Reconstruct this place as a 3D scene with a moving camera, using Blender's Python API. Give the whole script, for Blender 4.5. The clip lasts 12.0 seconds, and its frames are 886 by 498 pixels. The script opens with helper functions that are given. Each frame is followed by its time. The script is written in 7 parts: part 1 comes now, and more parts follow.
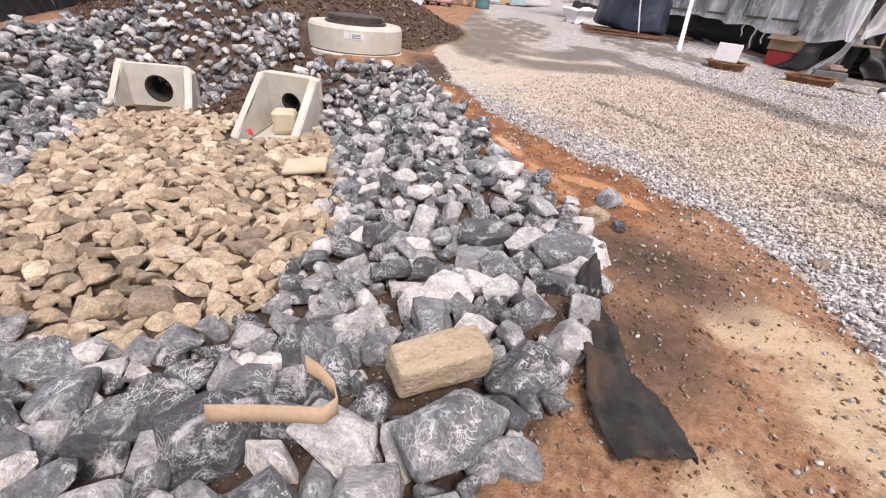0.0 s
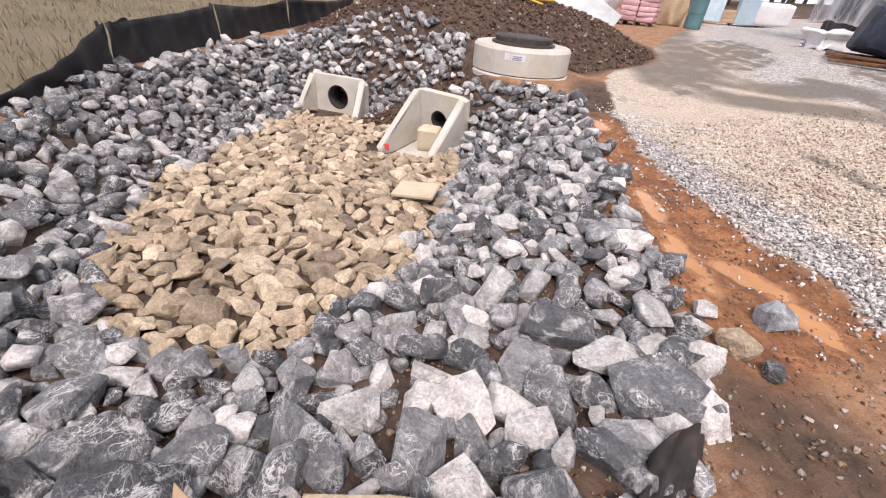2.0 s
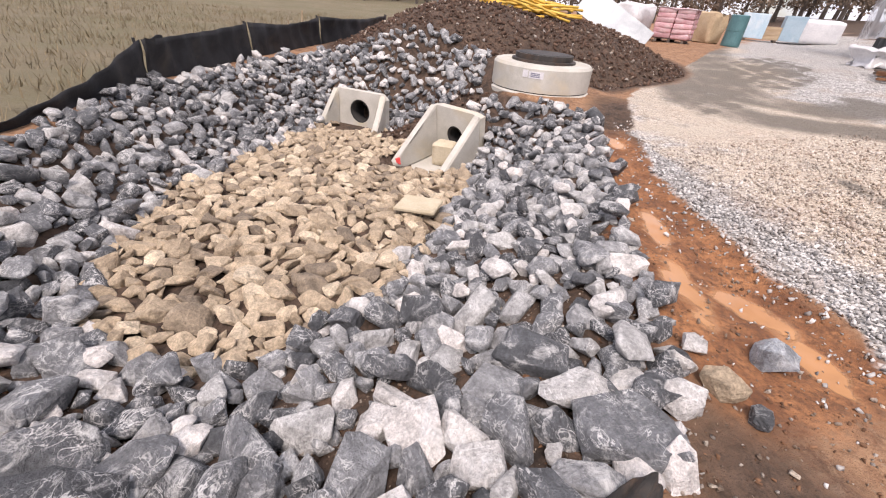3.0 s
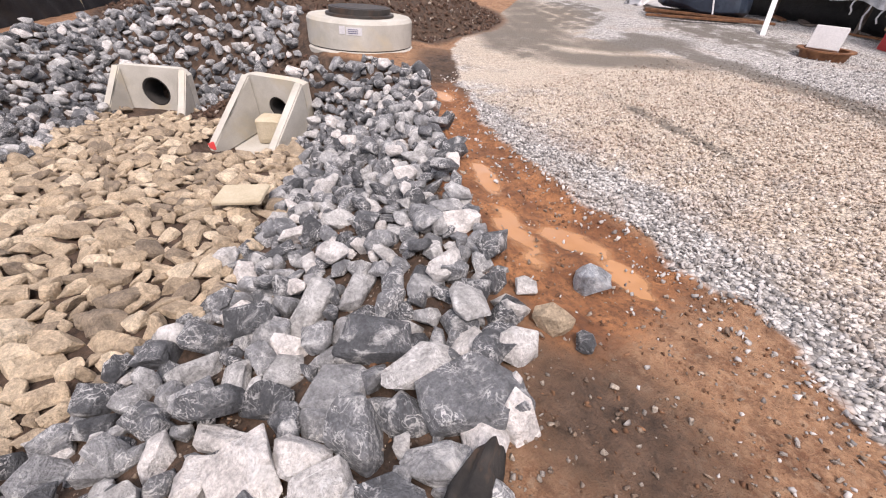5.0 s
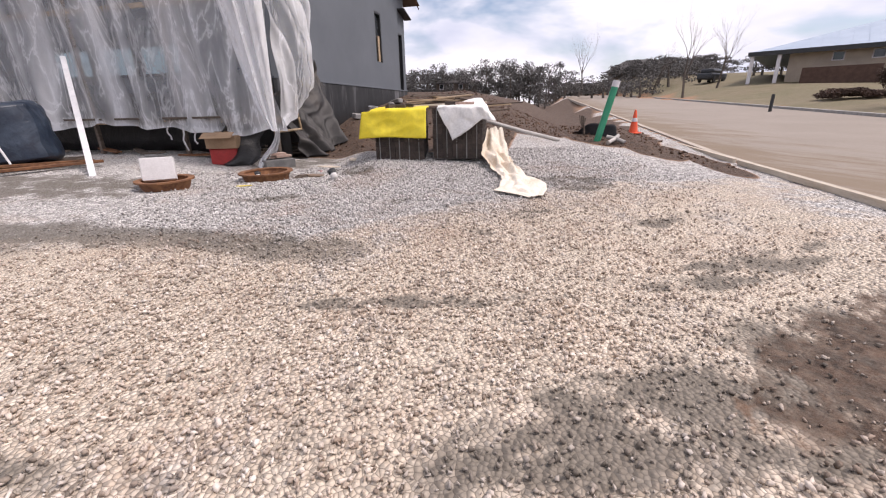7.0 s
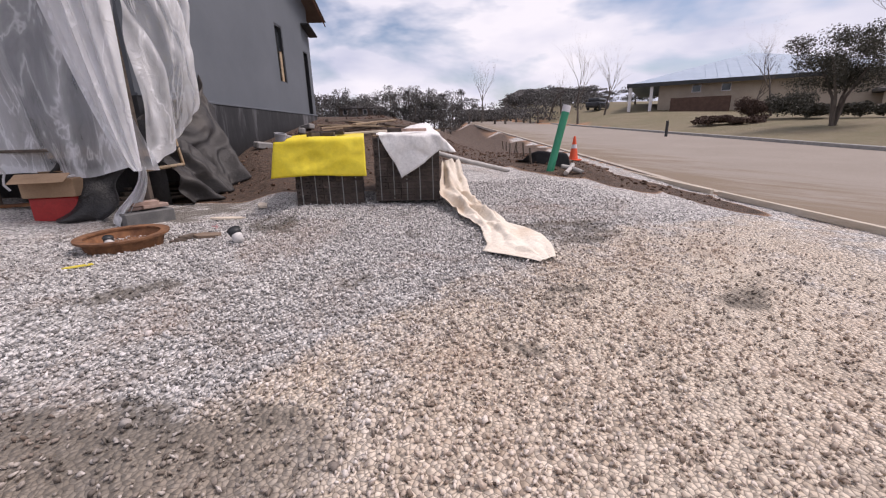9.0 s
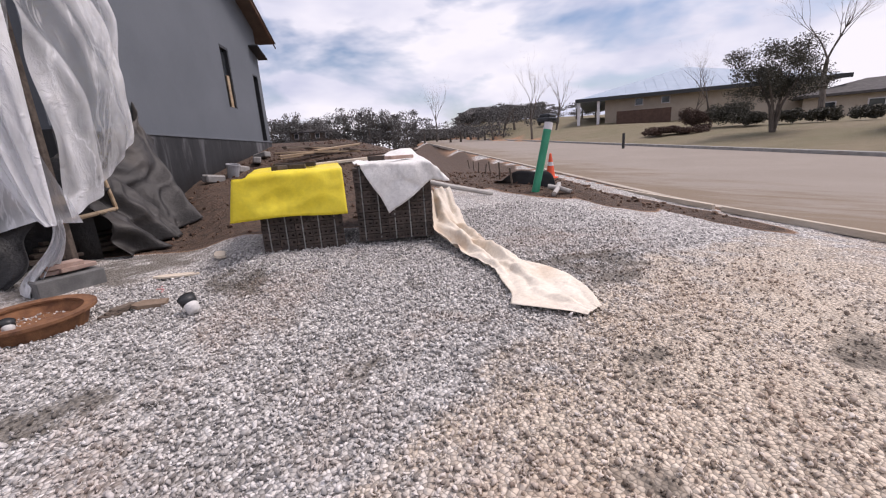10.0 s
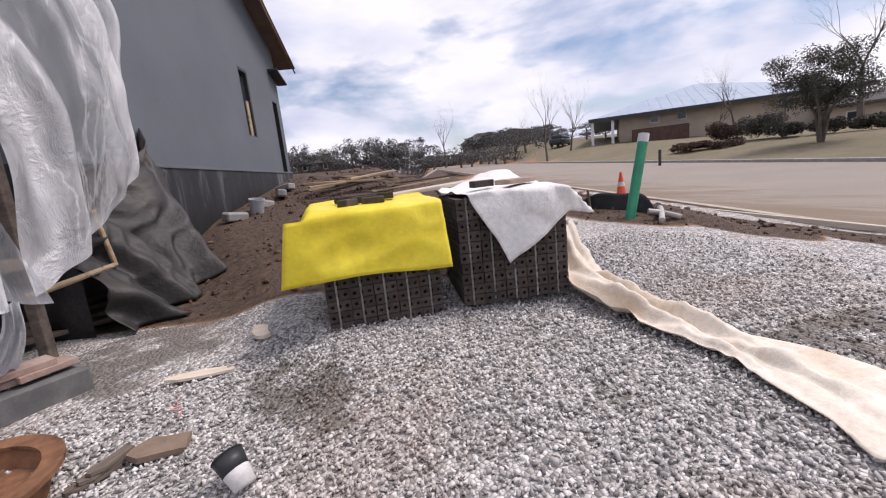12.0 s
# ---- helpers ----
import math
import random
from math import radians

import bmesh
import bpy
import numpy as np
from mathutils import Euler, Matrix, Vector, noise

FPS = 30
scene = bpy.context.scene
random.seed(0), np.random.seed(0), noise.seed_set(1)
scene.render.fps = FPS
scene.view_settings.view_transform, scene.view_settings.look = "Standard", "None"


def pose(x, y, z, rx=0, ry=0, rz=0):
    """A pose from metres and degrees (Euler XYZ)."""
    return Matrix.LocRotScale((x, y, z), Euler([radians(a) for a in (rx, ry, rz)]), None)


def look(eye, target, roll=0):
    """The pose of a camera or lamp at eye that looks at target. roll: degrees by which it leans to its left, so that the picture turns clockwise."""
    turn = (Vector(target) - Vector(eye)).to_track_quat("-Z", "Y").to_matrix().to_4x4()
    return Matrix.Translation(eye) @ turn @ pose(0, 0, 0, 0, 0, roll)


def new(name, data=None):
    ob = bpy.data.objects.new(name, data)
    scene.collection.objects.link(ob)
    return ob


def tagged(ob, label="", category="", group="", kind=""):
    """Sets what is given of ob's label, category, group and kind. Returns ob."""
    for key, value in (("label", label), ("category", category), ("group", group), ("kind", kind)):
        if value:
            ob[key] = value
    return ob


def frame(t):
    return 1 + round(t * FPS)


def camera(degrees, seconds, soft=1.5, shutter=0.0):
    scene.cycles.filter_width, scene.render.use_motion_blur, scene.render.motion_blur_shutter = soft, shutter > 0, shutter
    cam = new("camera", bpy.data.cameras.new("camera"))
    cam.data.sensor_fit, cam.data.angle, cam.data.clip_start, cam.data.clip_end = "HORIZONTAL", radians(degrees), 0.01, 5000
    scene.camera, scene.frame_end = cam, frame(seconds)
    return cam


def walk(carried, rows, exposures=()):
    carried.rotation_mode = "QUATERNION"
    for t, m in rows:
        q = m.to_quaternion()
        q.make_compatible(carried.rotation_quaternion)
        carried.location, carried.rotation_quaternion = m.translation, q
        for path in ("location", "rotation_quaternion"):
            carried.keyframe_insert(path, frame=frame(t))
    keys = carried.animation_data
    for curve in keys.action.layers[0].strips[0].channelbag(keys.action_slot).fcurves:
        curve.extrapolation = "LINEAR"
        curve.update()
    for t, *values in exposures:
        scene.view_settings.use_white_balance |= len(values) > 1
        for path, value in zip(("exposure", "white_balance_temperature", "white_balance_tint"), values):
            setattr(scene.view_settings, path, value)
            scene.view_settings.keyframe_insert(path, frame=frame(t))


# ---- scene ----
cam = camera(94.8, 12.0, soft=1.15)
METRES, EYE, TILT, LEAN, TURN = 9.2, 1.2, 0.0, 0.0, 43.1
ROWS = [
    (0.0, 0.0, 0.0, 0.0, 3.73, -32.98, -5.77),
    (0.5, 0.0116, 0.0175, 0.0046, 19.5, -29.5, -3.69),
    (1.0, 0.0313, 0.0317, 0.0054, 29.96, -31.45, -1.36),
    (1.5, 0.0353, 0.0539, 0.0043, 28.21, -32.69, -3.18),
    (2.0, 0.0367, 0.0713, 0.0056, 28.2, -33.32, -4.68),
    (2.5, 0.0552, 0.0847, 0.0076, 33.17, -31.62, -3.96),
    (4.5, 0.0566, 0.1025, 0.0064, 22.09, -34.44, -5.43),
    (5.0, 0.075, 0.1194, 0.0048, 11.76, -35.18, -3.58),
    (5.5, 0.113, 0.1528, 0.0079, -3.92, -34.72, -3.08),
    (6.0, 0.1447, 0.2039, 0.0099, -24.7, -32.53, -4.38),
    (6.5, 0.1964, 0.2499, 0.0135, -45.87, -27.23, -1.69),
    (7.0, 0.2439, 0.3013, 0.024, -59.55, -19.14, 1.2),
    (9.0, 0.408, 0.4738, 0.0301, -72.54, -16.21, 1.31),
    (9.5, 0.4508, 0.517, 0.0352, -76.2, -15.09, 2.17),
    (10.0, 0.49, 0.5541, 0.0417, -78.91, -13.99, 3.61),
    (10.5, 0.5356, 0.5939, 0.0459, -79.92, -12.78, 5.29),
    (11.0, 0.5735, 0.6405, 0.0432, -80.18, -12.13, 5.09),
    (11.5, 0.6169, 0.6804, 0.0438, -80.3, -12.07, 5.79),
    (12.0, 0.6499, 0.7214, 0.0463, -78.47, -10.43, 5.82),
]
walk(cam, [(t, pose(0, 0, EYE, TILT, LEAN, TURN) @ pose(METRES * x, METRES * y, METRES * z, 90 + pitch, roll, yaw)) for t, x, y, z, yaw, pitch, roll in ROWS], exposures=[(0.0, 0.42, 6800, 20), (6.5, 0.30, 6750, 20), (9.0, -0.02, 6650, 22), (12.0, 0.08, 6500, 20)])

# ---- world, sun ----
SUN_ELEV, SUN_AZ = 58.0, 112.0
world = bpy.data.worlds.new("sky")
scene.world = world
world.use_nodes = True
wn = world.node_tree
wn.nodes.clear()


def put(nt, value, socket):
    """Link a socket or set a value."""
    if isinstance(value, bpy.types.NodeSocket):
        nt.links.new(value, socket)
    else:
        socket.default_value = value


def fnoise(nt, vec, scale, detail=5.0, rough=0.6, warp=0.0):
    n = nt.nodes.new("ShaderNodeTexNoise")
    if vec is not None:
        put(nt, vec, n.inputs["Vector"])
    n.inputs["Scale"].default_value = scale
    n.inputs["Detail"].default_value = detail
    n.inputs["Roughness"].default_value = rough
    n.inputs["Distortion"].default_value = warp
    return n.outputs[0]


def fvoro(nt, vec, scale, feature="F1", rand=1.0):
    n = nt.nodes.new("ShaderNodeTexVoronoi")
    n.feature = feature
    put(nt, vec, n.inputs["Vector"])
    n.inputs["Scale"].default_value = scale
    n.inputs["Randomness"].default_value = rand
    return n


def ramp(nt, fac, *stops):
    n = nt.nodes.new("ShaderNodeValToRGB")
    put(nt, fac, n.inputs[0])
    while len(n.color_ramp.elements) < len(stops):
        n.color_ramp.elements.new(0.5)
    for e, (p, c) in zip(n.color_ramp.elements, stops):
        e.position = p
        e.color = (c, c, c, 1) if isinstance(c, (int, float)) else (*c, 1)
    return n.outputs[0]


def mixc(nt, fac, a, b, blend="MIX"):
    n = nt.nodes.new("ShaderNodeMix")
    n.data_type = "RGBA"
    n.blend_type = blend
    for v, i in ((fac, 0), (a, 6), (b, 7)):
        if isinstance(v, tuple) and len(v) == 3:
            v = (*v, 1)
        put(nt, v, n.inputs[i])
    return n.outputs[2]


def calc(nt, op, a, b=0.0, clamp=False):
    n = nt.nodes.new("ShaderNodeMath")
    n.operation = op
    n.use_clamp = clamp
    put(nt, a, n.inputs[0])
    put(nt, b, n.inputs[1])
    return n.outputs[0]


def vadd(nt, a, b):
    n = nt.nodes.new("ShaderNodeVectorMath")
    put(nt, a, n.inputs[0])
    put(nt, b, n.inputs[1])
    return n.outputs[0]


def stretch(nt, vec, x, y, z):
    n = nt.nodes.new("ShaderNodeMapping")
    put(nt, vec, n.inputs[0])
    n.inputs["Scale"].default_value = (x, y, z)
    return n.outputs[0]


def bump(nt, height, strength, dist=0.02, normal=None):
    n = nt.nodes.new("ShaderNodeBump")
    put(nt, height, n.inputs["Height"])
    n.inputs["Strength"].default_value = strength
    n.inputs["Distance"].default_value = dist
    if normal is not None:
        put(nt, normal, n.inputs["Normal"])
    return n.outputs[0]


# broken cloud cover: sky with a bright grey-white cloud deck and a few blue gaps
sky = wn.nodes.new("ShaderNodeTexSky")
sky.sky_type = "NISHITA"
sky.sun_disc = False
sky.sun_elevation, sky.sun_rotation = radians(SUN_ELEV), radians(SUN_AZ)
sky.air_density, sky.dust_density = 1.0, 1.0
wcoord = wn.nodes.new("ShaderNodeTexCoord").outputs["Generated"]
wmap = stretch(wn, wcoord, 1.0, 1.0, 2.6)
cover = ramp(wn, fnoise(wn, wmap, 2.9, 5.0, 0.5, 0.15), (0.355, 0.0), (0.465, 1.0))
grey = ramp(wn, fnoise(wn, wmap, 3.2, 4.0, 0.5, 0.0), (0.30, (4.6, 5.2, 6.6)), (0.46, (6.6, 7.0, 7.9)), (0.62, (8.3, 8.5, 8.9)))
wbg = wn.nodes.new("ShaderNodeBackground")
put(wn, mixc(wn, cover, sky.outputs[0], grey), wbg.inputs[0])
wbg.inputs[1].default_value = 0.112
wout = wn.nodes.new("ShaderNodeOutputWorld")
wn.links.new(wbg.outputs[0], wout.inputs[0])

sun = new("sun", bpy.data.lights.new("sun", "SUN"))
sun.data.energy, sun.data.angle, sun.data.color = 2.9, radians(20), (1.0, 0.95, 0.88)
sun.matrix_world = look((0, 0, 20), (-math.sin(radians(SUN_AZ)) * math.cos(radians(SUN_ELEV)), -math.cos(radians(SUN_AZ)) * math.cos(radians(SUN_ELEV)), 20 - math.sin(radians(SUN_ELEV))))


# ---- materials ----
def base_mat(name):
    m = bpy.data.materials.new(name)
    m.use_nodes = True
    nt = m.node_tree
    return m, nt, nt.nodes["Principled BSDF"]


def spread(nt):
    """A random number for each piece: by object and by loose island."""
    a = nt.nodes.new("ShaderNodeObjectInfo").outputs["Random"]
    b = nt.nodes.new("ShaderNodeNewGeometry").outputs["Random Per Island"]
    return calc(nt, "FRACT", calc(nt, "ADD", a, b))


def coords(nt, shifted=True):
    c = nt.nodes.new("ShaderNodeTexCoord").outputs["Object"]
    if not shifted:
        return c
    r = calc(nt, "MULTIPLY", spread(nt), 37.0)
    return vadd(nt, c, r)


def surface(name, dark, light, scale=8.0, rough=0.8, bumps=0.4, bscale=60.0, metal=0.0, stain=None, vary=0.15, depth=0.004, ax=(1, 1, 1)):
    """Two-scale mottled paint, wood, stone, cloth: dark to light, an optional stain colour, fine relief."""
    m, nt, b = base_mat(name)
    c = stretch(nt, coords(nt), *ax)
    big, fine = fnoise(nt, c, scale, 5, 0.6, 0.3), fnoise(nt, c, bscale, 4, 0.7)
    col = mixc(nt, ramp(nt, big, (0.32, 0.0), (0.68, 1.0)), dark, light)
    col = mixc(nt, 0.35, col, ramp(nt, fine, (0.25, 0.25), (0.75, 1.0)), "MULTIPLY")
    if stain:
        col = mixc(nt, ramp(nt, fnoise(nt, c, scale * 0.45, 6, 0.65, 0.6), (0.52, 0.0), (0.72, 0.8)), col, stain)
    if vary:
        v = calc(nt, "ADD", calc(nt, "MULTIPLY", spread(nt), 2 * vary), 1 - vary)
        col = mixc(nt, 1.0, col, v, "MULTIPLY")
    put(nt, col, b.inputs["Base Color"])
    put(nt, ramp(nt, fine, (0.2, max(0.05, rough - 0.1)), (0.8, min(1.0, rough + 0.08))), b.inputs["Roughness"])
    b.inputs["Metallic"].default_value = metal
    put(nt, bump(nt, calc(nt, "ADD", fine, calc(nt, "MULTIPLY", big, 2.0)), bumps, depth), b.inputs["Normal"])
    return m


def rock_mat(name, tones, vein, vein_amount):
    """Broken quarry stone: tone by piece, pale veins and dust, rough relief."""
    m, nt, b = base_mat(name)
    r = spread(nt)
    c = vadd(nt, nt.nodes.new("ShaderNodeNewGeometry").outputs["Position"], calc(nt, "MULTIPLY", r, 37.0))
    tone = ramp(nt, r, *tones)
    mott = fnoise(nt, c, 12.0, 6, 0.68, 0.5)
    col = mixc(nt, 0.85, tone, ramp(nt, mott, (0.32, 0.5), (0.66, 1.3)), "MULTIPLY")
    col = mixc(nt, 0.8, col, ramp(nt, fnoise(nt, c, 70.0, 4, 0.75), (0.34, 0.6), (0.66, 1.35)), "MULTIPLY")
    # thin pale veins, crossed and patchy
    ridge = calc(nt, "ABSOLUTE", calc(nt, "SUBTRACT", fnoise(nt, stretch(nt, c, 1.0, 1.0, 1.9), 10.0, 4, 0.62, 0.7), 0.5))
    line = ramp(nt, ridge, (0.0, 1.0), (0.008, 0.9), (0.02, 0.0))
    ridge2 = calc(nt, "ABSOLUTE", calc(nt, "SUBTRACT", fnoise(nt, stretch(nt, c, 1.0, 2.2, 1.5), 19.0, 3, 0.55, 0.4), 0.5))
    line2 = ramp(nt, ridge2, (0.0, 0.7), (0.022, 0.0))
    lines = calc(nt, "MULTIPLY", calc(nt, "MAXIMUM", line, line2), ramp(nt, fnoise(nt, c, 6.0, 2), (0.42, 0.0), (0.60, 0.85 * vein_amount)))
    col = mixc(nt, lines, col, vein)
    dust = ramp(nt, fnoise(nt, c, 7.0, 8, 0.75, 0.6), (0.54, 0.0), (0.66, 0.7 * vein_amount))
    col = mixc(nt, dust, col, vein)
    put(nt, col, b.inputs["Base Color"])
    b.inputs["Roughness"].default_value = 0.72
    h = calc(nt, "ADD", calc(nt, "MULTIPLY", mott, 1.6), calc(nt, "MULTIPLY", fnoise(nt, c, 90.0, 4, 0.7), 0.5))
    put(nt, bump(nt, h, 1.0, 0.026), b.inputs["Normal"])
    return m


M_GRAY = rock_mat("gray_limestone", ((0.0, (0.065, 0.068, 0.074)), (0.3, (0.125, 0.13, 0.14)), (0.5, (0.21, 0.215, 0.226)), (0.68, (0.31, 0.312, 0.32)), (0.84, (0.50, 0.49, 0.48)), (1.0, (0.76, 0.71, 0.68))), (0.78, 0.77, 0.76), 1.0)
M_TAN = rock_mat("tan_limestone", ((0.0, (0.23, 0.18, 0.132)), (0.25, (0.42, 0.325, 0.225)), (0.7, (0.55, 0.43, 0.30)), (1.0, (0.74, 0.61, 0.45))), (0.62, 0.50, 0.36), 0.3)
M_PEBBLE = rock_mat("pebbles", ((0.0, (0.20, 0.14, 0.10)), (0.4, (0.34, 0.25, 0.18)), (0.75, (0.45, 0.40, 0.36)), (1.0, (0.62, 0.52, 0.42))), (0.6, 0.55, 0.5), 0.2)


def gravel_mat():
    """Loose crushed stone: grey to white chips, warmer where the plan says so."""
    m, nt, b = base_mat("crushed_stone")
    r = spread(nt)
    c = nt.nodes.new("ShaderNodeTexCoord").outputs["Object"]
    at = nt.nodes.new("ShaderNodeAttribute")
    at.attribute_name = "zones"
    sep = nt.nodes.new("ShaderNodeSeparateColor")
    put(nt, at.outputs["Color"], sep.inputs[0])
    greys = ramp(nt, r, (0.0, (0.15, 0.142, 0.137)), (0.25, (0.34, 0.325, 0.312)), (0.6, (0.52, 0.498, 0.482)), (1.0, (0.76, 0.73, 0.71)))
    warms = ramp(nt, r, (0.0, (0.24, 0.185, 0.145)), (0.25, (0.44, 0.355, 0.285)), (0.6, (0.58, 0.485, 0.405)), (1.0, (0.76, 0.67, 0.585)))
    col = mixc(nt, sep.outputs[1], greys, warms)
    col = mixc(nt, calc(nt, "MULTIPLY", sep.outputs[2], ramp(nt, r, (0.0, 0.95), (0.6, 0.8), (1.0, 0.45))), col, (0.10, 0.085, 0.07))
    col = mixc(nt, 0.5, col, ramp(nt, fnoise(nt, c, 90.0, 3), (0.3, 0.6), (0.7, 1.2)), "MULTIPLY")
    # clay dust trodden in: broad brown and rosy patches, finer grey grime
    col = mixc(nt, ramp(nt, fnoise(nt, c, 0.75, 6, 0.68, 0.5), (0.52, 0.0), (0.68, 0.45)), col, (0.34, 0.23, 0.165))
    col = mixc(nt, ramp(nt, fnoise(nt, c, 2.6, 6, 0.72, 0.4), (0.54, 0.0), (0.72, 0.45)), col, (0.17, 0.145, 0.12))
    put(nt, col, b.inputs["Base Color"])
    b.inputs["Roughness"].default_value = 0.85
    put(nt, bump(nt, fnoise(nt, c, 180.0, 3), 0.4, 0.003), b.inputs["Normal"])
    return m


M_GRAVEL = gravel_mat()


def ground_mat():
    """Soil, orange mud with puddles, crushed stone, beige fines, dark damp patches and winter grass by the plan's zones."""
    m, nt, b = base_mat("site_ground")
    c = coords(nt, False)

    def zone(name):
        at = nt.nodes.new("ShaderNodeAttribute")
        at.attribute_name = name
        s = nt.nodes.new("ShaderNodeSeparateColor")
        put(nt, at.outputs["Color"], s.inputs[0])
        return s.outputs

    za, zb = zone("zones"), zone("soils")
    wob = fnoise(nt, c, 3.2, 6, 0.7)
    fine = fnoise(nt, c, 26.0, 5, 0.75)
    grain = fnoise(nt, c, 120.0, 3, 0.7)

    def edge(z, soft=0.2, amount=0.7):
        v = calc(nt, "ADD", z, calc(nt, "MULTIPLY", calc(nt, "SUBTRACT", calc(nt, "ADD", calc(nt, "MULTIPLY", wob, 0.5), calc(nt, "MULTIPLY", fine, 0.5)), 0.5), amount))
        return ramp(nt, v, (0.5 - soft, 0.0), (0.5 + soft, 1.0))

    # brown clay soil with pale dusty patches and small stones
    soil = mixc(nt, ramp(nt, wob, (0.35, 0.0), (0.65, 1.0)), (0.17, 0.076, 0.038), (0.36, 0.195, 0.105))
    soil = mixc(nt, ramp(nt, fine, (0.42, 0.0), (0.7, 0.75)), soil, (0.50, 0.31, 0.18))
    vs = fvoro(nt, c, 38.0)
    specks = ramp(nt, vs.outputs["Color"], (0.80, 0.0), (0.86, 1.0))
    speck = calc(nt, "MULTIPLY", specks, ramp(nt, vs.outputs["Distance"], (0.012, 1.0), (0.016, 0.0)))
    soil = mixc(nt, calc(nt, "MULTIPLY", specks, 0.35), soil, (0.36, 0.27, 0.19))
    soil = mixc(nt, ramp(nt, fnoise(nt, c, 7.0, 7, 0.75, 0.6), (0.50, 0.0), (0.64, 0.75)), soil, (0.11, 0.05, 0.026))
    soil = mixc(nt, ramp(nt, fnoise(nt, c, 60.0, 4, 0.8), (0.56, 0.0), (0.72, 0.7)), soil, (0.42, 0.29, 0.19))
    pale = mixc(nt, fine, (0.50, 0.36, 0.22), (0.64, 0.51, 0.35))
    soil = mixc(nt, calc(nt, 'MULTIPLY', edge(zb[1], 0.3, 1.5), 0.85), soil, pale)
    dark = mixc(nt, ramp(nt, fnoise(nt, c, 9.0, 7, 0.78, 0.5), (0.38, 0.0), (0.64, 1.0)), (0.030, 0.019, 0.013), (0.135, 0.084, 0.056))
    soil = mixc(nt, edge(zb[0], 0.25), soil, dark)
    # orange mud
    mud = mixc(nt, ramp(nt, wob, (0.38, 0.0), (0.62, 1.0)), (0.20, 0.078, 0.032), (0.46, 0.205, 0.085))
    pool = edge(zb[2], 0.14, 1.3)
    mud = mixc(nt, calc(nt, 'MULTIPLY', ramp(nt, fine, (0.44, 0.0), (0.62, 0.85)), calc(nt, 'SUBTRACT', 1.0, pool)), mud, (0.125, 0.055, 0.028))
    mud = mixc(nt, pool, mud, mixc(nt, wob, (0.36, 0.165, 0.07), (0.54, 0.29, 0.135)))
    mudz = edge(calc(nt, "MAXIMUM", za[0], 0.0), 0.22)
    # crushed stone, by cells
    vg = fvoro(nt, c, 34.0)
    cell = ramp(nt, vg.outputs["Color"], (0.1, (0.20, 0.19, 0.18)), (0.45, (0.50, 0.48, 0.46)), (0.9, (0.80, 0.77, 0.745)))
    wcell = ramp(nt, vg.outputs["Color"], (0.1, (0.32, 0.245, 0.18)), (0.45, (0.62, 0.51, 0.41)), (0.9, (0.82, 0.72, 0.61)))
    warm = ramp(nt, calc(nt, "ADD", za[1], calc(nt, "MULTIPLY", calc(nt, "SUBTRACT", wob, 0.5), 0.7)), (0.2, 0.0), (0.75, 1.0))
    stone = mixc(nt, warm, cell, wcell)
    fines = mixc(nt, fine, (0.56, 0.475, 0.38), (0.72, 0.635, 0.53))
    stone = mixc(nt, calc(nt, "MULTIPLY", warm, ramp(nt, fnoise(nt, c, 1.4, 5, 0.65), (0.38, 0.2), (0.60, 0.88))), stone, fines)
    # cell edges darkened: shade between the chips, painted into the colour
    gap = ramp(nt, fvoro(nt, c, 34.0, "DISTANCE_TO_EDGE").outputs["Distance"], (0.0, 0.35), (0.12, 1.0))
    stone = mixc(nt, 0.9, stone, gap, "MULTIPLY")
    stone = mixc(nt, ramp(nt, fnoise(nt, c, 0.75, 6, 0.68, 0.5), (0.52, 0.0), (0.68, 0.35)), stone, (0.40, 0.29, 0.21))
    stone = mixc(nt, ramp(nt, fnoise(nt, c, 2.6, 6, 0.72, 0.4), (0.54, 0.0), (0.72, 0.45)), stone, (0.17, 0.145, 0.12))
    damp = edge(za[2], 0.3, 0.9)
    stone = mixc(nt, calc(nt, "MULTIPLY", damp, 0.85), stone, mixc(nt, fine, (0.085, 0.075, 0.062), (0.19, 0.165, 0.135)))
    at = nt.nodes.new("ShaderNodeAttribute")
    at.attribute_name = "cover"
    sc = nt.nodes.new("ShaderNodeSeparateColor")
    put(nt, at.outputs["Color"], sc.inputs[0])
    gz = edge(sc.outputs[0], 0.16, 0.8)
    # winter grass
    turf = mixc(nt, fnoise(nt, c, 1.1, 6, 0.7), (0.115, 0.092, 0.052), (0.25, 0.205, 0.13))
    turf = mixc(nt, ramp(nt, fnoise(nt, c, 0.32, 5, 0.65), (0.42, 0.0), (0.62, 0.7)), turf, (0.135, 0.122, 0.062))
    turf = mixc(nt, 0.6, turf, ramp(nt, fine, (0.3, 0.55), (0.7, 1.25)), "MULTIPLY")
    tz = edge(sc.outputs[1], 0.2, 0.6)
    col = mixc(nt, mudz, soil, mud)
    col = mixc(nt, gz, col, stone)
    col = mixc(nt, tz, col, turf)
    put(nt, col, b.inputs["Base Color"])
    wet = calc(nt, "MULTIPLY", calc(nt, "MULTIPLY", pool, mudz), calc(nt, "SUBTRACT", 1.0, gz, True))
    put(nt, ramp(nt, wet, (0.0, 0.9), (1.0, 0.22)), b.inputs["Roughness"])
    dry = calc(nt, "SUBTRACT", 1.0, wet)
    h = calc(nt, "ADD", calc(nt, "MULTIPLY", fine, 1.0), calc(nt, "MULTIPLY", grain, 0.35))
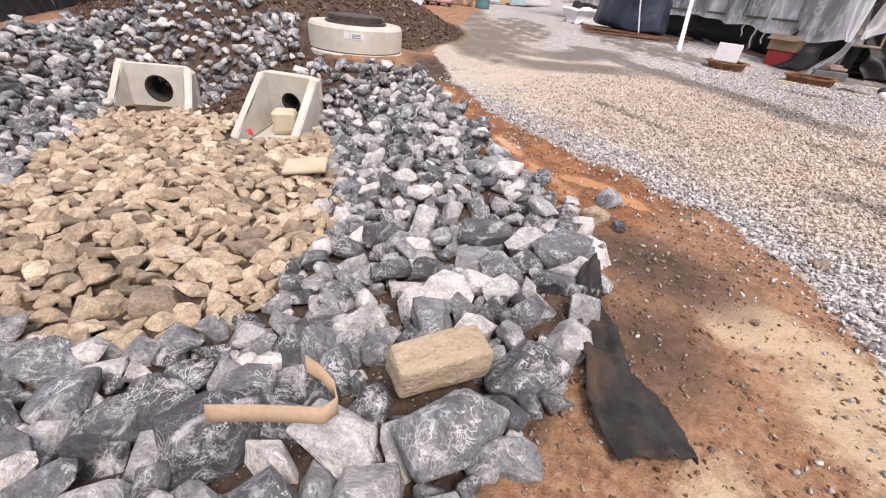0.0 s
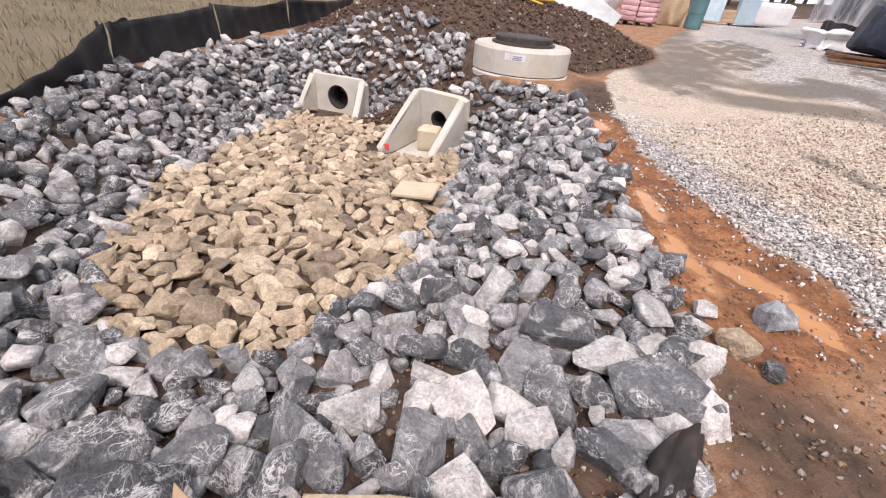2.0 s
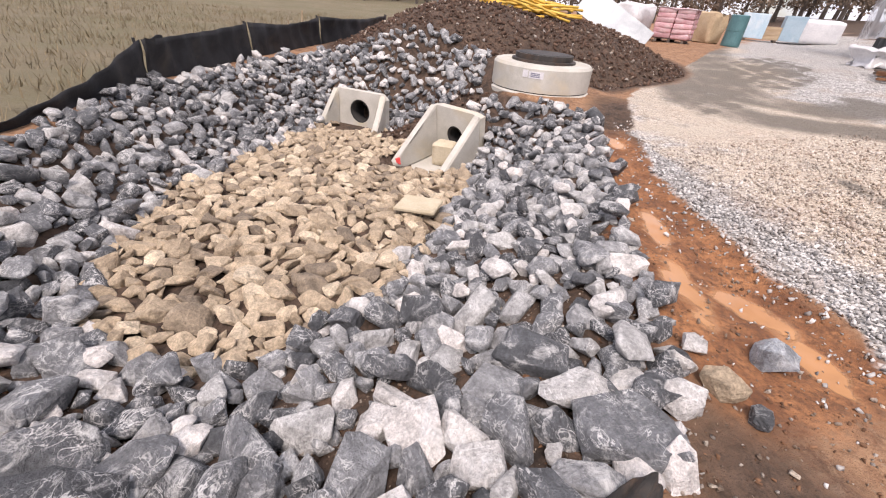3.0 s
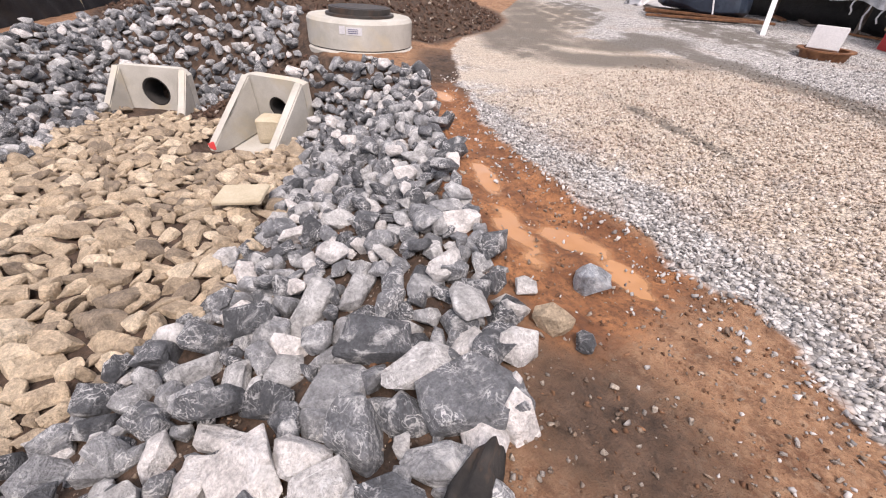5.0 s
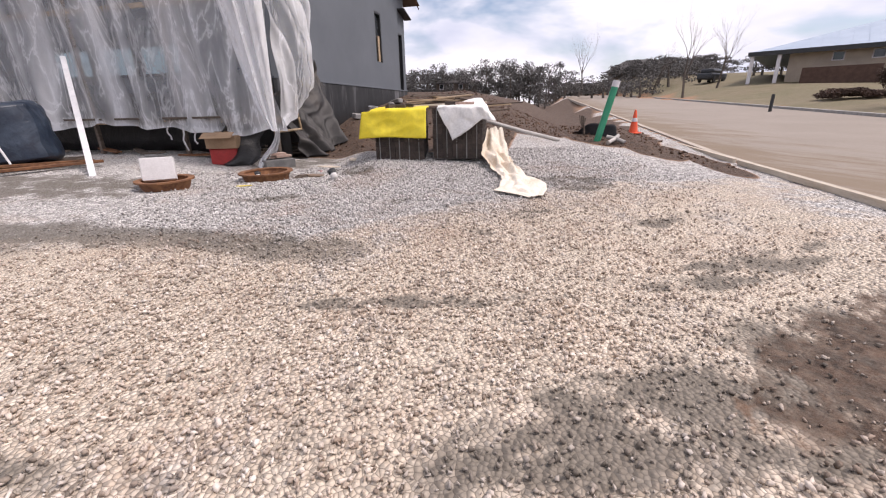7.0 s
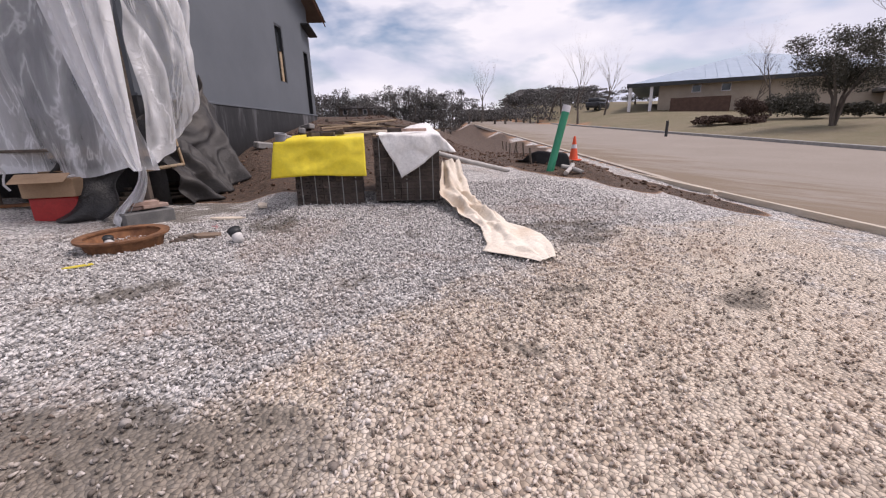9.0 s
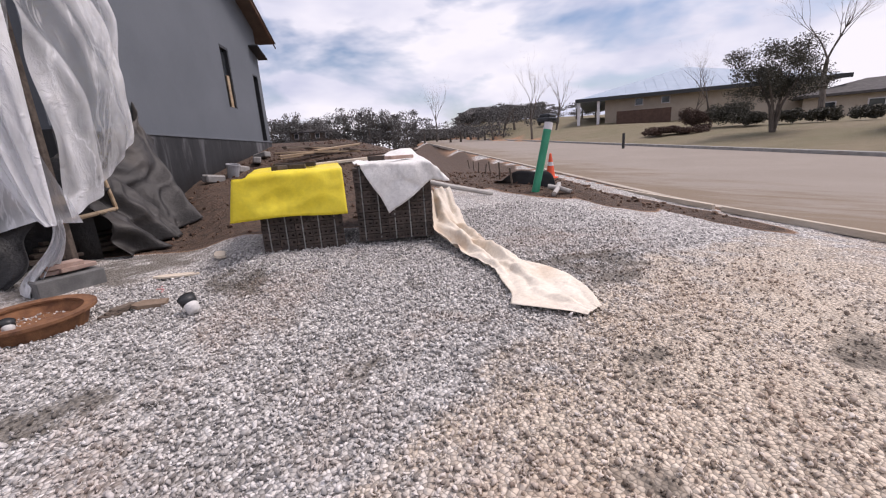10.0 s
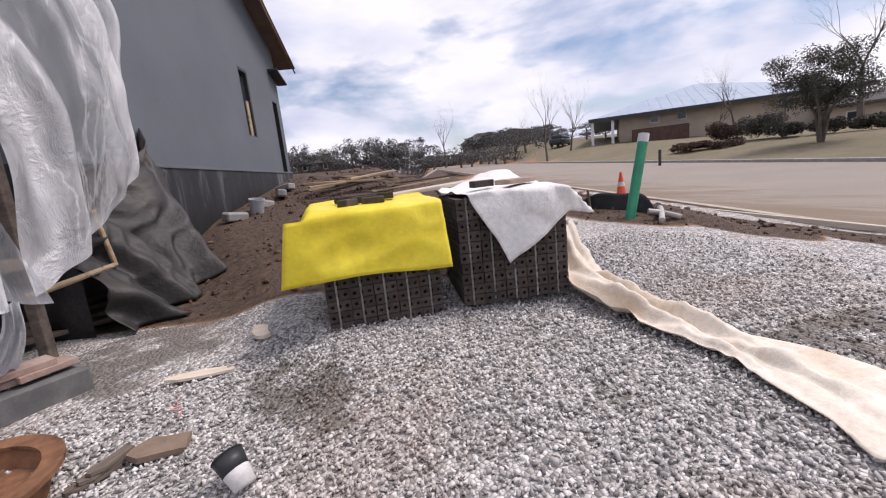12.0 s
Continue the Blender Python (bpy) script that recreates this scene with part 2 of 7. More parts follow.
    hs = calc(nt, "MULTIPLY", calc(nt, "SUBTRACT", 0.6, vg.outputs["Distance"]), 1.3)
    hm = nt.nodes.new("ShaderNodeMix")
    put(nt, gz, hm.inputs[0])
    put(nt, h, hm.inputs[2])
    put(nt, hs, hm.inputs[3])
    put(nt, bump(nt, calc(nt, "MULTIPLY", hm.outputs[0], dry), 0.85, 0.03), b.inputs["Normal"])
    return m


M_GROUND = ground_mat()
M_SOIL = surface("loose_soil", (0.055, 0.030, 0.020), (0.16, 0.092, 0.062), 2.5, 0.95, 0.9, 26, stain=(0.24, 0.16, 0.115), depth=0.03)
M_CONC = surface("precast_concrete", (0.50, 0.475, 0.42), (0.66, 0.63, 0.57), 3.0, 0.85, 0.25, 90, stain=(0.56, 0.48, 0.34), vary=0.04)
M_CONC2 = surface("weathered_concrete", (0.24, 0.235, 0.23), (0.38, 0.37, 0.355), 5.0, 0.9, 0.4, 70, stain=(0.25, 0.22, 0.19))
M_IRON = surface("dark_cast_iron", (0.035, 0.033, 0.032), (0.085, 0.075, 0.068), 8, 0.6, 0.4, 90, metal=0.4, stain=(0.12, 0.07, 0.045))
M_RUST = surface("rusty_cast_iron", (0.12, 0.05, 0.025), (0.31, 0.145, 0.065), 9, 0.85, 0.5, 110, stain=(0.12, 0.055, 0.03))
M_HOLE = surface("pipe_inside", (0.012, 0.011, 0.010), (0.035, 0.032, 0.03), 5, 0.9, 0.2, 40)
M_FABRIC = surface("black_silt_fabric", (0.010, 0.010, 0.012), (0.026, 0.026, 0.030), 5, 0.75, 0.6, 240, stain=(0.05, 0.042, 0.035), vary=0.02)
M_WOOD = surface("raw_timber", (0.34, 0.235, 0.14), (0.56, 0.43, 0.29), 5, 0.8, 0.3, 60, stain=(0.30, 0.24, 0.18), ax=(0.25, 2, 2))
# weathered wood, its tone also lowered for shade on planks under the sheeting
M_OLDWOOD = surface("weathered_timber", (0.085, 0.065, 0.052), (0.21, 0.165, 0.132), 6, 0.9, 0.5, 60, ax=(0.25, 2, 2))
M_SIDING = surface("grey_coated_wall_board", (0.118, 0.134, 0.155), (0.145, 0.162, 0.185), 0.7, 0.7, 0.12, 45, vary=0.02)
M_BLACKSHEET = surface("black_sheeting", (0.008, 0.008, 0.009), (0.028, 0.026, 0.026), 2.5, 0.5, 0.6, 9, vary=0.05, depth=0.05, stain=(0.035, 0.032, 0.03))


def asphalt_mat():
    """Pale worn asphalt, with dried mud carried over its near side."""
    m, nt, b = base_mat("worn_pale_asphalt")
    c = coords(nt, False)
    fine = fnoise(nt, c, 130.0, 3, 0.7)
    col = mixc(nt, fnoise(nt, c, 0.4, 6, 0.6, 0.4), (0.225, 0.19, 0.158), (0.32, 0.275, 0.235))
    col = mixc(nt, 0.35, col, ramp(nt, fine, (0.3, 0.5), (0.7, 1.1)), "MULTIPLY")
    sep = nt.nodes.new("ShaderNodeSeparateXYZ")
    put(nt, c, sep.inputs[0])
    u = calc(nt, "ADD", calc(nt, "MULTIPLY", sep.outputs[0], 0.8704), calc(nt, "MULTIPLY", sep.outputs[1], -0.4924))
    near = calc(nt, "SUBTRACT", 1.0, calc(nt, "DIVIDE", calc(nt, "SUBTRACT", u, 2.0), 4.0), True)
    turn = nt.nodes.new("ShaderNodeMapping")
    put(nt, c, turn.inputs[0])
    turn.inputs["Rotation"].default_value = (0, 0, radians(29.5))
    turn.inputs["Scale"].default_value = (1.0, 0.22, 1.0)
    streak = fnoise(nt, turn.outputs[0], 1.6, 7, 0.7, 0.5)
    mud = ramp(nt, calc(nt, "ADD", calc(nt, "MULTIPLY", near, 0.32), streak), (0.62, 0.0), (0.80, 0.9))
    col = mixc(nt, mud, col, mixc(nt, fine, (0.13, 0.095, 0.06), (0.24, 0.18, 0.125)))
    put(nt, col, b.inputs["Base Color"])
    b.inputs["Roughness"].default_value = 0.92
    put(nt, bump(nt, fine, 0.3, 0.006), b.inputs["Normal"])
    return m


M_ASPHALT = asphalt_mat()
M_KERB = surface("kerb_concrete", (0.42, 0.36, 0.30), (0.60, 0.53, 0.45), 1.5, 0.9, 0.3, 60, stain=(0.30, 0.22, 0.16))
M_BRICK = surface("dark_brown_brick", (0.042, 0.032, 0.027), (0.092, 0.07, 0.058), 14, 0.9, 0.5, 120, vary=0.3)
M_TRIM = surface("dark_metal_trim", (0.02, 0.022, 0.025), (0.035, 0.037, 0.04), 4, 0.5, 0.1, 60)
M_INSIDE = surface("dark_interior", (0.018, 0.018, 0.02), (0.035, 0.034, 0.034), 1.5, 0.9, 0.1, 20)


# ---- mesh helpers ----
def mesh_ob(name, verts, faces, mat, parent=None, label="", smooth=False):
    me = bpy.data.meshes.new(name)
    me.from_pydata([tuple(v) for v in verts], [], [tuple(f) for f in faces])
    me.materials.append(mat)
    if smooth:
        me.shade_smooth()
    ob = new(name, me)
    if parent is not None:
        ob.parent = parent
    if label:
        tagged(ob, label)
    return ob


def part(name, bm, mat, parent=None, label="", smooth=False):
    me = bpy.data.meshes.new(name)
    bmesh.ops.recalc_face_normals(bm, faces=bm.faces)
    bm.to_mesh(me)
    bm.free()
    me.materials.append(mat)
    if smooth:
        me.shade_smooth()
    ob = new(name, me)
    if parent is not None:
        ob.parent = parent
    if label:
        tagged(ob, label)
    return ob


def thing(name, m, label, category, group="", kind=""):
    e = new(name)
    e.matrix_basis = m
    e.empty_display_size = 0.2
    return tagged(e, label, category, group, kind)


def bm_box(sx, sy, sz, m=None, bevel=0.0, seg=1, bm=None):
    """A box sx by sy by sz, its base centred on the origin, then moved by m."""
    one = bmesh.new()
    bmesh.ops.create_cube(one, size=1, matrix=Matrix.Translation((0, 0, sz / 2)) @ Matrix.Diagonal((sx, sy, sz, 1)))
    if bevel:
        bmesh.ops.bevel(one, geom=one.edges[:], offset=bevel, segments=seg, profile=0.6, affect="EDGES")
    if m is not None:
        bmesh.ops.transform(one, matrix=m, verts=one.verts)
    if bm is None:
        return one
    tmp = bpy.data.meshes.new("t")
    one.to_mesh(tmp)
    one.free()
    bm.from_mesh(tmp)
    bpy.data.meshes.remove(tmp)
    return bm


def rough_up(bm, amount, size, seed=0.0):
    bm.normal_update()
    for v in bm.verts:
        v.co += v.normal * amount * noise.noise(v.co / size + Vector((seed, seed * 2.1, -seed)))
    return bm


def bm_lathe(profile, steps=32, closed=False):
    """Turn a profile of (radius, height) round the z axis."""
    bm = bmesh.new()
    rings = []
    for r, z in profile:
        rings.append([bm.verts.new((r * math.cos(2 * math.pi * k / steps), r * math.sin(2 * math.pi * k / steps), z)) for k in range(steps)])
    pairs = list(zip(rings, rings[1:])) + ([(rings[-1], rings[0])] if closed else [])
    for a, b in pairs:
        for k in range(steps):
            bm.faces.new((a[k], a[(k + 1) % steps], b[(k + 1) % steps], b[k]))
    if not closed:
        bm.faces.new(rings[0][::-1])
        bm.faces.new(rings[-1])
    return bm


def bm_tube(points, radius, steps=8, bm=None, ends=True):
    """A tube along points; radius is a number or one for each point."""
    bm = bm or bmesh.new()
    pts = [Vector(p) for p in points]
    rad = radius if isinstance(radius, (list, tuple)) else [radius] * len(pts)
    rings, side = [], None
    for i, p in enumerate(pts):
        t = (pts[min(i + 1, len(pts) - 1)] - pts[max(i - 1, 0)]).normalized()
        if side is None:
            side = t.orthogonal().normalized()
        side = (side - t * side.dot(t)).normalized()
        up = t.cross(side)
        rings.append([bm.verts.new(p + rad[i] * (side * math.cos(2 * math.pi * k / steps) + up * math.sin(2 * math.pi * k / steps))) for k in range(steps)])
    for a, b in zip(rings, rings[1:]):
        for k in range(steps):
            bm.faces.new((a[k], a[(k + 1) % steps], b[(k + 1) % steps], b[k]))
    if ends:
        bm.faces.new(rings[0][::-1])
        bm.faces.new(rings[-1])
    return bm


def bm_sheet(nu, nv, place, thick=0.004):
    """A cloth: a grid of nu by nv cells whose points place(a, b) gives for a, b in 0..1, with a little thickness."""
    bm = bmesh.new()
    g = [[bm.verts.new(place(i / nu, j / nv)) for j in range(nv + 1)] for i in range(nu + 1)]
    for i in range(nu):
        for j in range(nv):
            bm.faces.new((g[i][j], g[i + 1][j], g[i + 1][j + 1], g[i][j + 1]))
    if thick:
        bmesh.ops.recalc_face_normals(bm, faces=bm.faces)
        bmesh.ops.solidify(bm, geom=bm.faces[:], thickness=thick)
    return bm


# ---- plan: road frame (u across, v along), terrain height, zones ----
ANG = radians(29.5)
DV = np.array([math.sin(ANG), math.cos(ANG)])
NV = np.array([math.cos(ANG), -math.sin(ANG)])


def uv(u, v):
    p = u * NV + v * DV
    return float(p[0]), float(p[1])


OUTER = np.array([(-0.62, 1.95), (-0.9, 2.25), (-1.4, 2.52), (-2.35, 3.0), (-3.7, 3.75), (-5.1, 4.45), (-5.65, 4.0), (-6.3, 3.62), (-7.6, 3.75), (-9.2, 2.6), (-10.6, 0.9), (-9.2, -0.2), (-6.6, -1.3), (-4.4, -1.6), (-2.6, -1.7), (-1.2, -1.3), (-0.6, -0.6), (-0.25, 0.3), (-0.2, 0.9)])
INNER = np.array([(-1.75, 0.15), (-2.2, -0.35), (-3.0, -0.62), (-4.6, -0.62), (-6.6, 0.15), (-7.7, 0.6), (-8.35, 1.1), (-7.9, 1.95), (-6.6, 2.3), (-5.6, 2.75), (-4.6, 2.6), (-3.25, 1.9), (-2.3, 1.2), (-1.85, 0.6)])
EDGE = np.array([(-9.0, 9.0), (-7.2, 6.6), (-5.6, 5.3), (-4.43, 4.6), (-2.88, 3.8), (-2.04, 3.58), (-1.47, 3.48), (-0.72, 3.36), (-0.32, 3.25), (0.05, 2.95), (0.53, 2.38), (1.2, 1.2), (2.0, -2.0), (2.5, -8.0)])
FENCE = np.array([(0.5, -2.6), (-1.5, -2.2), (-3.6, -1.85), (-6.8, -1.31), (-9.3, -0.35), (-12.2, 0.9), (-17.0, 3.2), (-40.0, 18.0)])


def sdist(px, py, poly):
    """Distance to a closed outline, positive inside."""
    d = np.full(px.shape, 1e9)
    inside = np.zeros(px.shape, bool)
    for (ax, ay), (bx, by) in zip(poly, np.roll(poly, -1, 0)):
        ex, ey = bx - ax, by - ay
        t = np.clip(((px - ax) * ex + (py - ay) * ey) / (ex * ex + ey * ey), 0, 1)
        d = np.minimum(d, np.hypot(px - ax - t * ex, py - ay - t * ey))
        cross = ((ay > py) != (by > py)) & (px < ax + (py - ay) * ex / (ey if abs(ey) > 1e-9 else 1e-9))
        inside ^= cross
    return np.where(inside, d, -d)


def sline(px, py, line):
    """Distance to an open line, positive on the left-hand side of its run."""
    d = np.full(px.shape, 1e9)
    s = np.ones(px.shape)
    for (ax, ay), (bx, by) in zip(line[:-1], line[1:]):
        ex, ey = bx - ax, by - ay
        t = np.clip(((px - ax) * ex + (py - ay) * ey) / (ex * ex + ey * ey), 0, 1)
        dd = np.hypot(px - ax - t * ex, py - ay - t * ey)
        c = ex * (py - ay) - ey * (px - ax)
        near = dd < d
        s = np.where(near, np.where(c > 0, 1.0, -1.0), s)
        d = np.minimum(d, dd)
    return d * s


def smooth(x, a, b):
    t = np.clip((x - a) / (b - a), 0, 1)
    return t * t * (3 - 2 * t)


def waves(x, y, size, seed):
    """Cheap smooth noise from crossed waves."""
    rng = np.random.RandomState(seed)
    out = 0
    for k in range(6):
        a, f, p = rng.uniform(0, 6.28), rng.uniform(0.6, 1.7) / size, rng.uniform(0, 6.28)
        out = out + np.sin((x * math.cos(a) + y * math.sin(a)) * 6.28 * f + p)
    return out / 6


def bumpy(x, y, cx, cy, rx, ry, ang, power=1.0):
    """A round heap: 1 at the middle, 0 at its rim."""
    c, s = math.cos(radians(ang)), math.sin(radians(ang))
    a, b = ((x - cx) * c + (y - cy) * s) / rx, (-(x - cx) * s + (y - cy) * c) / ry
    return np.clip(1 - (a * a + b * b), 0, 1) ** power


def height(x, y):
    x, y = np.asarray(x, float), np.asarray(y, float)
    u, v = x * NV[0] + y * NV[1], x * DV[0] + y * DV[1]
    z = np.interp(y, [4.5, 7.5, 9.0, 11.0, 12.0, 13.0, 60], [0.0, 0.13, 0.17, 0.30, 0.42, 0.48, 0.6])
    # uphill behind the brick stacks along the building
    z = z + np.clip(v - 11.8, 0, 12.5) * 0.135 * smooth(-u, 1.0, 6.0) * smooth(v, 11.5, 14.5)
    z = z - 0.17 * smooth(y, 10.6, 11.9) * smooth(-x, -0.9, -0.1) * smooth(x, -3.6, -2.0)
    # street side: even kerb line, road climbing away, lawn bank opposite
    street = 0.26 + 0.034 * np.clip(v - 13, 0, 85) + 0.085 * np.clip(u - 13.2, 0, 9) + 0.05 * np.clip(v - 45, 0, 80) * smooth(u, 12.4, 15.5) - 0.1 * smooth(-v, 0, 30)
    k = smooth(u, 0.2, 1.5)
    z = z * (1 - k) + street * k
    # heaps of dug soil by the kerb and the pipe
    z = z + 0.2 * bumpy(x, y, *uv(-0.2, 17.6), 1.4, 3.4, -29.5) + 0.12 * bumpy(x, y, *uv(0.4, 14.6), 0.6, 1.2, -29.5)
    z = z + 0.06 * bumpy(x, y, 6.2, 11.0, 1.6, 0.9, 30) + 0.16 * bumpy(x, y, -6.6, 4.3, 2.0, 1.6, 40)
    # spoil mound behind the manhole
    z = z + 1.05 * bumpy(x, y, -11.6, 5.6, 4.2, 4.2, 40, 0.8) + 0.55 * bumpy(x, y, -9.0, 3.4, 2.6, 2.2, 50, 0.9)
    # the stone-lined basin
    do, di = sdist(x, y, OUTER), sdist(x, y, INNER)
    floor = -0.42 - 0.085 * np.clip(-x - 2.0, 0, 6)
    t = np.where(di > 0, 1.0, np.clip(do, 0, None) / (np.clip(do, 0, None) + np.clip(-di, 1e-6, None)))
    t = t * t * (3 - 2 * t) * 0.5 + t * 0.5
    z = np.where(do > 0, z * (1 - t) + floor * t, z)
    z = z - 0.22 * bumpy(x, y, -5.72, 2.42, 0.85, 0.62, -54, 0.4)
    z = z + 0.10 * bumpy(x, y, -0.80, 0.74, 0.34, 0.24, 60) + 0.08 * bumpy(x, y, -0.66, 1.42, 0.22, 0.26, 0)
    # mud ruts
    e = sline(x, y, EDGE)
    rut = smooth(-e, 0.0, 0.15) * smooth(e, -1.0, -0.25) * (do < 0) * smooth(-x, 0.3, 1.0) * (x > -9)
    z = z - 0.05 * rut - 0.03 * rut * waves(x, y, 0.9, 3) - 0.018 * rut * waves(x, y, 0.22, 4)
    core = smooth(-np.hypot(x + 1, y - 6), -26, -16)
    z = z + core * (0.016 * waves(x, y, 1.3, 5) + 0.006 * waves(x, y, 0.35, 6))
    # old field behind the fence
    z = z + 0.35 * smooth(sline(x, y, FENCE), 1, 30)
    return z


GX, GY = np.arange(-17, 12.1, 0.06), np.arange(-4, 24.1, 0.06)
GRID = height(*np.meshgrid(GX, GY, indexing="ij"))


def hz(x, y):
    """Ground height at one place."""
    i, j = (x + 17) / 0.06, (y + 4) / 0.06
    if not (0 <= i < len(GX) - 1 and 0 <= j < len(GY) - 1):
        return float(height(np.array([x]), np.array([y]))[0])
    a, b = int(i), int(j)
    f, g = i - a, j - b
    return float((GRID[a, b] * (1 - f) + GRID[a + 1, b] * f) * (1 - g) + (GRID[a, b + 1] * (1 - f) + GRID[a + 1, b + 1] * f) * g)


# wheel tracks sweeping round the drive: outer and inner
TRACKS = [np.array([(-13.0, 11.7), (-8.2, 8.3), (-5.9, 6.85), (-4.8, 7.0), (-3.4, 9.0)]), np.array([(-16.0, 17.0), (-12.0, 12.6), (-8.2, 9.4), (-6.2, 8.1), (-5.2, 8.6), (-5.0, 10.0)]),
          np.array([(-5.7, 10.1), (-3.4, 9.05), (-1.75, 8.4), (-0.87, 7.7), (-0.2, 7.4)])]


def zones(x, y):
    u, v = x * NV[0] + y * NV[1], x * DV[0] + y * DV[1]
    do, e = sdist(x, y, OUTER), sline(x, y, EDGE)
    field = sline(x, y, FENCE)
    lawn = np.maximum(smooth(field, -0.1, 0.3), smooth(u, 12.2, 12.8))
    heaps = np.maximum.reduce([bumpy(x, y, *uv(0.0, 17.4), 1.6, 4.2, -29.5), bumpy(x, y, *uv(0.7, 13.9), 0.8, 1.7, -29.5), smooth(v, 11.9, 12.8) * smooth(-u, 2.4, 3.4) * (u > -12) + 0 * x, smooth(v, 15.5, 17) * (u < 1.4), 0.8 * bumpy(x, y, *uv(1.35, 12.2), 0.3, 2.2, -29.5)])
    mound = np.maximum(bumpy(x, y, -11.6, 5.6, 5.0, 5.2, 40), bumpy(x, y, -9.0, 3.4, 3.2, 2.8, 50))
    gravel = smooth(e + 0.10 * waves(x, y, 0.7, 72) + 0.07 * waves(x, y, 0.23, 73), -0.14, 0.14)
    gravel = np.where(do > -0.1, 0, gravel) * (1 - smooth(mound, 0.0, 0.3)) * (1 - smooth(heaps, 0.05, 0.35)) * (1 - smooth(u, 1.72, 1.86)) * (1 - smooth(bumpy(x, y, 2.8, 4.75, 1.7, 0.75, 8) + 0.35 * waves(x, y, 0.5, 51) + 0.3 * waves(x, y, 0.17, 52) + 0.2 * waves(x, y, 0.07, 53) - 0.1, 0.15, 0.6) * (bumpy(x, y, 3.1, 4.75, 1.9, 0.8, 8) > 0.01) * 0.62)
    mud = smooth(-e, -0.1, 0.15) * smooth(-e, 1.25, 0.75) * (do < 0.15) * smooth(-x, 0.45, 1.0) * smooth(x, -5.6, -3.6)
    warm = np.maximum.reduce([bumpy(x, y, -3.2, 6.6, 5.0, 2.3, -14, 0.4), bumpy(x, y, 1.6, 6.0, 3.8, 2.6, 12, 0.4), 0.8 * bumpy(x, y, 3.2, 7.6, 3.4, 1.6, 10, 0.5), bumpy(x, y, -9, 9.5, 3.5, 2.2, -45, 0.5), bumpy(x, y, -14, 13, 3.5, 2.6, -45, 0.5)])
    damp = np.maximum.reduce([bumpy(x, y, 1.0, 4.78, 1.2, 0.42, 2), bumpy(x, y, 2.6, 4.7, 2.0, 0.75, 4), bumpy(x, y, 3.2, 5.95, 1.3, 0.3, 4), bumpy(x, y, -0.9, 7.95, 1.2, 0.3, -27), bumpy(x, y, -3.6, 9.1, 2.3, 0.34, -29), bumpy(x, y, -0.95, 9.85, 0.5, 0.22, 10), bumpy(x, y, 3.85, 9.35, 0.75, 0.5, 20), 0.8 * bumpy(x, y, 0.35, 11.85, 0.3, 0.45, 20), bumpy(x, y, -6.3, 7.8, 2.2, 0.5, -55), bumpy(x, y, -8.5, 11.2, 3.0, 1.1, -50), bumpy(x, y, -4.6, 11.6, 2.2, 0.9, -20), bumpy(x, y, 0.4, 11.6, 0.35, 0.7, 0), bumpy(x, y, -0.6, 13.4, 1.4, 0.8, 30), 0.45 * bumpy(x, y, 2.2, 8.0, 0.5, 0.22, 20), 0.45 * bumpy(x, y, 1.3, 7.5, 0.3, 0.2, 60), 0.45 * bumpy(x, y, 3.4, 7.2, 0.9, 0.25, 15), 0.45 * bumpy(x, y, 1.9, 10.2, 0.35, 0.25, 0), 0.6 * bumpy(x, y, 0.8, 9.2, 0.3, 0.2, 40), 0.7 * bumpy(x, y, 3.6, 9.7, 0.8, 0.3, -10), 0.8 * bumpy(x, y, -2.2, 5.5, 1.6, 0.12, -20), 0.8 * bumpy(x, y, 0.4, 6.2, 1.3, 0.14, -14)])
    # dark: dug soil; across the basin it also paints shade between the stones
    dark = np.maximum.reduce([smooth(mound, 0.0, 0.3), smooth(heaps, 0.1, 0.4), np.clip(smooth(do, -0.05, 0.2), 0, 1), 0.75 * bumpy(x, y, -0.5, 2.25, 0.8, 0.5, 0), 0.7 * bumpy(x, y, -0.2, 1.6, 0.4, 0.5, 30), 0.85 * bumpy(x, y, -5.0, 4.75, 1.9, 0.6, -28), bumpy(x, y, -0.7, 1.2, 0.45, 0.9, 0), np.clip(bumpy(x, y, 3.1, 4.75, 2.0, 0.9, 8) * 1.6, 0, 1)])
    pale = np.maximum.reduce([bumpy(x, y, 0.55, 1.95, 0.45, 0.65, 20), bumpy(x, y, 0.15, 2.1, 0.35, 0.3, 0), bumpy(x, y, 0.25, 0.95, 0.2, 0.4, 10)])
    pool = np.maximum.reduce([bumpy(x, y, -1.56, 2.82, 0.16, 0.42, 65), bumpy(x, y, -1.36, 3.12, 0.30, 0.16, 15), bumpy(x, y, -1.0, 3.08, 0.28, 0.12, -15), bumpy(x, y, -2.3, 3.2, 0.4, 0.13, -25), bumpy(x, y, -4.25, 4.2, 0.28, 0.14, -20)])
    rag = 0.30 * waves(x, y, 0.55, 41) + 0.22 * waves(x, y, 0.21, 42) + 0.16 * waves(x, y, 0.09, 43)
    damp = np.clip(np.minimum(2.5 * damp, 1) * (0.30 + 0.6 * damp + 2.7 * rag), 0, 1)
    for line, wd in zip(TRACKS, (0.6, 0.75, 0.34)):
        d = np.abs(sline(x, y, line))
        damp = np.maximum(damp, np.clip(1.25 - (d / wd) ** 2, 0, 1) * np.clip(0.8 + 0.4 * waves(x, y, 1.6, 75) + 0.35 * rag, 0.1, 1))
    pool = np.clip(pool * (1.1 + 1.3 * rag) + 0.9 * rag * (pool > 0.03) - 0.05, 0, 1)
    pale = np.clip(pale * (1 + rag) + 0.9 * rag * (pale > 0.02), 0, 1)
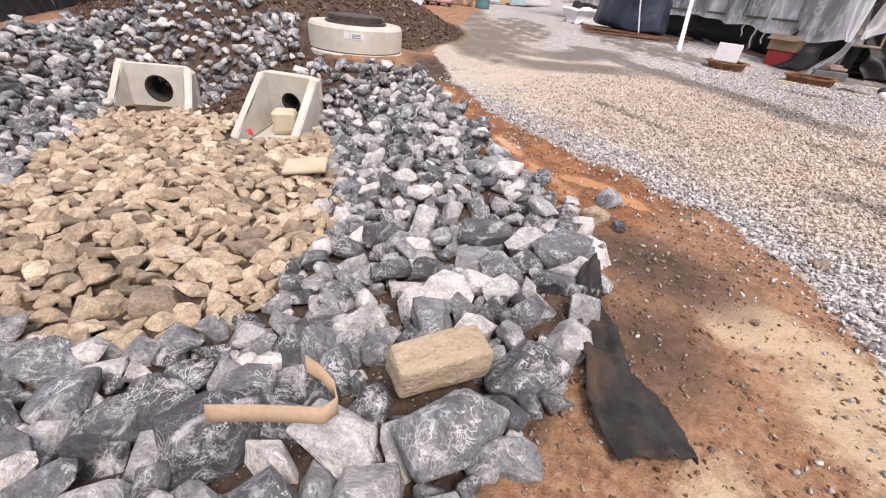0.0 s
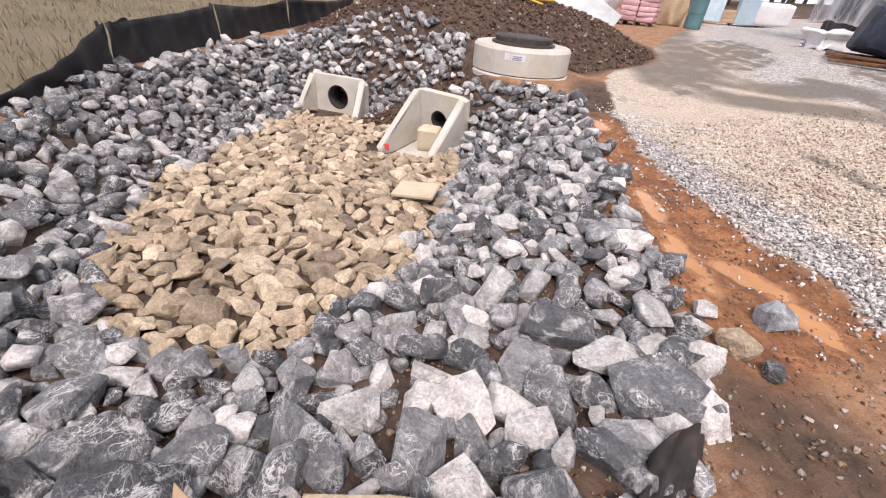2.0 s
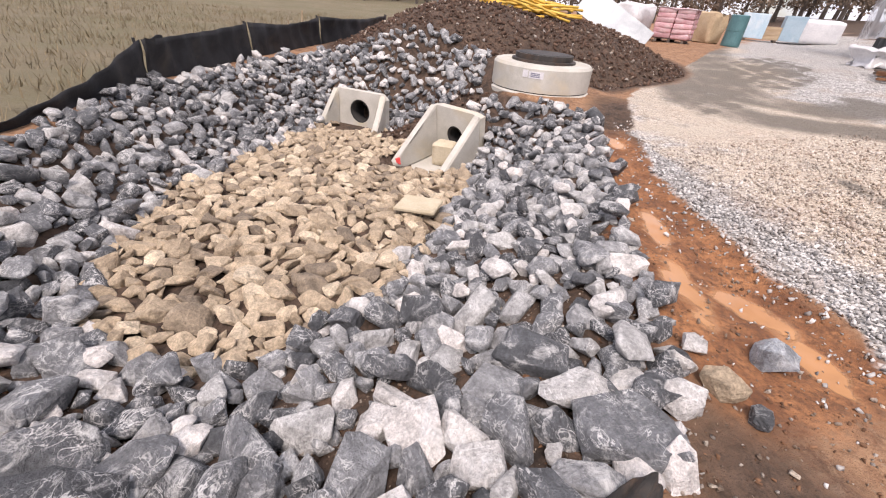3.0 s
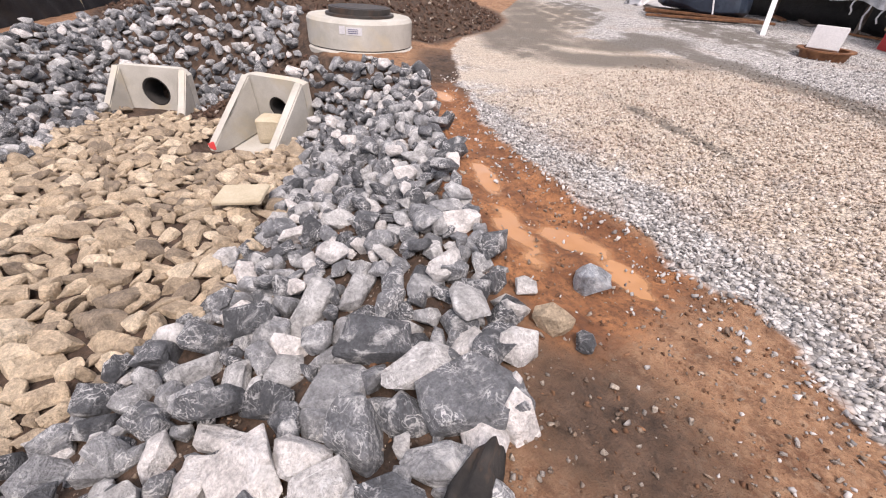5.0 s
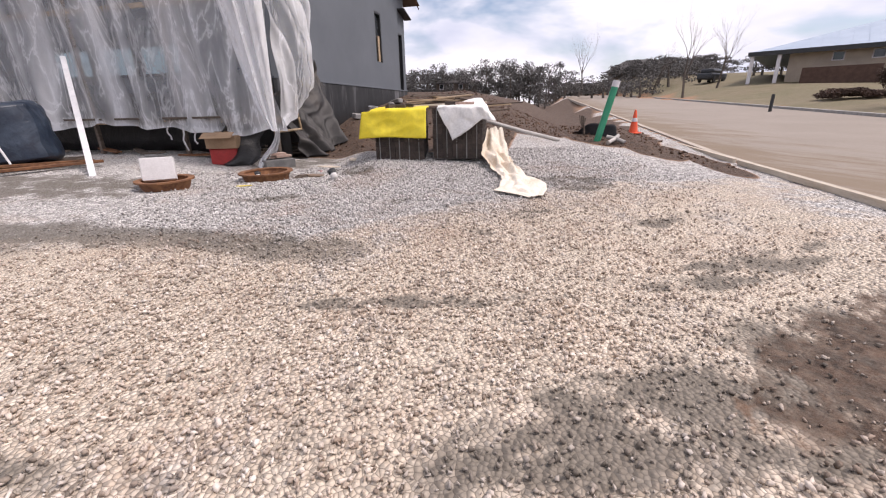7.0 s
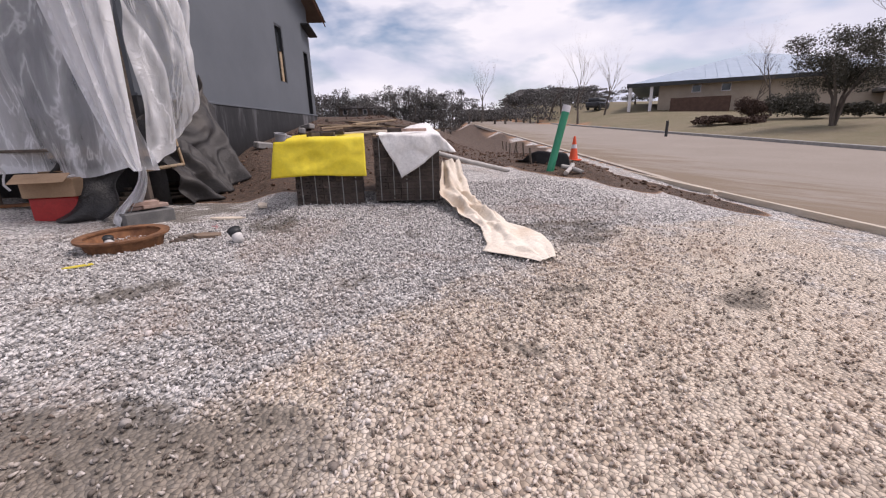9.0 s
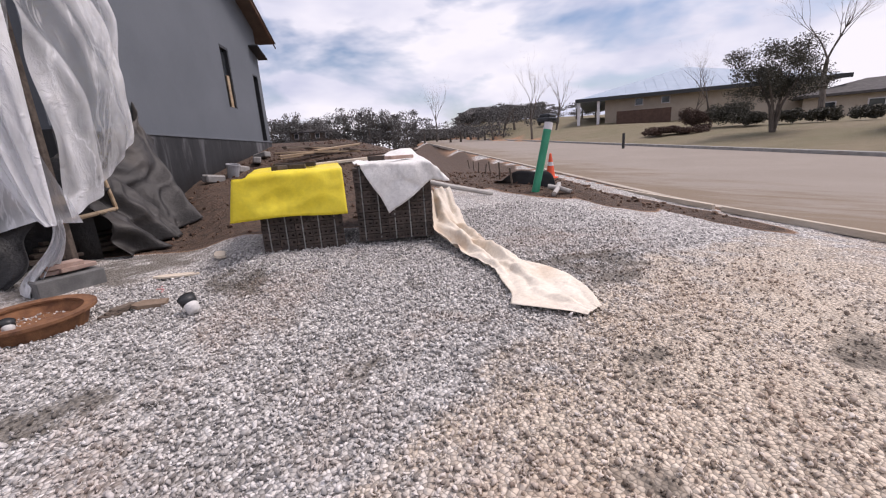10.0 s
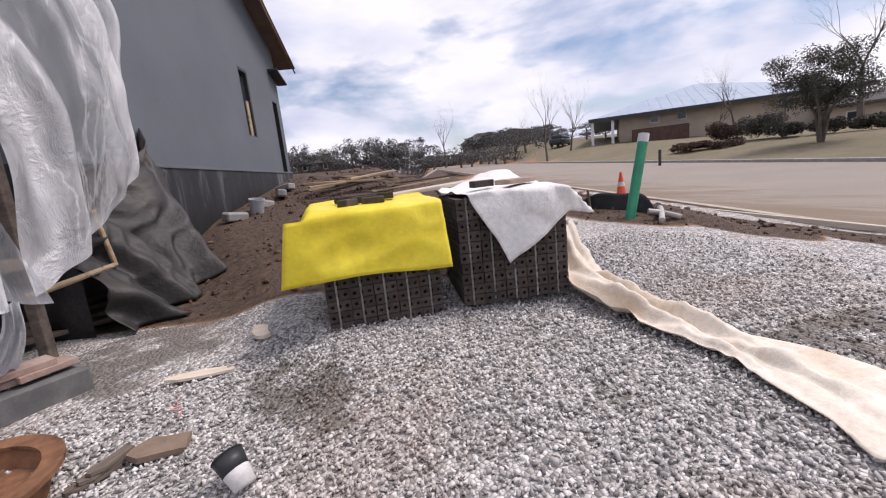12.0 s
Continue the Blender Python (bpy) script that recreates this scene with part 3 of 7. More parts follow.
    warm = np.clip(warm + 0.35 * waves(x, y, 0.9, 44) + 0.25 * waves(x, y, 0.3, 45), 0, 1) * (warm > 0)
    return (mud, warm, damp), (dark, pale, pool), (gravel, lawn, 0 * x)


def axis(lo, hi, step, out_lo, out_hi, mid=()):
    """Grid lines: fine between lo and hi, widening outwards."""
    a = list(np.arange(lo, hi, step))
    s, p = step, lo
    while p > out_lo:
        s = min(s * 1.13, 25)
        p -= s
        a.insert(0, p)
    s, p = step, a[-1]
    while p < out_hi:
        s = min(s * 1.13, 25)
        p += s
        a.append(p)
    return np.array(a)


def set_attr(me, name, rgb):
    at = me.attributes.new(name, "FLOAT_COLOR", "POINT")
    at.data.foreach_set("color", np.stack([*(np.asarray(c, float) for c in rgb), np.ones(len(rgb[0]))], 1).astype(np.float32).ravel())


def build_ground():
    xs, ys = axis(-11.0, 8.0, 0.06, -500, 500), axis(-2.5, 15.0, 0.06, -400, 600)
    gx, gy = np.meshgrid(xs, ys, indexing="ij")
    gx, gy = gx.ravel(), gy.ravel()
    gz = height(gx, gy)
    u = gx * NV[0] + gy * NV[1]
    gz = gz - 0.06 * (smooth(u, 2.0, 2.2) - smooth(u, 12.0, 12.2))
    nx, ny = len(xs), len(ys)
    idx = np.arange(nx * ny).reshape(nx, ny)
    quads = np.stack([idx[:-1, :-1], idx[1:, :-1], idx[1:, 1:], idx[:-1, 1:]], -1).reshape(-1, 4)
    me = bpy.data.meshes.new("ground")
    me.vertices.add(nx * ny)
    me.vertices.foreach_set("co", np.stack([gx, gy, gz], 1).astype(np.float32).ravel())
    me.loops.add(quads.size)
    me.loops.foreach_set("vertex_index", quads.astype(np.int32).ravel())
    me.polygons.add(len(quads))
    me.polygons.foreach_set("loop_start", np.arange(0, quads.size, 4, dtype=np.int32))
    me.update(calc_edges=True)
    me.validate()
    za, zb, zc = zones(gx, gy)
    set_attr(me, "zones", za)
    set_attr(me, "soils", zb)
    set_attr(me, "cover", zc)
    me.shade_smooth()
    me.materials.append(M_GROUND)
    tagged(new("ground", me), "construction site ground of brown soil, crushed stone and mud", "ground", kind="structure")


build_ground()


def strip(name, u0, u1, v0, v1, lift, mat, label, category, drop=0.1, step=1.5):
    """A long strip beside the road, with thickness, following the ground."""
    vs = np.arange(v0, v1 + step, step)
    verts, faces = [], []
    for v in vs:
        for uu in (u0, u1):
            x, y = uv(uu, v)
            h = 0.26 + 0.034 * min(85, max(0, v - 13)) - 0.1 * float(smooth(np.array(-v), 0, 30))
            verts += [(x, y, h + lift), (x, y, h + lift - drop)]
    for i in range(len(vs) - 1):
        a, b = 4 * i, 4 * i + 4
        faces += [(a, a + 2, b + 2, b), (a + 1, b + 1, b + 3, a + 3), (a, b, b + 1, a + 1), (a + 2, a + 3, b + 3, b + 2)]
    return tagged(mesh_ob(name, verts, faces, mat), label, category, kind="structure")


strip("road", 2.0, 11.9, -60, 260, 0.0, M_ASPHALT, "pale worn asphalt street with dried mud near the kerb", "road")
strip("kerb_near", 1.84, 2.0, -60, 260, 0.045, M_KERB, "pale concrete kerb half covered with dried mud", "kerb", 0.25)
strip("kerb_far", 11.9, 12.2, -60, 260, 0.13, M_CONC2, "grey concrete kerb along the lawn", "kerb", 0.25)


# ---- stones ----
def hull_rock(seed, n=12, shape=(1.0, 0.78, 0.6), bevel=0.07, fine=0):
    """A broken stone about 1 m long (half-length 0.5): hull of scattered points, worn edges, broken faces."""
    rng = random.Random(seed)
    bm = bmesh.new()
    for _ in range(n):
        d = Vector((rng.gauss(0, 1), rng.gauss(0, 1), rng.gauss(0, 1)))
        q = (abs(d.x) ** 3.6 + abs(d.y) ** 3.6 + abs(d.z) ** 3.6) ** (1 / 3.6)
        d *= rng.uniform(0.38, 0.55) / q
        bm.verts.new((d.x * shape[0], d.y * shape[1], d.z * shape[2]))
    res = bmesh.ops.convex_hull(bm, input=bm.verts)
    bmesh.ops.delete(bm, geom=[g for g in set(res["geom_interior"] + res["geom_unused"]) if isinstance(g, bmesh.types.BMVert)], context="VERTS")
    bmesh.ops.dissolve_limit(bm, angle_limit=radians(14), verts=bm.verts, edges=bm.edges)
    if bevel:
        bmesh.ops.bevel(bm, geom=bm.edges[:], offset=bevel * 0.5, segments=1, affect="EDGES", clamp_overlap=True)
    bmesh.ops.triangulate(bm, faces=bm.faces)
    if fine:
        bmesh.ops.subdivide_edges(bm, edges=bm.edges, cuts=fine, use_grid_fill=True)
        rough_up(bm, 0.03, 0.2, seed)
        rough_up(bm, 0.014, 0.07, seed + 5)
    me = bpy.data.meshes.new("stone")
    bm.to_mesh(me)
    bm.free()
    return me


def mesh_arrays(me):
    co = np.empty(len(me.vertices) * 3, np.float32)
    me.vertices.foreach_get("co", co)
    tris = np.array([p.vertices[:] for p in me.polygons])
    return co.reshape(-1, 3), tris


def joined(name, models, places, mat, parent=None, label="", attrs=False):
    """Many small stones as one mesh. places: rows of x, y, z, size, model, and a rotation matrix as 9 numbers."""
    vs, fs, base = [], [], 0
    places = np.asarray(places, float)
    for k, (co, tris) in enumerate(models):
        p = places[places[:, 4].astype(int) % len(models) == k]
        if not len(p):
            continue
        R = p[:, 5:14].reshape(-1, 3, 3)
        w = np.einsum("nij,vj->nvi", R, co) * p[:, 3, None, None] + p[:, None, :3]
        vs.append(w.reshape(-1, 3))
        fs.append((tris[None] + (np.arange(len(p)) * len(co))[:, None, None]).reshape(-1, 3) + base)
        base += len(p) * len(co)
    v, f = np.concatenate(vs), np.concatenate(fs)
    me = bpy.data.meshes.new(name)
    me.vertices.add(len(v))
    me.vertices.foreach_set("co", v.astype(np.float32).ravel())
    me.loops.add(f.size)
    me.loops.foreach_set("vertex_index", f.astype(np.int32).ravel())
    me.polygons.add(len(f))
    me.polygons.foreach_set("loop_start", np.arange(0, f.size, 3, dtype=np.int32))
    me.update(calc_edges=True)
    if attrs:
        set_attr(me, "zones", zones(v[:, 0], v[:, 1])[0])
    me.materials.append(mat)
    ob = new(name, me)
    if parent is not None:
        ob.parent = parent
    return tagged(ob, label, kind="stuff")


def spin(rng, flat=0.5):
    return Euler((rng.gauss(0, flat), rng.gauss(0, flat), rng.uniform(0, 6.283))).to_matrix()


def scatter(rng, box, test, size, tries, gap=0.42, taken=()):
    """Dart throwing: stones of varying size that hardly overlap."""
    cell, grid, out = 0.5, {}, []

    def add(x, y, s):
        grid.setdefault((int(x // cell), int(y // cell)), []).append((x, y, s))

    for x, y, s in taken:
        add(x, y, s)
    xs, ys = rng.uniform(box[0], box[1], tries), rng.uniform(box[2], box[3], tries)
    ok = test(xs, ys)
    for x, y in zip(xs[ok], ys[ok]):
        s = size(x, y)
        i, j = int(x // cell), int(y // cell)
        if all((x - a) ** 2 + (y - b) ** 2 > (gap * (s + c)) ** 2 for di in (-1, 0, 1) for dj in (-1, 0, 1) for a, b, c in grid.get((i + di, j + dj), ())):
            add(x, y, s)
            out.append((x, y, s))
    return out


GRAY_SHAPES = [hull_rock(100 + k, 15 + k % 5, (1.08, 0.66 + 0.06 * (k % 4), 0.50 + 0.07 * (k % 3)), 0.03, 1) for k in range(16)]
TAN_SHAPES = [hull_rock(300 + k, 14, (1.08, 0.70 + 0.05 * (k % 4), 0.42 + 0.06 * (k % 3)), 0.06, 1) for k in range(10)]
for me in GRAY_SHAPES:
    me.materials.append(M_GRAY)
for me in TAN_SHAPES:
    me.materials.append(M_TAN)

# large stones by the near rim: x, y, length, turn
KEY = [(-1.28, -0.06, 0.30, 92), (-1.16, 0.20, 0.29, 110), (-0.98, 0.10, 0.34, 83), (-1.64, -0.28, 0.26, 146), (-1.45, 0.14, 0.20, 106), (-1.29, 0.33, 0.19, 98), (-1.12, 0.61, 0.27, 35), (-1.22, 0.81, 0.22, 86), (-0.99, 0.55, 0.20, 164), (-0.93, 0.42, 0.18, 100),
       (-0.91, 0.97, 0.27, 154), (-0.76, 1.07, 0.22, 79), (-1.08, 1.20, 0.30, 161), (-0.85, 1.38, 0.22, 60), (-0.98, 1.55, 0.26, -6), (-1.15, 1.05, 0.20, 115), (-1.08, 1.84, 0.26, 79), (-1.32, 1.80, 0.27, 45), (-1.23, 1.57, 0.23, 97), (-0.86, 1.93, 0.32, 54)]
RIM = [(-0.73, 1.69, 0.19, 41), (-0.66, 1.51, 0.20, 42), (-0.64, 1.26, 0.20, 79), (-0.70, 0.36, 0.25, 31), (-0.48, 0.34, 0.23, 20), (-0.44, 0.62, 0.31, 90), (-0.27, 0.70, 0.17, 36), (-0.45, 1.00, 0.27, 76), (-0.92, 0.27, 0.20, 29), (-0.68, 0.10, 0.17, 76), (-0.72, -0.06, 0.17, 82), (-0.30, 0.38, 0.2, 60), (-0.5, 0.08, 0.22, 10)]


def build_riprap():
    rng = np.random.RandomState(11)
    prng = random.Random(5)
    taken = [(x, y, 0.85 * s) for x, y, s, *_ in KEY + RIM] + [(-0.66, 0.76, 0.34), (-0.78, 0.68, 0.22), (-0.62, 1.38, 0.15), (-0.8, 1.5, 0.12), (-0.25, 1.2, 0.3)]
    boxes = [(-8.1, 1.5, 0.42), (-7.85, 1.35, 0.42), (-6.0, 2.75, 0.5), (-5.75, 2.4, 0.52), (-5.55, 2.05, 0.5), (-6.6, 4.3, 0.95)]

    def clear(x, y):
        ok = np.ones(x.shape, bool)
        for cx, cy, r in boxes:
            ok &= np.hypot(x - cx, y - cy) > r
        # soil slip between the two headwalls and up to the mound
        return ok & ~(bumpy(x, y, -7.0, 2.5, 0.45, 1.1, -30) > 0.15)

    def is_gray(x, y):
        w = 0.15 * waves(x, y, 0.8, 8)
        return (sdist(x, y, OUTER) + 0.5 * w > 0.02) & (sdist(x, y, INNER) + w < 0.0) & clear(x, y) & (x < -0.3)

    def is_tan(x, y):
        return (sdist(x, y, INNER) + 0.15 * waves(x, y, 0.8, 8) > -0.02) & clear(x, y)

    def near(x, y):
        return math.hypot(x + 0.2, y - 0.6)

    gray = scatter(rng, (-11, 0, -2, 5.4), is_gray, lambda x, y: float(np.clip(0.135 + 0.12 * rng.rand() ** 1.8 + 0.07 * max(0, 1 - near(x, y) / 2.2), 0.12, 0.34)), 120000, 0.375, taken)
    # small broken pieces fill the gaps
    fill = scatter(rng, (-11, 0, -2, 5.4), is_gray, lambda x, y: 0.075 + 0.05 * rng.rand(), 60000, 0.36, taken + gray)
    perched = scatter(rng, (-11, 0, -2, 5.4), is_gray, lambda x, y: 0.12 + 0.09 * rng.rand(), 9000, 0.75, taken)
    tan = scatter(rng, (-8.2, -1.4, -1, 3.2), is_tan, lambda x, y: 0.13 + 0.11 * rng.rand() ** 1.6, 80000, 0.36)
    tfill = scatter(rng, (-8.2, -1.4, -1, 3.2), is_tan, lambda x, y: 0.075 + 0.045 * rng.rand(), 30000, 0.36, tan)

    for name, rocks, rest, shapes, mat, label in (("gray_riprap", gray, fill, GRAY_SHAPES, M_GRAY, "bank of broken grey limestone riprap with white veins"),
                                                  ("tan_riprap", tan, tfill, TAN_SHAPES, M_TAN, "basin floor of tan limestone riprap")):
        bed = thing(name, pose(0, 0, 0), label, "riprap", kind="structure")
        rocks = sorted(rocks, key=lambda r: near(r[0], r[1]))
        if name == "gray_riprap":
            for x, y, s, turn in KEY + RIM:
                s *= 1.18
                ob = new("rock", shapes[prng.randrange(len(shapes))])
                ob.parent = bed
                ob.matrix_basis = pose(x, y, hz(x, y) + 0.16 * s, prng.uniform(-16, 16), prng.uniform(-12, 12), turn) @ Matrix.Diagonal((s, s * 0.95, s * 1.1, 1))
        n = 262
        zs = height(np.array([r[0] for r in rocks]), np.array([r[1] for r in rocks]))
        far = []
        for k, ((x, y, s), z) in enumerate(zip(rocks, zs)):
            R = spin(prng, 0.5 if name == "gray_riprap" else 0.28)
            if k < n:
                ob = new("rock", shapes[prng.randrange(len(shapes))])
                ob.parent = bed
                ob.matrix_basis = Matrix.LocRotScale((x, y, z + s * prng.uniform(0.06, 0.2)), R, (s * 1.16, s * prng.uniform(0.95, 1.25), s * 1.2))
            else:
                far.append([x, y, z + s * prng.uniform(0.06, 0.2), s * 1.18, prng.randrange(10), *[v for row in R for v in row]])
        for (x, y, s), z in zip(rest, height(np.array([r[0] for r in rest]), np.array([r[1] for r in rest]))):
            far.append([x, y, z + s * prng.uniform(0.1, 0.5), s * 1.2, prng.randrange(10), *[v for row in spin(prng, 0.8) for v in row]])
        if name == "gray_riprap":
            for x, y, s in perched:
                far.append([x, y, hz(x, y) + 0.55 * s, s * 1.15, prng.randrange(10), *[v for row in spin(prng, 0.4) for v in row]])
        joined("rock_rest", [mesh_arrays(m) for m in shapes], far, mat, bed)


build_riprap()


def chip(seed, n=9):
    me = hull_rock(seed, n, (1.0, 0.75, 0.55), 0, 0)
    return mesh_arrays(me)


CHIPS = [chip(700 + k, 10) for k in range(10)]


def rand_rot(rng, n):
    q = rng.normal(size=(n, 4))
    q /= np.linalg.norm(q, axis=1)[:, None]
    w, x, y, z = q.T
    return np.stack([1 - 2 * (y * y + z * z), 2 * (x * y - z * w), 2 * (x * z + y * w), 2 * (x * y + z * w), 1 - 2 * (x * x + z * z), 2 * (y * z - x * w), 2 * (x * z - y * w), 2 * (y * z + x * w), 1 - 2 * (x * x + y * y)], 1)


M_CLOD = surface("clay_crumbs", (0.10, 0.045, 0.022), (0.27, 0.14, 0.075), 6, 0.95, 0.5, 60, vary=0.4)


def build_gravel():
    rng = np.random.RandomState(21)
    n = 150000
    x, y = rng.uniform(-4.0, 6.0, n), rng.uniform(2.2, 12.6, n)
    near = np.abs(x + 0.2 - 0.55 * np.clip(y - 6.5, 0, 3.5))
    za, zb, zc = zones(x, y)
    p = zc[0] * np.clip(1.3 - near / 3.8, 0.0, 1) * (1 - 0.35 * za[1]) * (1 - 0.6 * za[2])
    keep = rng.rand(n) < p
    x, y = x[keep], y[keep]
    s = 0.018 + 0.025 * rng.rand(len(x)) ** 1.7 + 0.02 * (rng.rand(len(x)) > 0.985)
    z = height(x, y) + s * 0.34
    joined("gravel_stones", CHIPS, np.column_stack([x, y, z, s, rng.randint(0, 10, len(x)), rand_rot(rng, len(x))]), M_GRAVEL, None, "loose grey and beige crushed stone on the drive", True)["category"] = "gravel"
    # stones strayed from the drive onto the soil
    n = 14000
    x, y = rng.uniform(-5.0, 1.6, n), rng.uniform(0.6, 5.2, n)
    e = sline(x, y, EDGE)
    keep = (e < 0.1) & (rng.rand(n) < np.exp(-np.abs(e) / 0.22) * np.clip(0.8 + 1.2 * waves(x, y, 0.6, 71), 0.1, 1)) & (sdist(x, y, OUTER) < -0.05)
    x, y = x[keep], y[keep]
    s = 0.016 + 0.03 * rng.rand(len(x)) ** 2.5
    joined("stray_gravel", CHIPS, np.column_stack([x, y, height(x, y) + s * 0.2, s, rng.randint(0, 10, len(x)), rand_rot(rng, len(x))]), M_GRAVEL, None, "grey stones strayed from the drive onto the soil", True)["category"] = "gravel"
    # crumbs of clay soil
    n = 11000
    x, y = rng.uniform(-2.6, 1.5, n), rng.uniform(-0.8, 3.6, n)
    za, zb, zc = zones(x, y)
    keep = (zc[0] < 0.5) & (sdist(x, y, INNER) < -0.3) & (zb[2] < 0.3) & (rng.rand(n) < np.clip(0.5 + 0.9 * waves(x, y, 0.5, 61), 0.05, 1))
    x, y = x[keep], y[keep]
    s = 0.007 + 0.026 * rng.rand(len(x)) ** 3.5
    joined("soil_crumbs", CHIPS, np.column_stack([x, y, height(x, y) + s * 0.12, s, rng.randint(0, 10, len(x)), rand_rot(rng, len(x))]), M_CLOD, None, "crumbs of reddish clay soil by the rim")["category"] = "soil clods"
    # pebbles in the soil by the rim
    n = 9000
    x, y = rng.uniform(-2.4, 1.4, n), rng.uniform(-0.6, 3.6, n)
    za, zb, zc = zones(x, y)
    keep = (zc[0] < 0.6) & (rng.rand(n) < np.where((sdist(x, y, OUTER) > 0) | (bumpy(x, y, -0.7, 1.2, 0.6, 1.1, 0) > 0.05), 1.0, 0.45) * (1 - 0.8 * zb[2]) * (1 - 0.7 * zb[1])) & (sdist(x, y, INNER) < -0.3)
    x, y = x[keep], y[keep]
    s = 0.010 + 0.022 * rng.rand(len(x)) ** 3 + 0.02 * (rng.rand(len(x)) > 0.98)
    joined("pebbles", CHIPS, np.column_stack([x, y, height(x, y) + s * 0.2, s, rng.randint(0, 10, len(x)), rand_rot(rng, len(x))]), M_PEBBLE, None, "small tan and grey pebbles in the brown soil")["category"] = "pebbles"
    # clods and stones on the spoil mound
    n = 22000
    x, y = rng.uniform(-16, -5.5, n), rng.uniform(0.5, 11, n)
    keep = (np.maximum(bumpy(x, y, -11.6, 5.6, 4.6, 4.6, 40), bumpy(x, y, -9.0, 3.4, 2.9, 2.5, 50)) > 0.05) & (np.hypot(x + 6.55, y - 4.3) > 0.85) & ((sdist(x, y, OUTER) < 0) | (bumpy(x, y, -7.0, 2.5, 0.6, 1.2, -30) > 0.05))
    x, y = x[keep], y[keep]
    s = 0.03 + 0.08 * rng.rand(len(x)) ** 3
    few = rng.rand(len(x)) < 0.12
    joined("mound_clods", CHIPS, np.column_stack([x, y, height(x, y) + s * 0.2, s * 1.3, rng.randint(0, 10, len(x)), rand_rot(rng, len(x))])[~few], M_SOIL, None, "dark clods covering the spoil mound")["category"] = "soil clods"
    x, y, s = x[few], y[few], s[few]
    joined("mound_stones", CHIPS, np.column_stack([x, y, height(x, y) + s * 0.2, s, rng.randint(0, 10, len(x)), rand_rot(rng, len(x))]), M_PEBBLE, None, "stones and clods scattered over the dark soil mound")["category"] = "stones"
    # clods on the dug soil behind the brick stacks and by the kerb
    n = 16000
    x, y = rng.uniform(-1.5, 11, n), rng.uniform(9.0, 24, n)
    zb, zc = zones(x, y)[1:]
    u = x * NV[0] + y * NV[1]
    keep = (zb[0] > 0.4) & (zc[0] < 0.5) & (u > -8.3) & (u < 1.75) & (rng.rand(n) < 0.5)
    x, y = x[keep], y[keep]
    s = 0.025 + 0.13 * rng.rand(len(x)) ** 4
    joined("soil_clods", CHIPS, np.column_stack([x, y, height(x, y) + s * 0.05, s, rng.randint(0, 10, len(x)), rand_rot(rng, len(x))]), M_SOIL, None, "dark clods of dug soil beside the building")["category"] = "soil clods"


build_gravel()


# ---- basin fittings ----
def build_headwall(m, label, W, Hh, L, r, cz, flare):
    """Precast flared end section: back wall with a pipe opening, two sloping side wings and an apron; x is the way out."""
    t = thing("headwall", m, label, "headwall", "concrete headwalls")
    th = 0.12
    # back wall with a round opening
    bm = bmesh.new()
    n = 28
    for x in (-th, 0.0):
        ring = [bm.verts.new((x, r * math.cos(2 * math.pi * k / n), cz + r * math.sin(2 * math.pi * k / n))) for k in range(n)]
        rim = []
        for k in range(n):
            c, s_ = math.cos(2 * math.pi * k / n), math.sin(2 * math.pi * k / n)
            q = min((W / 2) / abs(c) if abs(c) > 1e-6 else 9, ((Hh - cz) if s_ > 0 else cz) / abs(s_) if abs(s_) > 1e-6 else 9)
            rim.append(bm.verts.new((x, q * c, cz + q * s_)))
        for k in range(n):
            bm.faces.new((ring[k], ring[(k + 1) % n], rim[(k + 1) % n], rim[k]))
        if x < 0:
            r0, m0 = ring, rim
    for k in range(n):
        bm.faces.new((r0[k], r0[(k + 1) % n], ring[(k + 1) % n], ring[k]))
        bm.faces.new((m0[k], m0[(k + 1) % n], rim[(k + 1) % n], rim[k]))
    part("back_wall", bm, M_CONC, t)
    for side in (-1, 1):
        bm = bmesh.new()
        y0, y1 = side * (W / 2 - th), side * W / 2
        f0, f1 = side * (W / 2 - th + flare), side * (W / 2 + flare)
        co = [(0, y0, 0), (0, y1, 0), (0, y1, Hh), (0, y0, Hh), (L, f0, 0), (L, f1, 0), (L, f1, 0.13), (L, f0, 0.13)]
        v = [bm.verts.new(c) for c in co]
        for f in ((0, 1, 2, 3), (4, 5, 6, 7), (0, 1, 5, 4), (2, 3, 7, 6), (1, 2, 6, 5), (0, 3, 7, 4)):
            bm.faces.new([v[i] for i in f])
        bmesh.ops.bevel(bm, geom=bm.edges[:], offset=0.015, segments=2, affect="EDGES")
        part("side_wing", bm, M_CONC, t)
    part("apron", bm_box(L, W + flare, 0.09, pose(L / 2, 0, -0.095), 0.012), M_CONC, t)
    pipe = bm_lathe([(r - 0.002, 0), (r - 0.002, 0.94), (r - 0.03, 0.94), (r - 0.03, 0.0)], 28, True)
    bmesh.ops.transform(pipe, matrix=pose(-0.95, 0, cz, 0, 90, 0), verts=pipe.verts)
    p = part("pipe", pipe, M_HOLE, t, "dark corrugated drain pipe", True)
    # near-black disc added inside, standing for the darkness deeper in the pipe
    back = bm_lathe([(r - 0.031, 0), (r - 0.031, 0.01)], 28)
    bmesh.ops.transform(back, matrix=pose(-0.5, 0, cz, 0, 90, 0), verts=back.verts)
    part("pipe_end", back, M_HOLE, p)
    return t


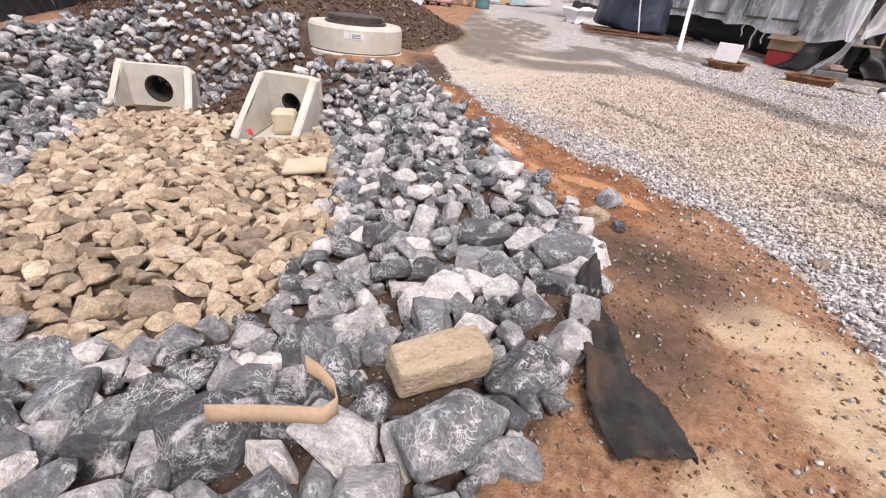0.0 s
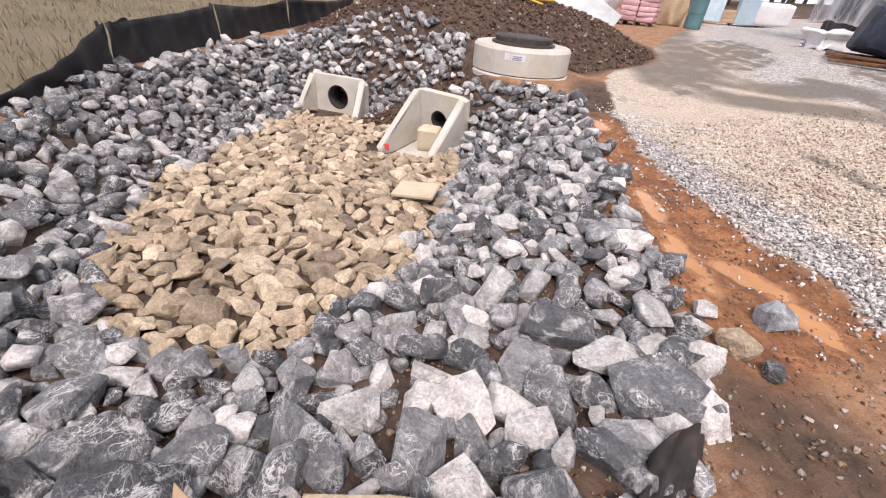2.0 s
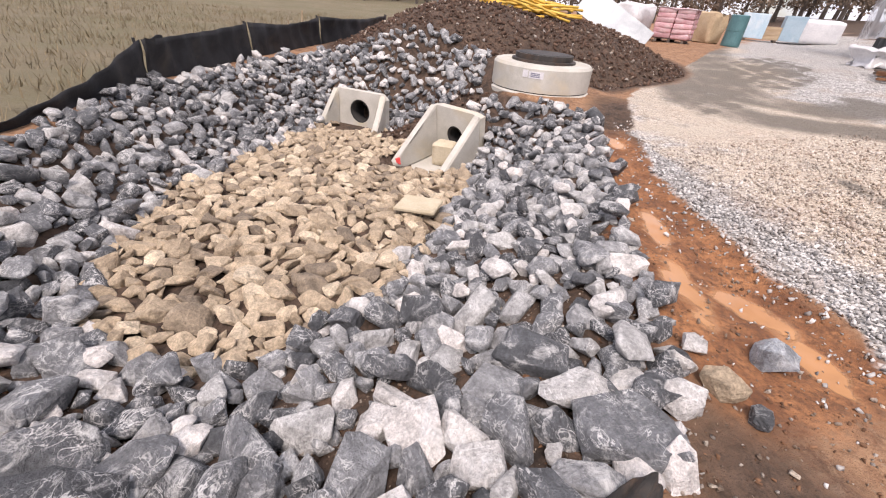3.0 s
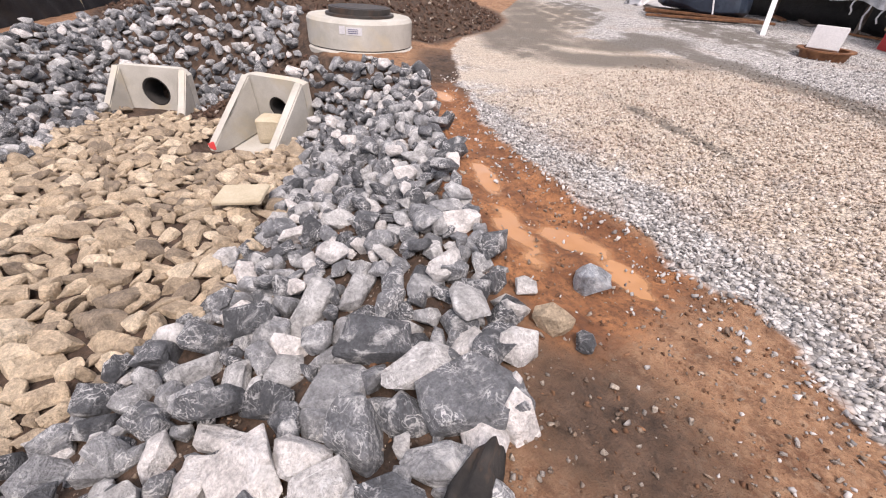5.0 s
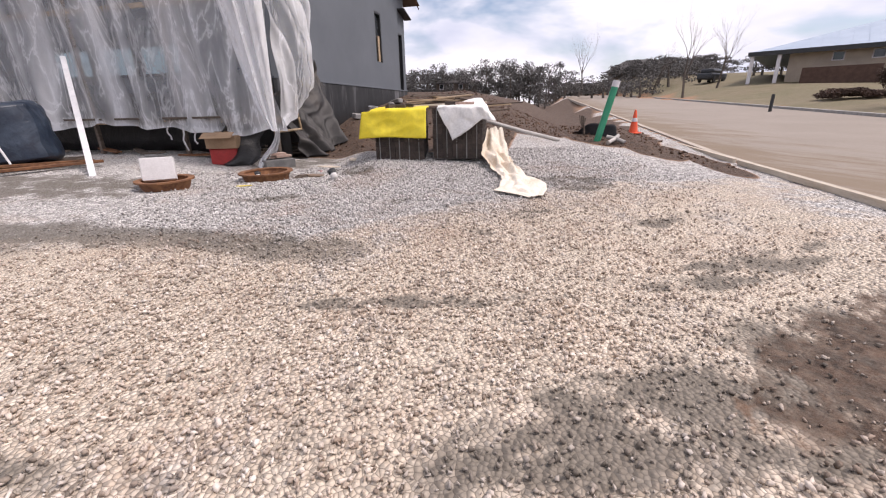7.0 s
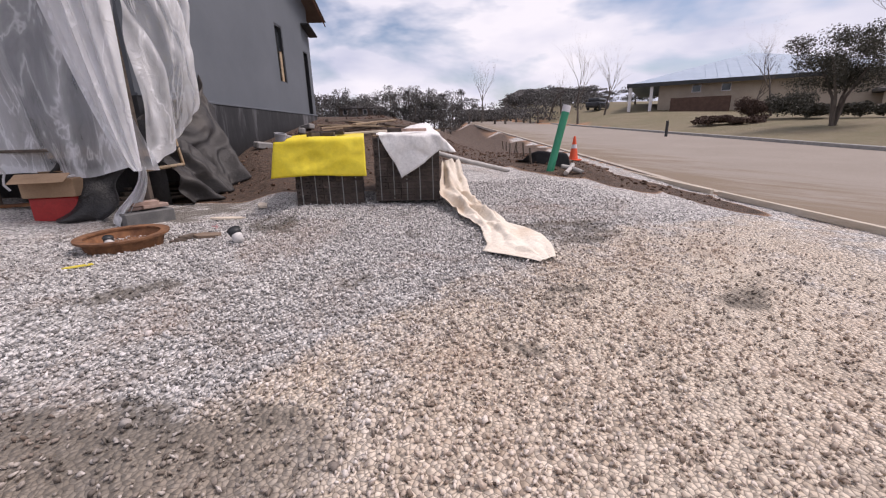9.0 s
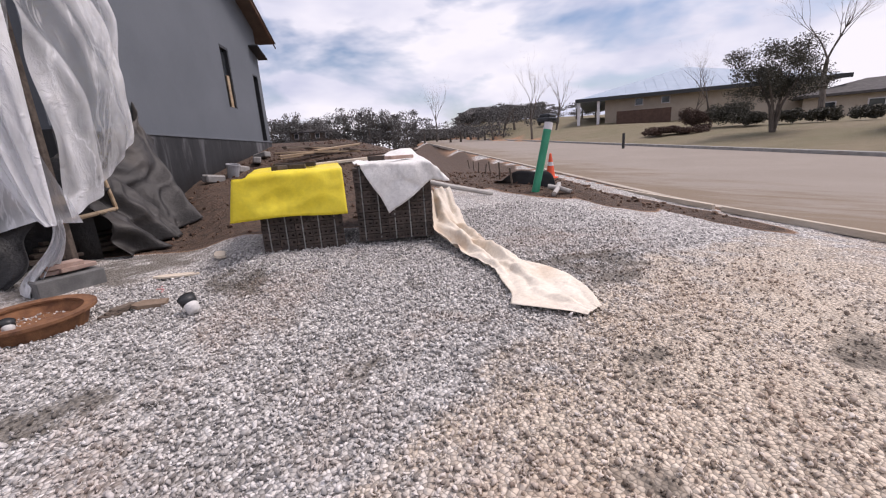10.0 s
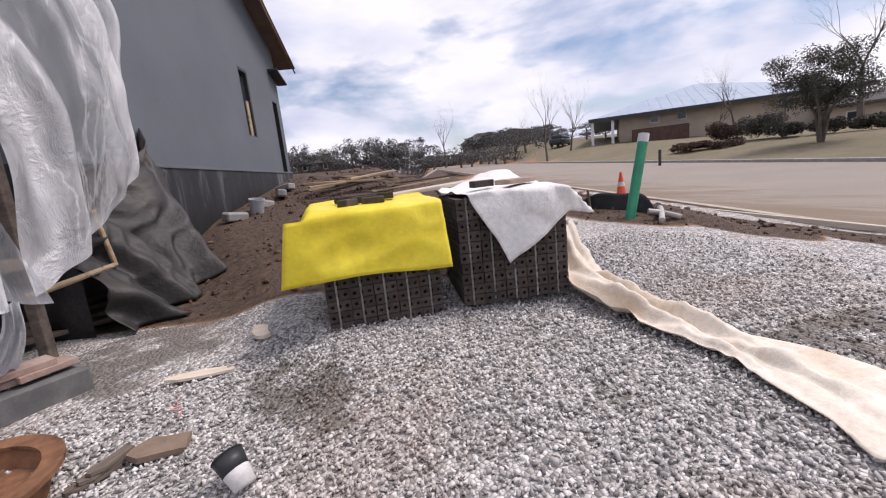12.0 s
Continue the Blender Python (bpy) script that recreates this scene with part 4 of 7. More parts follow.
build_headwall(pose(-8.05, 1.51, -0.98, 0, 0, -38), "pale precast concrete drain headwall with a dark round pipe", 1.12, 0.68, 0.42, 0.21, 0.32, 0.06)
hw2 = build_headwall(pose(-6.05, 2.80, -0.86, 0, 7, -54), "pale flared concrete headwall with a tan stone inside", 0.92, 0.76, 0.92, 0.15, 0.36, 0.02)
bm = bm_box(0.30, 0.34, 0.32, None, 0.07, 2)
rough_up(bm, 0.03, 0.15, 4)
blk = part("apron_stone", bm, surface("pale_cream_stone", (0.56, 0.47, 0.33), (0.70, 0.61, 0.46), 5, 0.9, 0.5, 50, vary=0, depth=0.01))
blk.matrix_basis = hw2.matrix_basis @ pose(0.20, -0.02, 0.0, 0, 0, 20)
tagged(blk, "pale tan stone lying on the headwall apron", "stone")


def build_manhole():
    x, y = -6.62, 4.30
    t = thing("manhole", pose(x, y, 0.0), "precast concrete manhole ring with a dark iron cover", "manhole")
    R = 0.77
    part("upper_ring", bm_lathe([(R, 0.16), (R, 0.48), (R - 0.03, 0.52), (R - 0.30, 0.52), (R - 0.30, 0.16)], 56, True), M_CONC, t, smooth=False)
    part("lower_ring", bm_lathe([(R + 0.02, -0.5), (R + 0.02, 0.12), (R - 0.02, 0.15), (R - 0.2, 0.15), (R - 0.2, -0.5)], 56, True), M_CONC, t, "stained lower concrete ring")
    part("joint_seal", bm_lathe([(R - 0.012, 0.145), (R - 0.012, 0.165), (R - 0.1, 0.165), (R - 0.1, 0.145)], 56, True), M_IRON, t)
    f = part("cover_frame", bm_lathe([(0.50, 0.52), (0.50, 0.55), (0.45, 0.56), (0.45, 0.63), (0.40, 0.63), (0.40, 0.52)], 48, True), M_IRON, t, "black cast-iron frame")
    bm = bm_lathe([(0.40, 0.60), (0.40, 0.632), (0.385, 0.638)], 48)
    part("cover", bm, M_IRON, f, "black iron cover")
    # two paper labels on the side
    for a0, a1, z0, z1, mat in ((-47, -41, 0.36, 0.46, M_PAPER), (-40, -24, 0.355, 0.45, M_PAPER)):
        bm = bm_sheet(6, 1, lambda a, b: ((R + 0.004) * math.cos(radians(a0 + (a1 - a0) * a)), (R + 0.004) * math.sin(radians(a0 + (a1 - a0) * a)), z0 + (z1 - z0) * b), 0.002)
        lab = part("paper_label", bm, mat, t, "white paper label with small print")
        for row in range(3):
            if a1 - a0 > 10:
                bm = bm_sheet(4, 1, lambda a, b: ((R + 0.0075) * math.cos(radians(a0 + 2 + 10 * a)), (R + 0.0075) * math.sin(radians(a0 + 2 + 10 * a)), z0 + 0.02 + row * 0.022 + 0.008 * b), 0.001)
                part("print_line", bm, M_INK, lab)


M_PAPER = surface("white_paper", (0.66, 0.64, 0.66), (0.78, 0.76, 0.78), 6, 0.7, 0.1, 60, vary=0)
M_INK = surface("grey_print", (0.12, 0.11, 0.2), (0.2, 0.2, 0.3), 20, 0.8, 0.0, 60, vary=0)
build_manhole()


def build_fence():
    t = thing("silt_fence", pose(0, 0, 0), "sagging black silt fence fabric on stakes", "fence")
    tops = [0.16, 0.06, 0.05, 0.50, 0.60, 0.62, 0.55]
    pts = FENCE[:7]
    for k in range(6):
        (ax, ay), (bx, by) = pts[k], pts[k + 1]
        h0, h1 = tops[k], tops[k + 1]

        def place(a, b, ax=ax, ay=ay, bx=bx, by=by, h0=h0, h1=h1, k=k):
            x, y = ax + (bx - ax) * a, ay + (by - ay) * a
            sag = 0.10 * math.sin(math.pi * a) if k != 3 else 0.03 * math.sin(math.pi * a)
            h = h0 + (h1 - h0) * a - sag
            w = 0.05 * noise.noise(Vector((x * 1.6, y * 1.6, b * 2))) * (0.3 + b) + 0.02 * math.sin(a * 40 + b * 3)
            lean = -0.12 * b * (1 - b)
            return (x + w * 0.4, y + w + lean, hz(x, y) - 0.06 + (h + 0.06) * b)

        part("fabric", bm_sheet(30, 7, place, 0.004), M_FABRIC, t, smooth=True)
    for k in (1, 2, 3, 4, 5, 6):
        x, y = pts[k]
        part("stake", bm_box(0.035, 0.035, tops[k] + 0.27, pose(x + 0.03, y - 0.05, hz(x, y) - 0.25, 2, -3, 20), 0.004), M_FABRIC, t)
    # a tucked flap at the corner stake and a seam
    x, y = pts[3]
    part("flap", bm_sheet(8, 5, lambda a, b: (x - 0.05 - 0.30 * a, y + 0.02 + 0.12 * a, hz(x, y) + 0.45 + 0.07 * b - 0.02 * math.sin(6 * a)), 0.01), M_FABRIC, t)


build_fence()
for x, y, h, tilt in ((-4.9, -2.25, 0.75, -14), (-11.4, 0.2, 0.6, 4), (-12.6, 0.4, 0.75, -3)):
    st = part("survey_stake", bm_box(0.045, 0.02, h, None, 0.003), M_WOOD)
    st.matrix_basis = pose(x, y, hz(x, y) - 0.05, tilt, 5, 30)
    tagged(st, "thin weathered wooden survey stake in the grass", "stake", "survey stakes")

# cut tan block and the paper strap near the rim
bm = bm_box(0.35, 0.15, 0.14, None, 0.022, 2)
bmesh.ops.subdivide_edges(bm, edges=bm.edges, cuts=2, use_grid_fill=True)
rough_up(bm, 0.012, 0.16, 2)
rough_up(bm, 0.009, 0.05, 7)
blk = part("stone_block", bm, surface("sawn_tan_stone", (0.46, 0.36, 0.24), (0.60, 0.49, 0.35), 9, 0.9, 1.0, 45, stain=(0.36, 0.26, 0.16), depth=0.02), smooth=True)
blk.matrix_basis = pose(-0.665, 0.76, 0.012, 2, 1, 70)
tagged(blk, "cut tan stone block lying among grey riprap", "stone block")


def strap_path(s):
    pts = [(-0.91, 0.07), (-0.83, 0.17), (-0.76, 0.25), (-0.695, 0.32), (-0.70, 0.37), (-0.74, 0.385), (-0.79, 0.37), (-0.82, 0.34)]
    k = min(s * (len(pts) - 1), len(pts) - 1.001)
    i = int(k)
    return Vector((*[pts[i][j] + (pts[i + 1][j] - pts[i][j]) * (k - i) for j in (0, 1)], 0))


def strap_place(a, b):
    p = strap_path(a)
    return (p.x - 0.022 * b, p.y + 0.012 * b, 0.085 + 0.045 * b + 0.10 * max(0.0, a - 0.62) / 0.38)


tagged(part("paper_strap", bm_sheet(28, 2, strap_place, 0.004), surface("brown_cardboard", (0.36, 0.25, 0.16), (0.46, 0.33, 0.22), 4, 0.85, 0.1, 40), smooth=True), "bent brown cardboard strap lying on grey stones", "cardboard strap")


def fab_place(a, b):
    # b runs down the strip, a across
    cx = -0.65 + 0.68 * b - 0.06 * math.sin(3.14 * b)
    cy = 1.82 - 0.78 * b - 0.05 * math.sin(3.14 * b)
    wd = 0.09 + 0.17 * b + 0.03 * math.sin(17 * b)
    n = noise.noise(Vector((a * 2.5, b * 6, 3.3)))
    x, y = cx + (a - 0.5) * wd * 0.75, cy + (a - 0.5) * wd * 0.75
    return (x, y, hz(x, y) + 0.02 + 0.06 * abs(n) + 0.05 * abs(noise.noise(Vector((a * 4, b * 15, 8.1)))) + 0.02 * abs(math.sin(9 * a + 6 * b)) + 0.09 * max(0, 1 - b * 2.5) * math.sin(math.pi * a))


M_OLDFAB = surface("worn_geotextile", (0.014, 0.013, 0.013), (0.050, 0.044, 0.040), 9, 0.9, 0.8, 150, stain=(0.15, 0.085, 0.05), depth=0.01)
tagged(part("geotextile_strip", bm_sheet(14, 44, fab_place, 0.006), M_OLDFAB, smooth=True), "crumpled strip of dirty black geotextile on the soil", "geotextile")


def loose_stone(name, x, y, size, shape, mat, label, lift=0.1, rot=(0, 0, 0)):
    me = hull_rock(int(900 + 37 * x + 11 * y + 100 * size), 17, shape, 0.03, 1)
    me.materials.append(mat)
    ob = new(name, me)
    ob.matrix_basis = pose(x, y, hz(x, y) + lift * size, *rot) @ Matrix.Diagonal((size, size, size, 1))
    return tagged(ob, label, "stone")


M_SPECK = rock_mat("speckled_concrete_lump", ((0.0, (0.30, 0.32, 0.35)), (1.0, (0.36, 0.38, 0.40))), (0.7, 0.72, 0.74), 1.0)
loose_stone("concrete_lump", -1.05, 2.83, 0.24, (0.8, 0.75, 0.75), M_SPECK, "lone angular grey stone on orange mud", 0.18, (0, 8, 30))
M_PALESTONE = rock_mat("pale_limestone", ((0.0, (0.52, 0.50, 0.48)), (1.0, (0.68, 0.65, 0.62))), (0.8, 0.78, 0.76), 0.6)
for k, (x, y, sz, mt) in enumerate(((-0.95, 2.44, 0.17, M_TAN), (-1.11, 2.33, 0.19, M_PALESTONE), (-0.92, 2.20, 0.20, M_GRAY), (-1.03, 2.05, 0.19, M_PALESTONE), (-1.18, 2.50, 0.12, M_GRAY), (-0.79, 2.46, 0.11, M_GRAY))):
    loose_stone("rim_stone", x, y, sz, (1.0, 0.85, 0.75), mt, "brownish stone at the rim of the riprap" if mt is M_TAN else "pale grey stone at the rim of the riprap", 0.22, (8, 5, 60 * k))
loose_stone("gravel_cobble", 0.18, 3.15, 0.13, (1, 0.8, 0.5), M_PEBBLE, "brown cobble lying in the gravel edge", 0.15, (0, 0, 15))
loose_stone("gravel_cobble", 0.42, 2.75, 0.10, (1, 0.8, 0.5), M_GRAY, "grey cobble lying in the gravel edge", 0.15, (0, 0, 80))
bm = bm_box(0.42, 0.26, 0.05, None, 0.015, 1)
rough_up(bm, 0.02, 0.1, 3)
slab = part("flat_stone", bm, surface("pale_flagstone", (0.52, 0.44, 0.31), (0.62, 0.54, 0.40), 6, 0.9, 0.4, 60))
slab.matrix_basis = pose(-3.58, 1.73, hz(-3.58, 1.73) + 0.11, 8, -8, 50)
tagged(slab, "flat pale tan stone slab on the riprap", "stone slab")
bm = bm_sheet(6, 4, lambda a, b: (0.08 * a, 0.06 * b, 0.03 * math.sin(3 * a + 2 * b)), 0.006)
rag = part("red_scrap", bm, surface("red_plastic", (0.55, 0.03, 0.03), (0.65, 0.06, 0.05), 9, 0.5, 0.1, 40))
rag.matrix_basis = pose(-5.05, 1.72, hz(-5.05, 1.72) + 0.16)
tagged(rag, "small red plastic scrap on the tan stones", "scrap")


# ---- spoil mound and the yard behind it ----
def build_hoses():
    mat = surface("yellow_strap", (0.70, 0.42, 0.05), (0.80, 0.52, 0.10), 6, 0.6, 0.1, 50)
    rng = random.Random(3)
    t = thing("yellow_hose_pile", pose(-11.0, 5.3, 0), "tangle of yellow plastic edging lengths on the soil mound", "hoses")
    for k in range(24):
        a = radians(rng.uniform(25, 75))
        ox, oy = rng.uniform(-0.5, 0.5), rng.uniform(-0.6, 0.6)
        L = rng.uniform(0.8, 1.5)
        pts = []
        for i in range(9):
            s = (i / 8 - 0.5) * 2 * L
            x, y = ox + s * math.cos(a) + 0.08 * math.sin(i * 1.3 + k), oy + s * math.sin(a)
            pts.append((x, y, hz(-11.0 + x, 5.3 + y) + 0.05 + 0.011 * k + 0.05 * math.sin(i * 0.8 + k)))
        part("hose", bm_tube(pts, 0.028, 6), mat, t, smooth=True)


build_hoses()
M_WHITE = surface("white_plastic_wrap", (0.66, 0.66, 0.68), (0.82, 0.81, 0.82), 2, 0.45, 0.4, 18, vary=0.05, depth=0.02)
M_PINK = surface("pink_printed_bag", (0.52, 0.24, 0.27), (0.66, 0.44, 0.46), 3, 0.6, 0.3, 20, stain=(0.68, 0.58, 0.58), vary=0.2)
M_BLUEFOAM = surface("pale_blue_board", (0.42, 0.60, 0.72), (0.55, 0.70, 0.80), 2, 0.6, 0.1, 30, stain=(0.7, 0.74, 0.78))
M_TEAL = surface("teal_sheet", (0.08, 0.20, 0.22), (0.13, 0.28, 0.30), 3, 0.5, 0.2, 20)
M_BLUETARP = surface("dark_blue_tarp", (0.008, 0.015, 0.032), (0.02, 0.034, 0.06), 3, 0.45, 0.5, 12, stain=(0.06, 0.085, 0.12), depth=0.02)


def lump(name, x, y, sx, sy, sz, mat, label, category, seed, turn=0, amp=0.12, parent=None):
    """A draped or bagged heap."""
    bm = bm_box(sx, sy, sz, None, min(sx, sy, sz) * 0.18, 2)
    bmesh.ops.subdivide_edges(bm, edges=bm.edges, cuts=3, use_grid_fill=True)
    rough_up(bm, amp, 0.5, seed)
    rough_up(bm, amp * 0.4, 0.17, seed + 3)
    ob = part(name, bm, mat, parent, smooth=True)
    ob.matrix_basis = pose(x, y, hz(x, y) - 0.03, 0, 0, turn)
    return tagged(ob, label, category)


def build_bags():
    x, y, turn = -14.3, 13.2, 40
    t = thing("bag_pallet", pose(x, y, hz(x, y), 0, 0, turn), "pallet stacked with pink and white cement bags", "pallet")
    for k in range(5):
        part("board", bm_box(1.25, 0.11, 0.022, pose(0, -0.46 + 0.23 * k, 0.10)), M_OLDWOOD, t)
    for k in (-0.45, 0, 0.45):
        part("bearer", bm_box(0.09, 1.05, 0.10, pose(k, 0, 0)), M_OLDWOOD, t)
    rng = random.Random(8)
    for layer in range(6):
        for i in range(2):
            for j in range(3):
                bm = bm_box(0.60, 0.36, 0.17, None, 0.05, 2)
                bmesh.ops.subdivide_edges(bm, edges=bm.edges, cuts=1)
                rough_up(bm, 0.03, 0.15, rng.uniform(0, 9))
                bmesh.ops.transform(bm, matrix=pose(-0.31 + 0.62 * i, -0.37 + 0.37 * j, 0.122 + 0.155 * layer, 0, 0, rng.uniform(-4, 4)), verts=bm.verts)
                part("bag", bm, M_PINK, t, smooth=True)
    bm = bm_sheet(8, 8, lambda a, b: (-0.66 + 1.32 * a, -0.58 + 1.16 * b, 1.06 + 0.05 * noise.noise(Vector((a * 3, b * 3, 0)))), 0.01)
    part("top_wrap", bm, M_WHITE, t, "white plastic sheet over the bags")


build_bags()
lump("wrapped_bundle", -15.6, 12.2, 1.2, 1.6, 1.2, M_WHITE, "pile wrapped in white plastic behind the mound", "wrapped pile", 1, 30)
lump("tan_sack", -15.4, 15.6, 1.1, 0.9, 1.1, surface("tan_sack", (0.50, 0.36, 0.22), (0.62, 0.48, 0.32), 3, 0.8, 0.3, 20), "bulging tan sack beside the bag pallet", "sack", 2, 10)
bm = bm_lathe([(0.30, 0), (0.31, 0.05), (0.30, 0.5), (0.31, 0.52), (0.30, 1.0), (0.27, 1.03)], 24)
dr = part("barrel", bm, M_TEAL, smooth=False)
dr.matrix_basis = pose(-14.0, 15.6, hz(-14.0, 15.6))
tagged(dr, "teal plastic barrel on the drive edge", "barrel")


def build_board_pack(x, y, turn, label, n=2):
    t = thing("board_pack", pose(x, y, hz(x, y), 0, 0, turn), label, "insulation pack")
    part("insulation_block", bm_box(1.2, 1.3, 1.15, pose(-1.0, 0, 0.12), 0.02), M_BLUEFOAM, t)
    part("insulation_block", bm_box(0.9, 1.3, 1.15, pose(0.75, 0, 0.12), 0.02), M_BLUEFOAM, t)
    bm = bm_box(1.7, 1.34, 1.1, pose(1.95, 0, 0.1), 0.2, 3)
    part("wrapped_pack", rough_up(bm, 0.06, 0.4, 5), M_WHITE, t, "stack wrapped in white plastic", True)
    part("carton", bm_box(0.75, 1.0, 0.6, pose(-0.05, -0.1, 0.12), 0.01), M_WOOD, t, "brown carton")
    for k in (-1.2, 0.2, 1.7):
        part("skid", bm_box(0.12, 1.3, 0.12, pose(k, 0, 0)), M_OLDWOOD, t)


build_board_pack(-19.6, 24.0, 45, "packs of pale blue insulation board partly wrapped in white")
lump("crumpled_plastic", -9.0, 15.6, 1.2, 0.9, 0.5, M_WHITE, "heap of crumpled white plastic on the drive", "plastic heap", 9, 70, 0.32)
pl_ = part("metal_sheet", bm_box(2.4, 0.9, 0.03, None, 0.005), surface("grey_sheet_metal", (0.28, 0.30, 0.32), (0.42, 0.44, 0.46), 2, 0.5, 0.1, 40, metal=0.5))
pl_.matrix_basis = pose(-13.0, 9.75, 1.0, 62, 28, 52)
tagged(pl_, "grey metal sheet leaning on the spoil mound", "metal sheet")
bk = part("bucket", bm_lathe([(0.14, 0), (0.17, 0.33), (0.18, 0.33), (0.18, 0.36), (0.165, 0.36), (0.13, 0.02)], 20), surface("grey_bucket", (0.40, 0.41, 0.43), (0.5, 0.5, 0.52), 3, 0.5, 0.1, 40))
bk.matrix_basis = pose(-11.6, 3.9, hz(-11.6, 3.9) - 0.02, 6, -4, 0)
tagged(bk, "pale grey plastic bucket on the soil mound", "bucket")
lump("white_bag", -15.2, 3.3, 0.7, 0.6, 0.5, M_WHITE, "white plastic bag at the mound's edge", "bag", 4, 20, 0.1)


def build_blue_tarp():
    """Tarpaulin over a stack on a skid of rusty planks."""
    t = thing("tarped_stack", pose(-6.15, 13.35, hz(-6.15, 13.35), 0, 0, 28), "stack under a dark blue tarpaulin on old rusty planks", "tarped stack")
    bm = bm_box(1.7, 1.2, 1.0, pose(0, 0, 0.2), 0.16, 3)
    bmesh.ops.subdivide_edges(bm, edges=bm.edges, cuts=3, use_grid_fill=True)
    for v in bm.verts:
        f = 1 + 0.16 * (1.25 - v.co.z)
        v.co.x *= f
        v.co.y *= f
        v.co += Vector((0.07 * math.sin(v.co.x * 9 + v.co.y * 5), 0.07 * math.sin(v.co.x * 13 + v.co.z * 3), 0.12 * noise.noise(v.co * 1.4))) + 0.06 * noise.noise_vector(v.co * 3.5)
    part("tarpaulin", bm, M_BLUETARP, t, smooth=True)
    part("rope", bm_tube([(0.25, -0.95, 0.16), (0.10, -0.78, 0.75), (0.0, -0.60, 1.28)], 0.018, 6), M_WHITE, t, "white rope")
    rng = random.Random(2)
    for k in range(7):
        part("plank", bm_box(2.3 + 0.4 * rng.random(), 0.14, 0.05, pose(rng.uniform(-0.2, 0.2), -0.95 + 0.3 * k, 0.04 + 0.05 * (k % 2), 0, rng.uniform(-2, 2), rng.uniform(-6, 6)), 0.005), M_RUST if k < 3 else M_OLDWOOD, t)


build_blue_tarp()


# ---- the new building: local x along the street, y into the house ----
MB = pose(*uv(-8.5, 0), 0, 0, 0, 60.5)


def prism(bm, x0, x1, z0, za, zb, y0, y1):
    """A block between x0 and x1 whose top slopes from za to zb."""
    v = [bm.verts.new(c) for c in ((x0, y0, z0), (x1, y0, z0), (x1, y0, zb), (x0, y0, za), (x0, y1, z0), (x1, y1, z0), (x1, y1, zb), (x0, y1, za))]
    for f in ((0, 1, 2, 3), (4, 5, 6, 7), (0, 1, 5, 4), (2, 3, 7, 6), (1, 2, 6, 5), (0, 3, 7, 4)):
        bm.faces.new([v[i] for i in f])


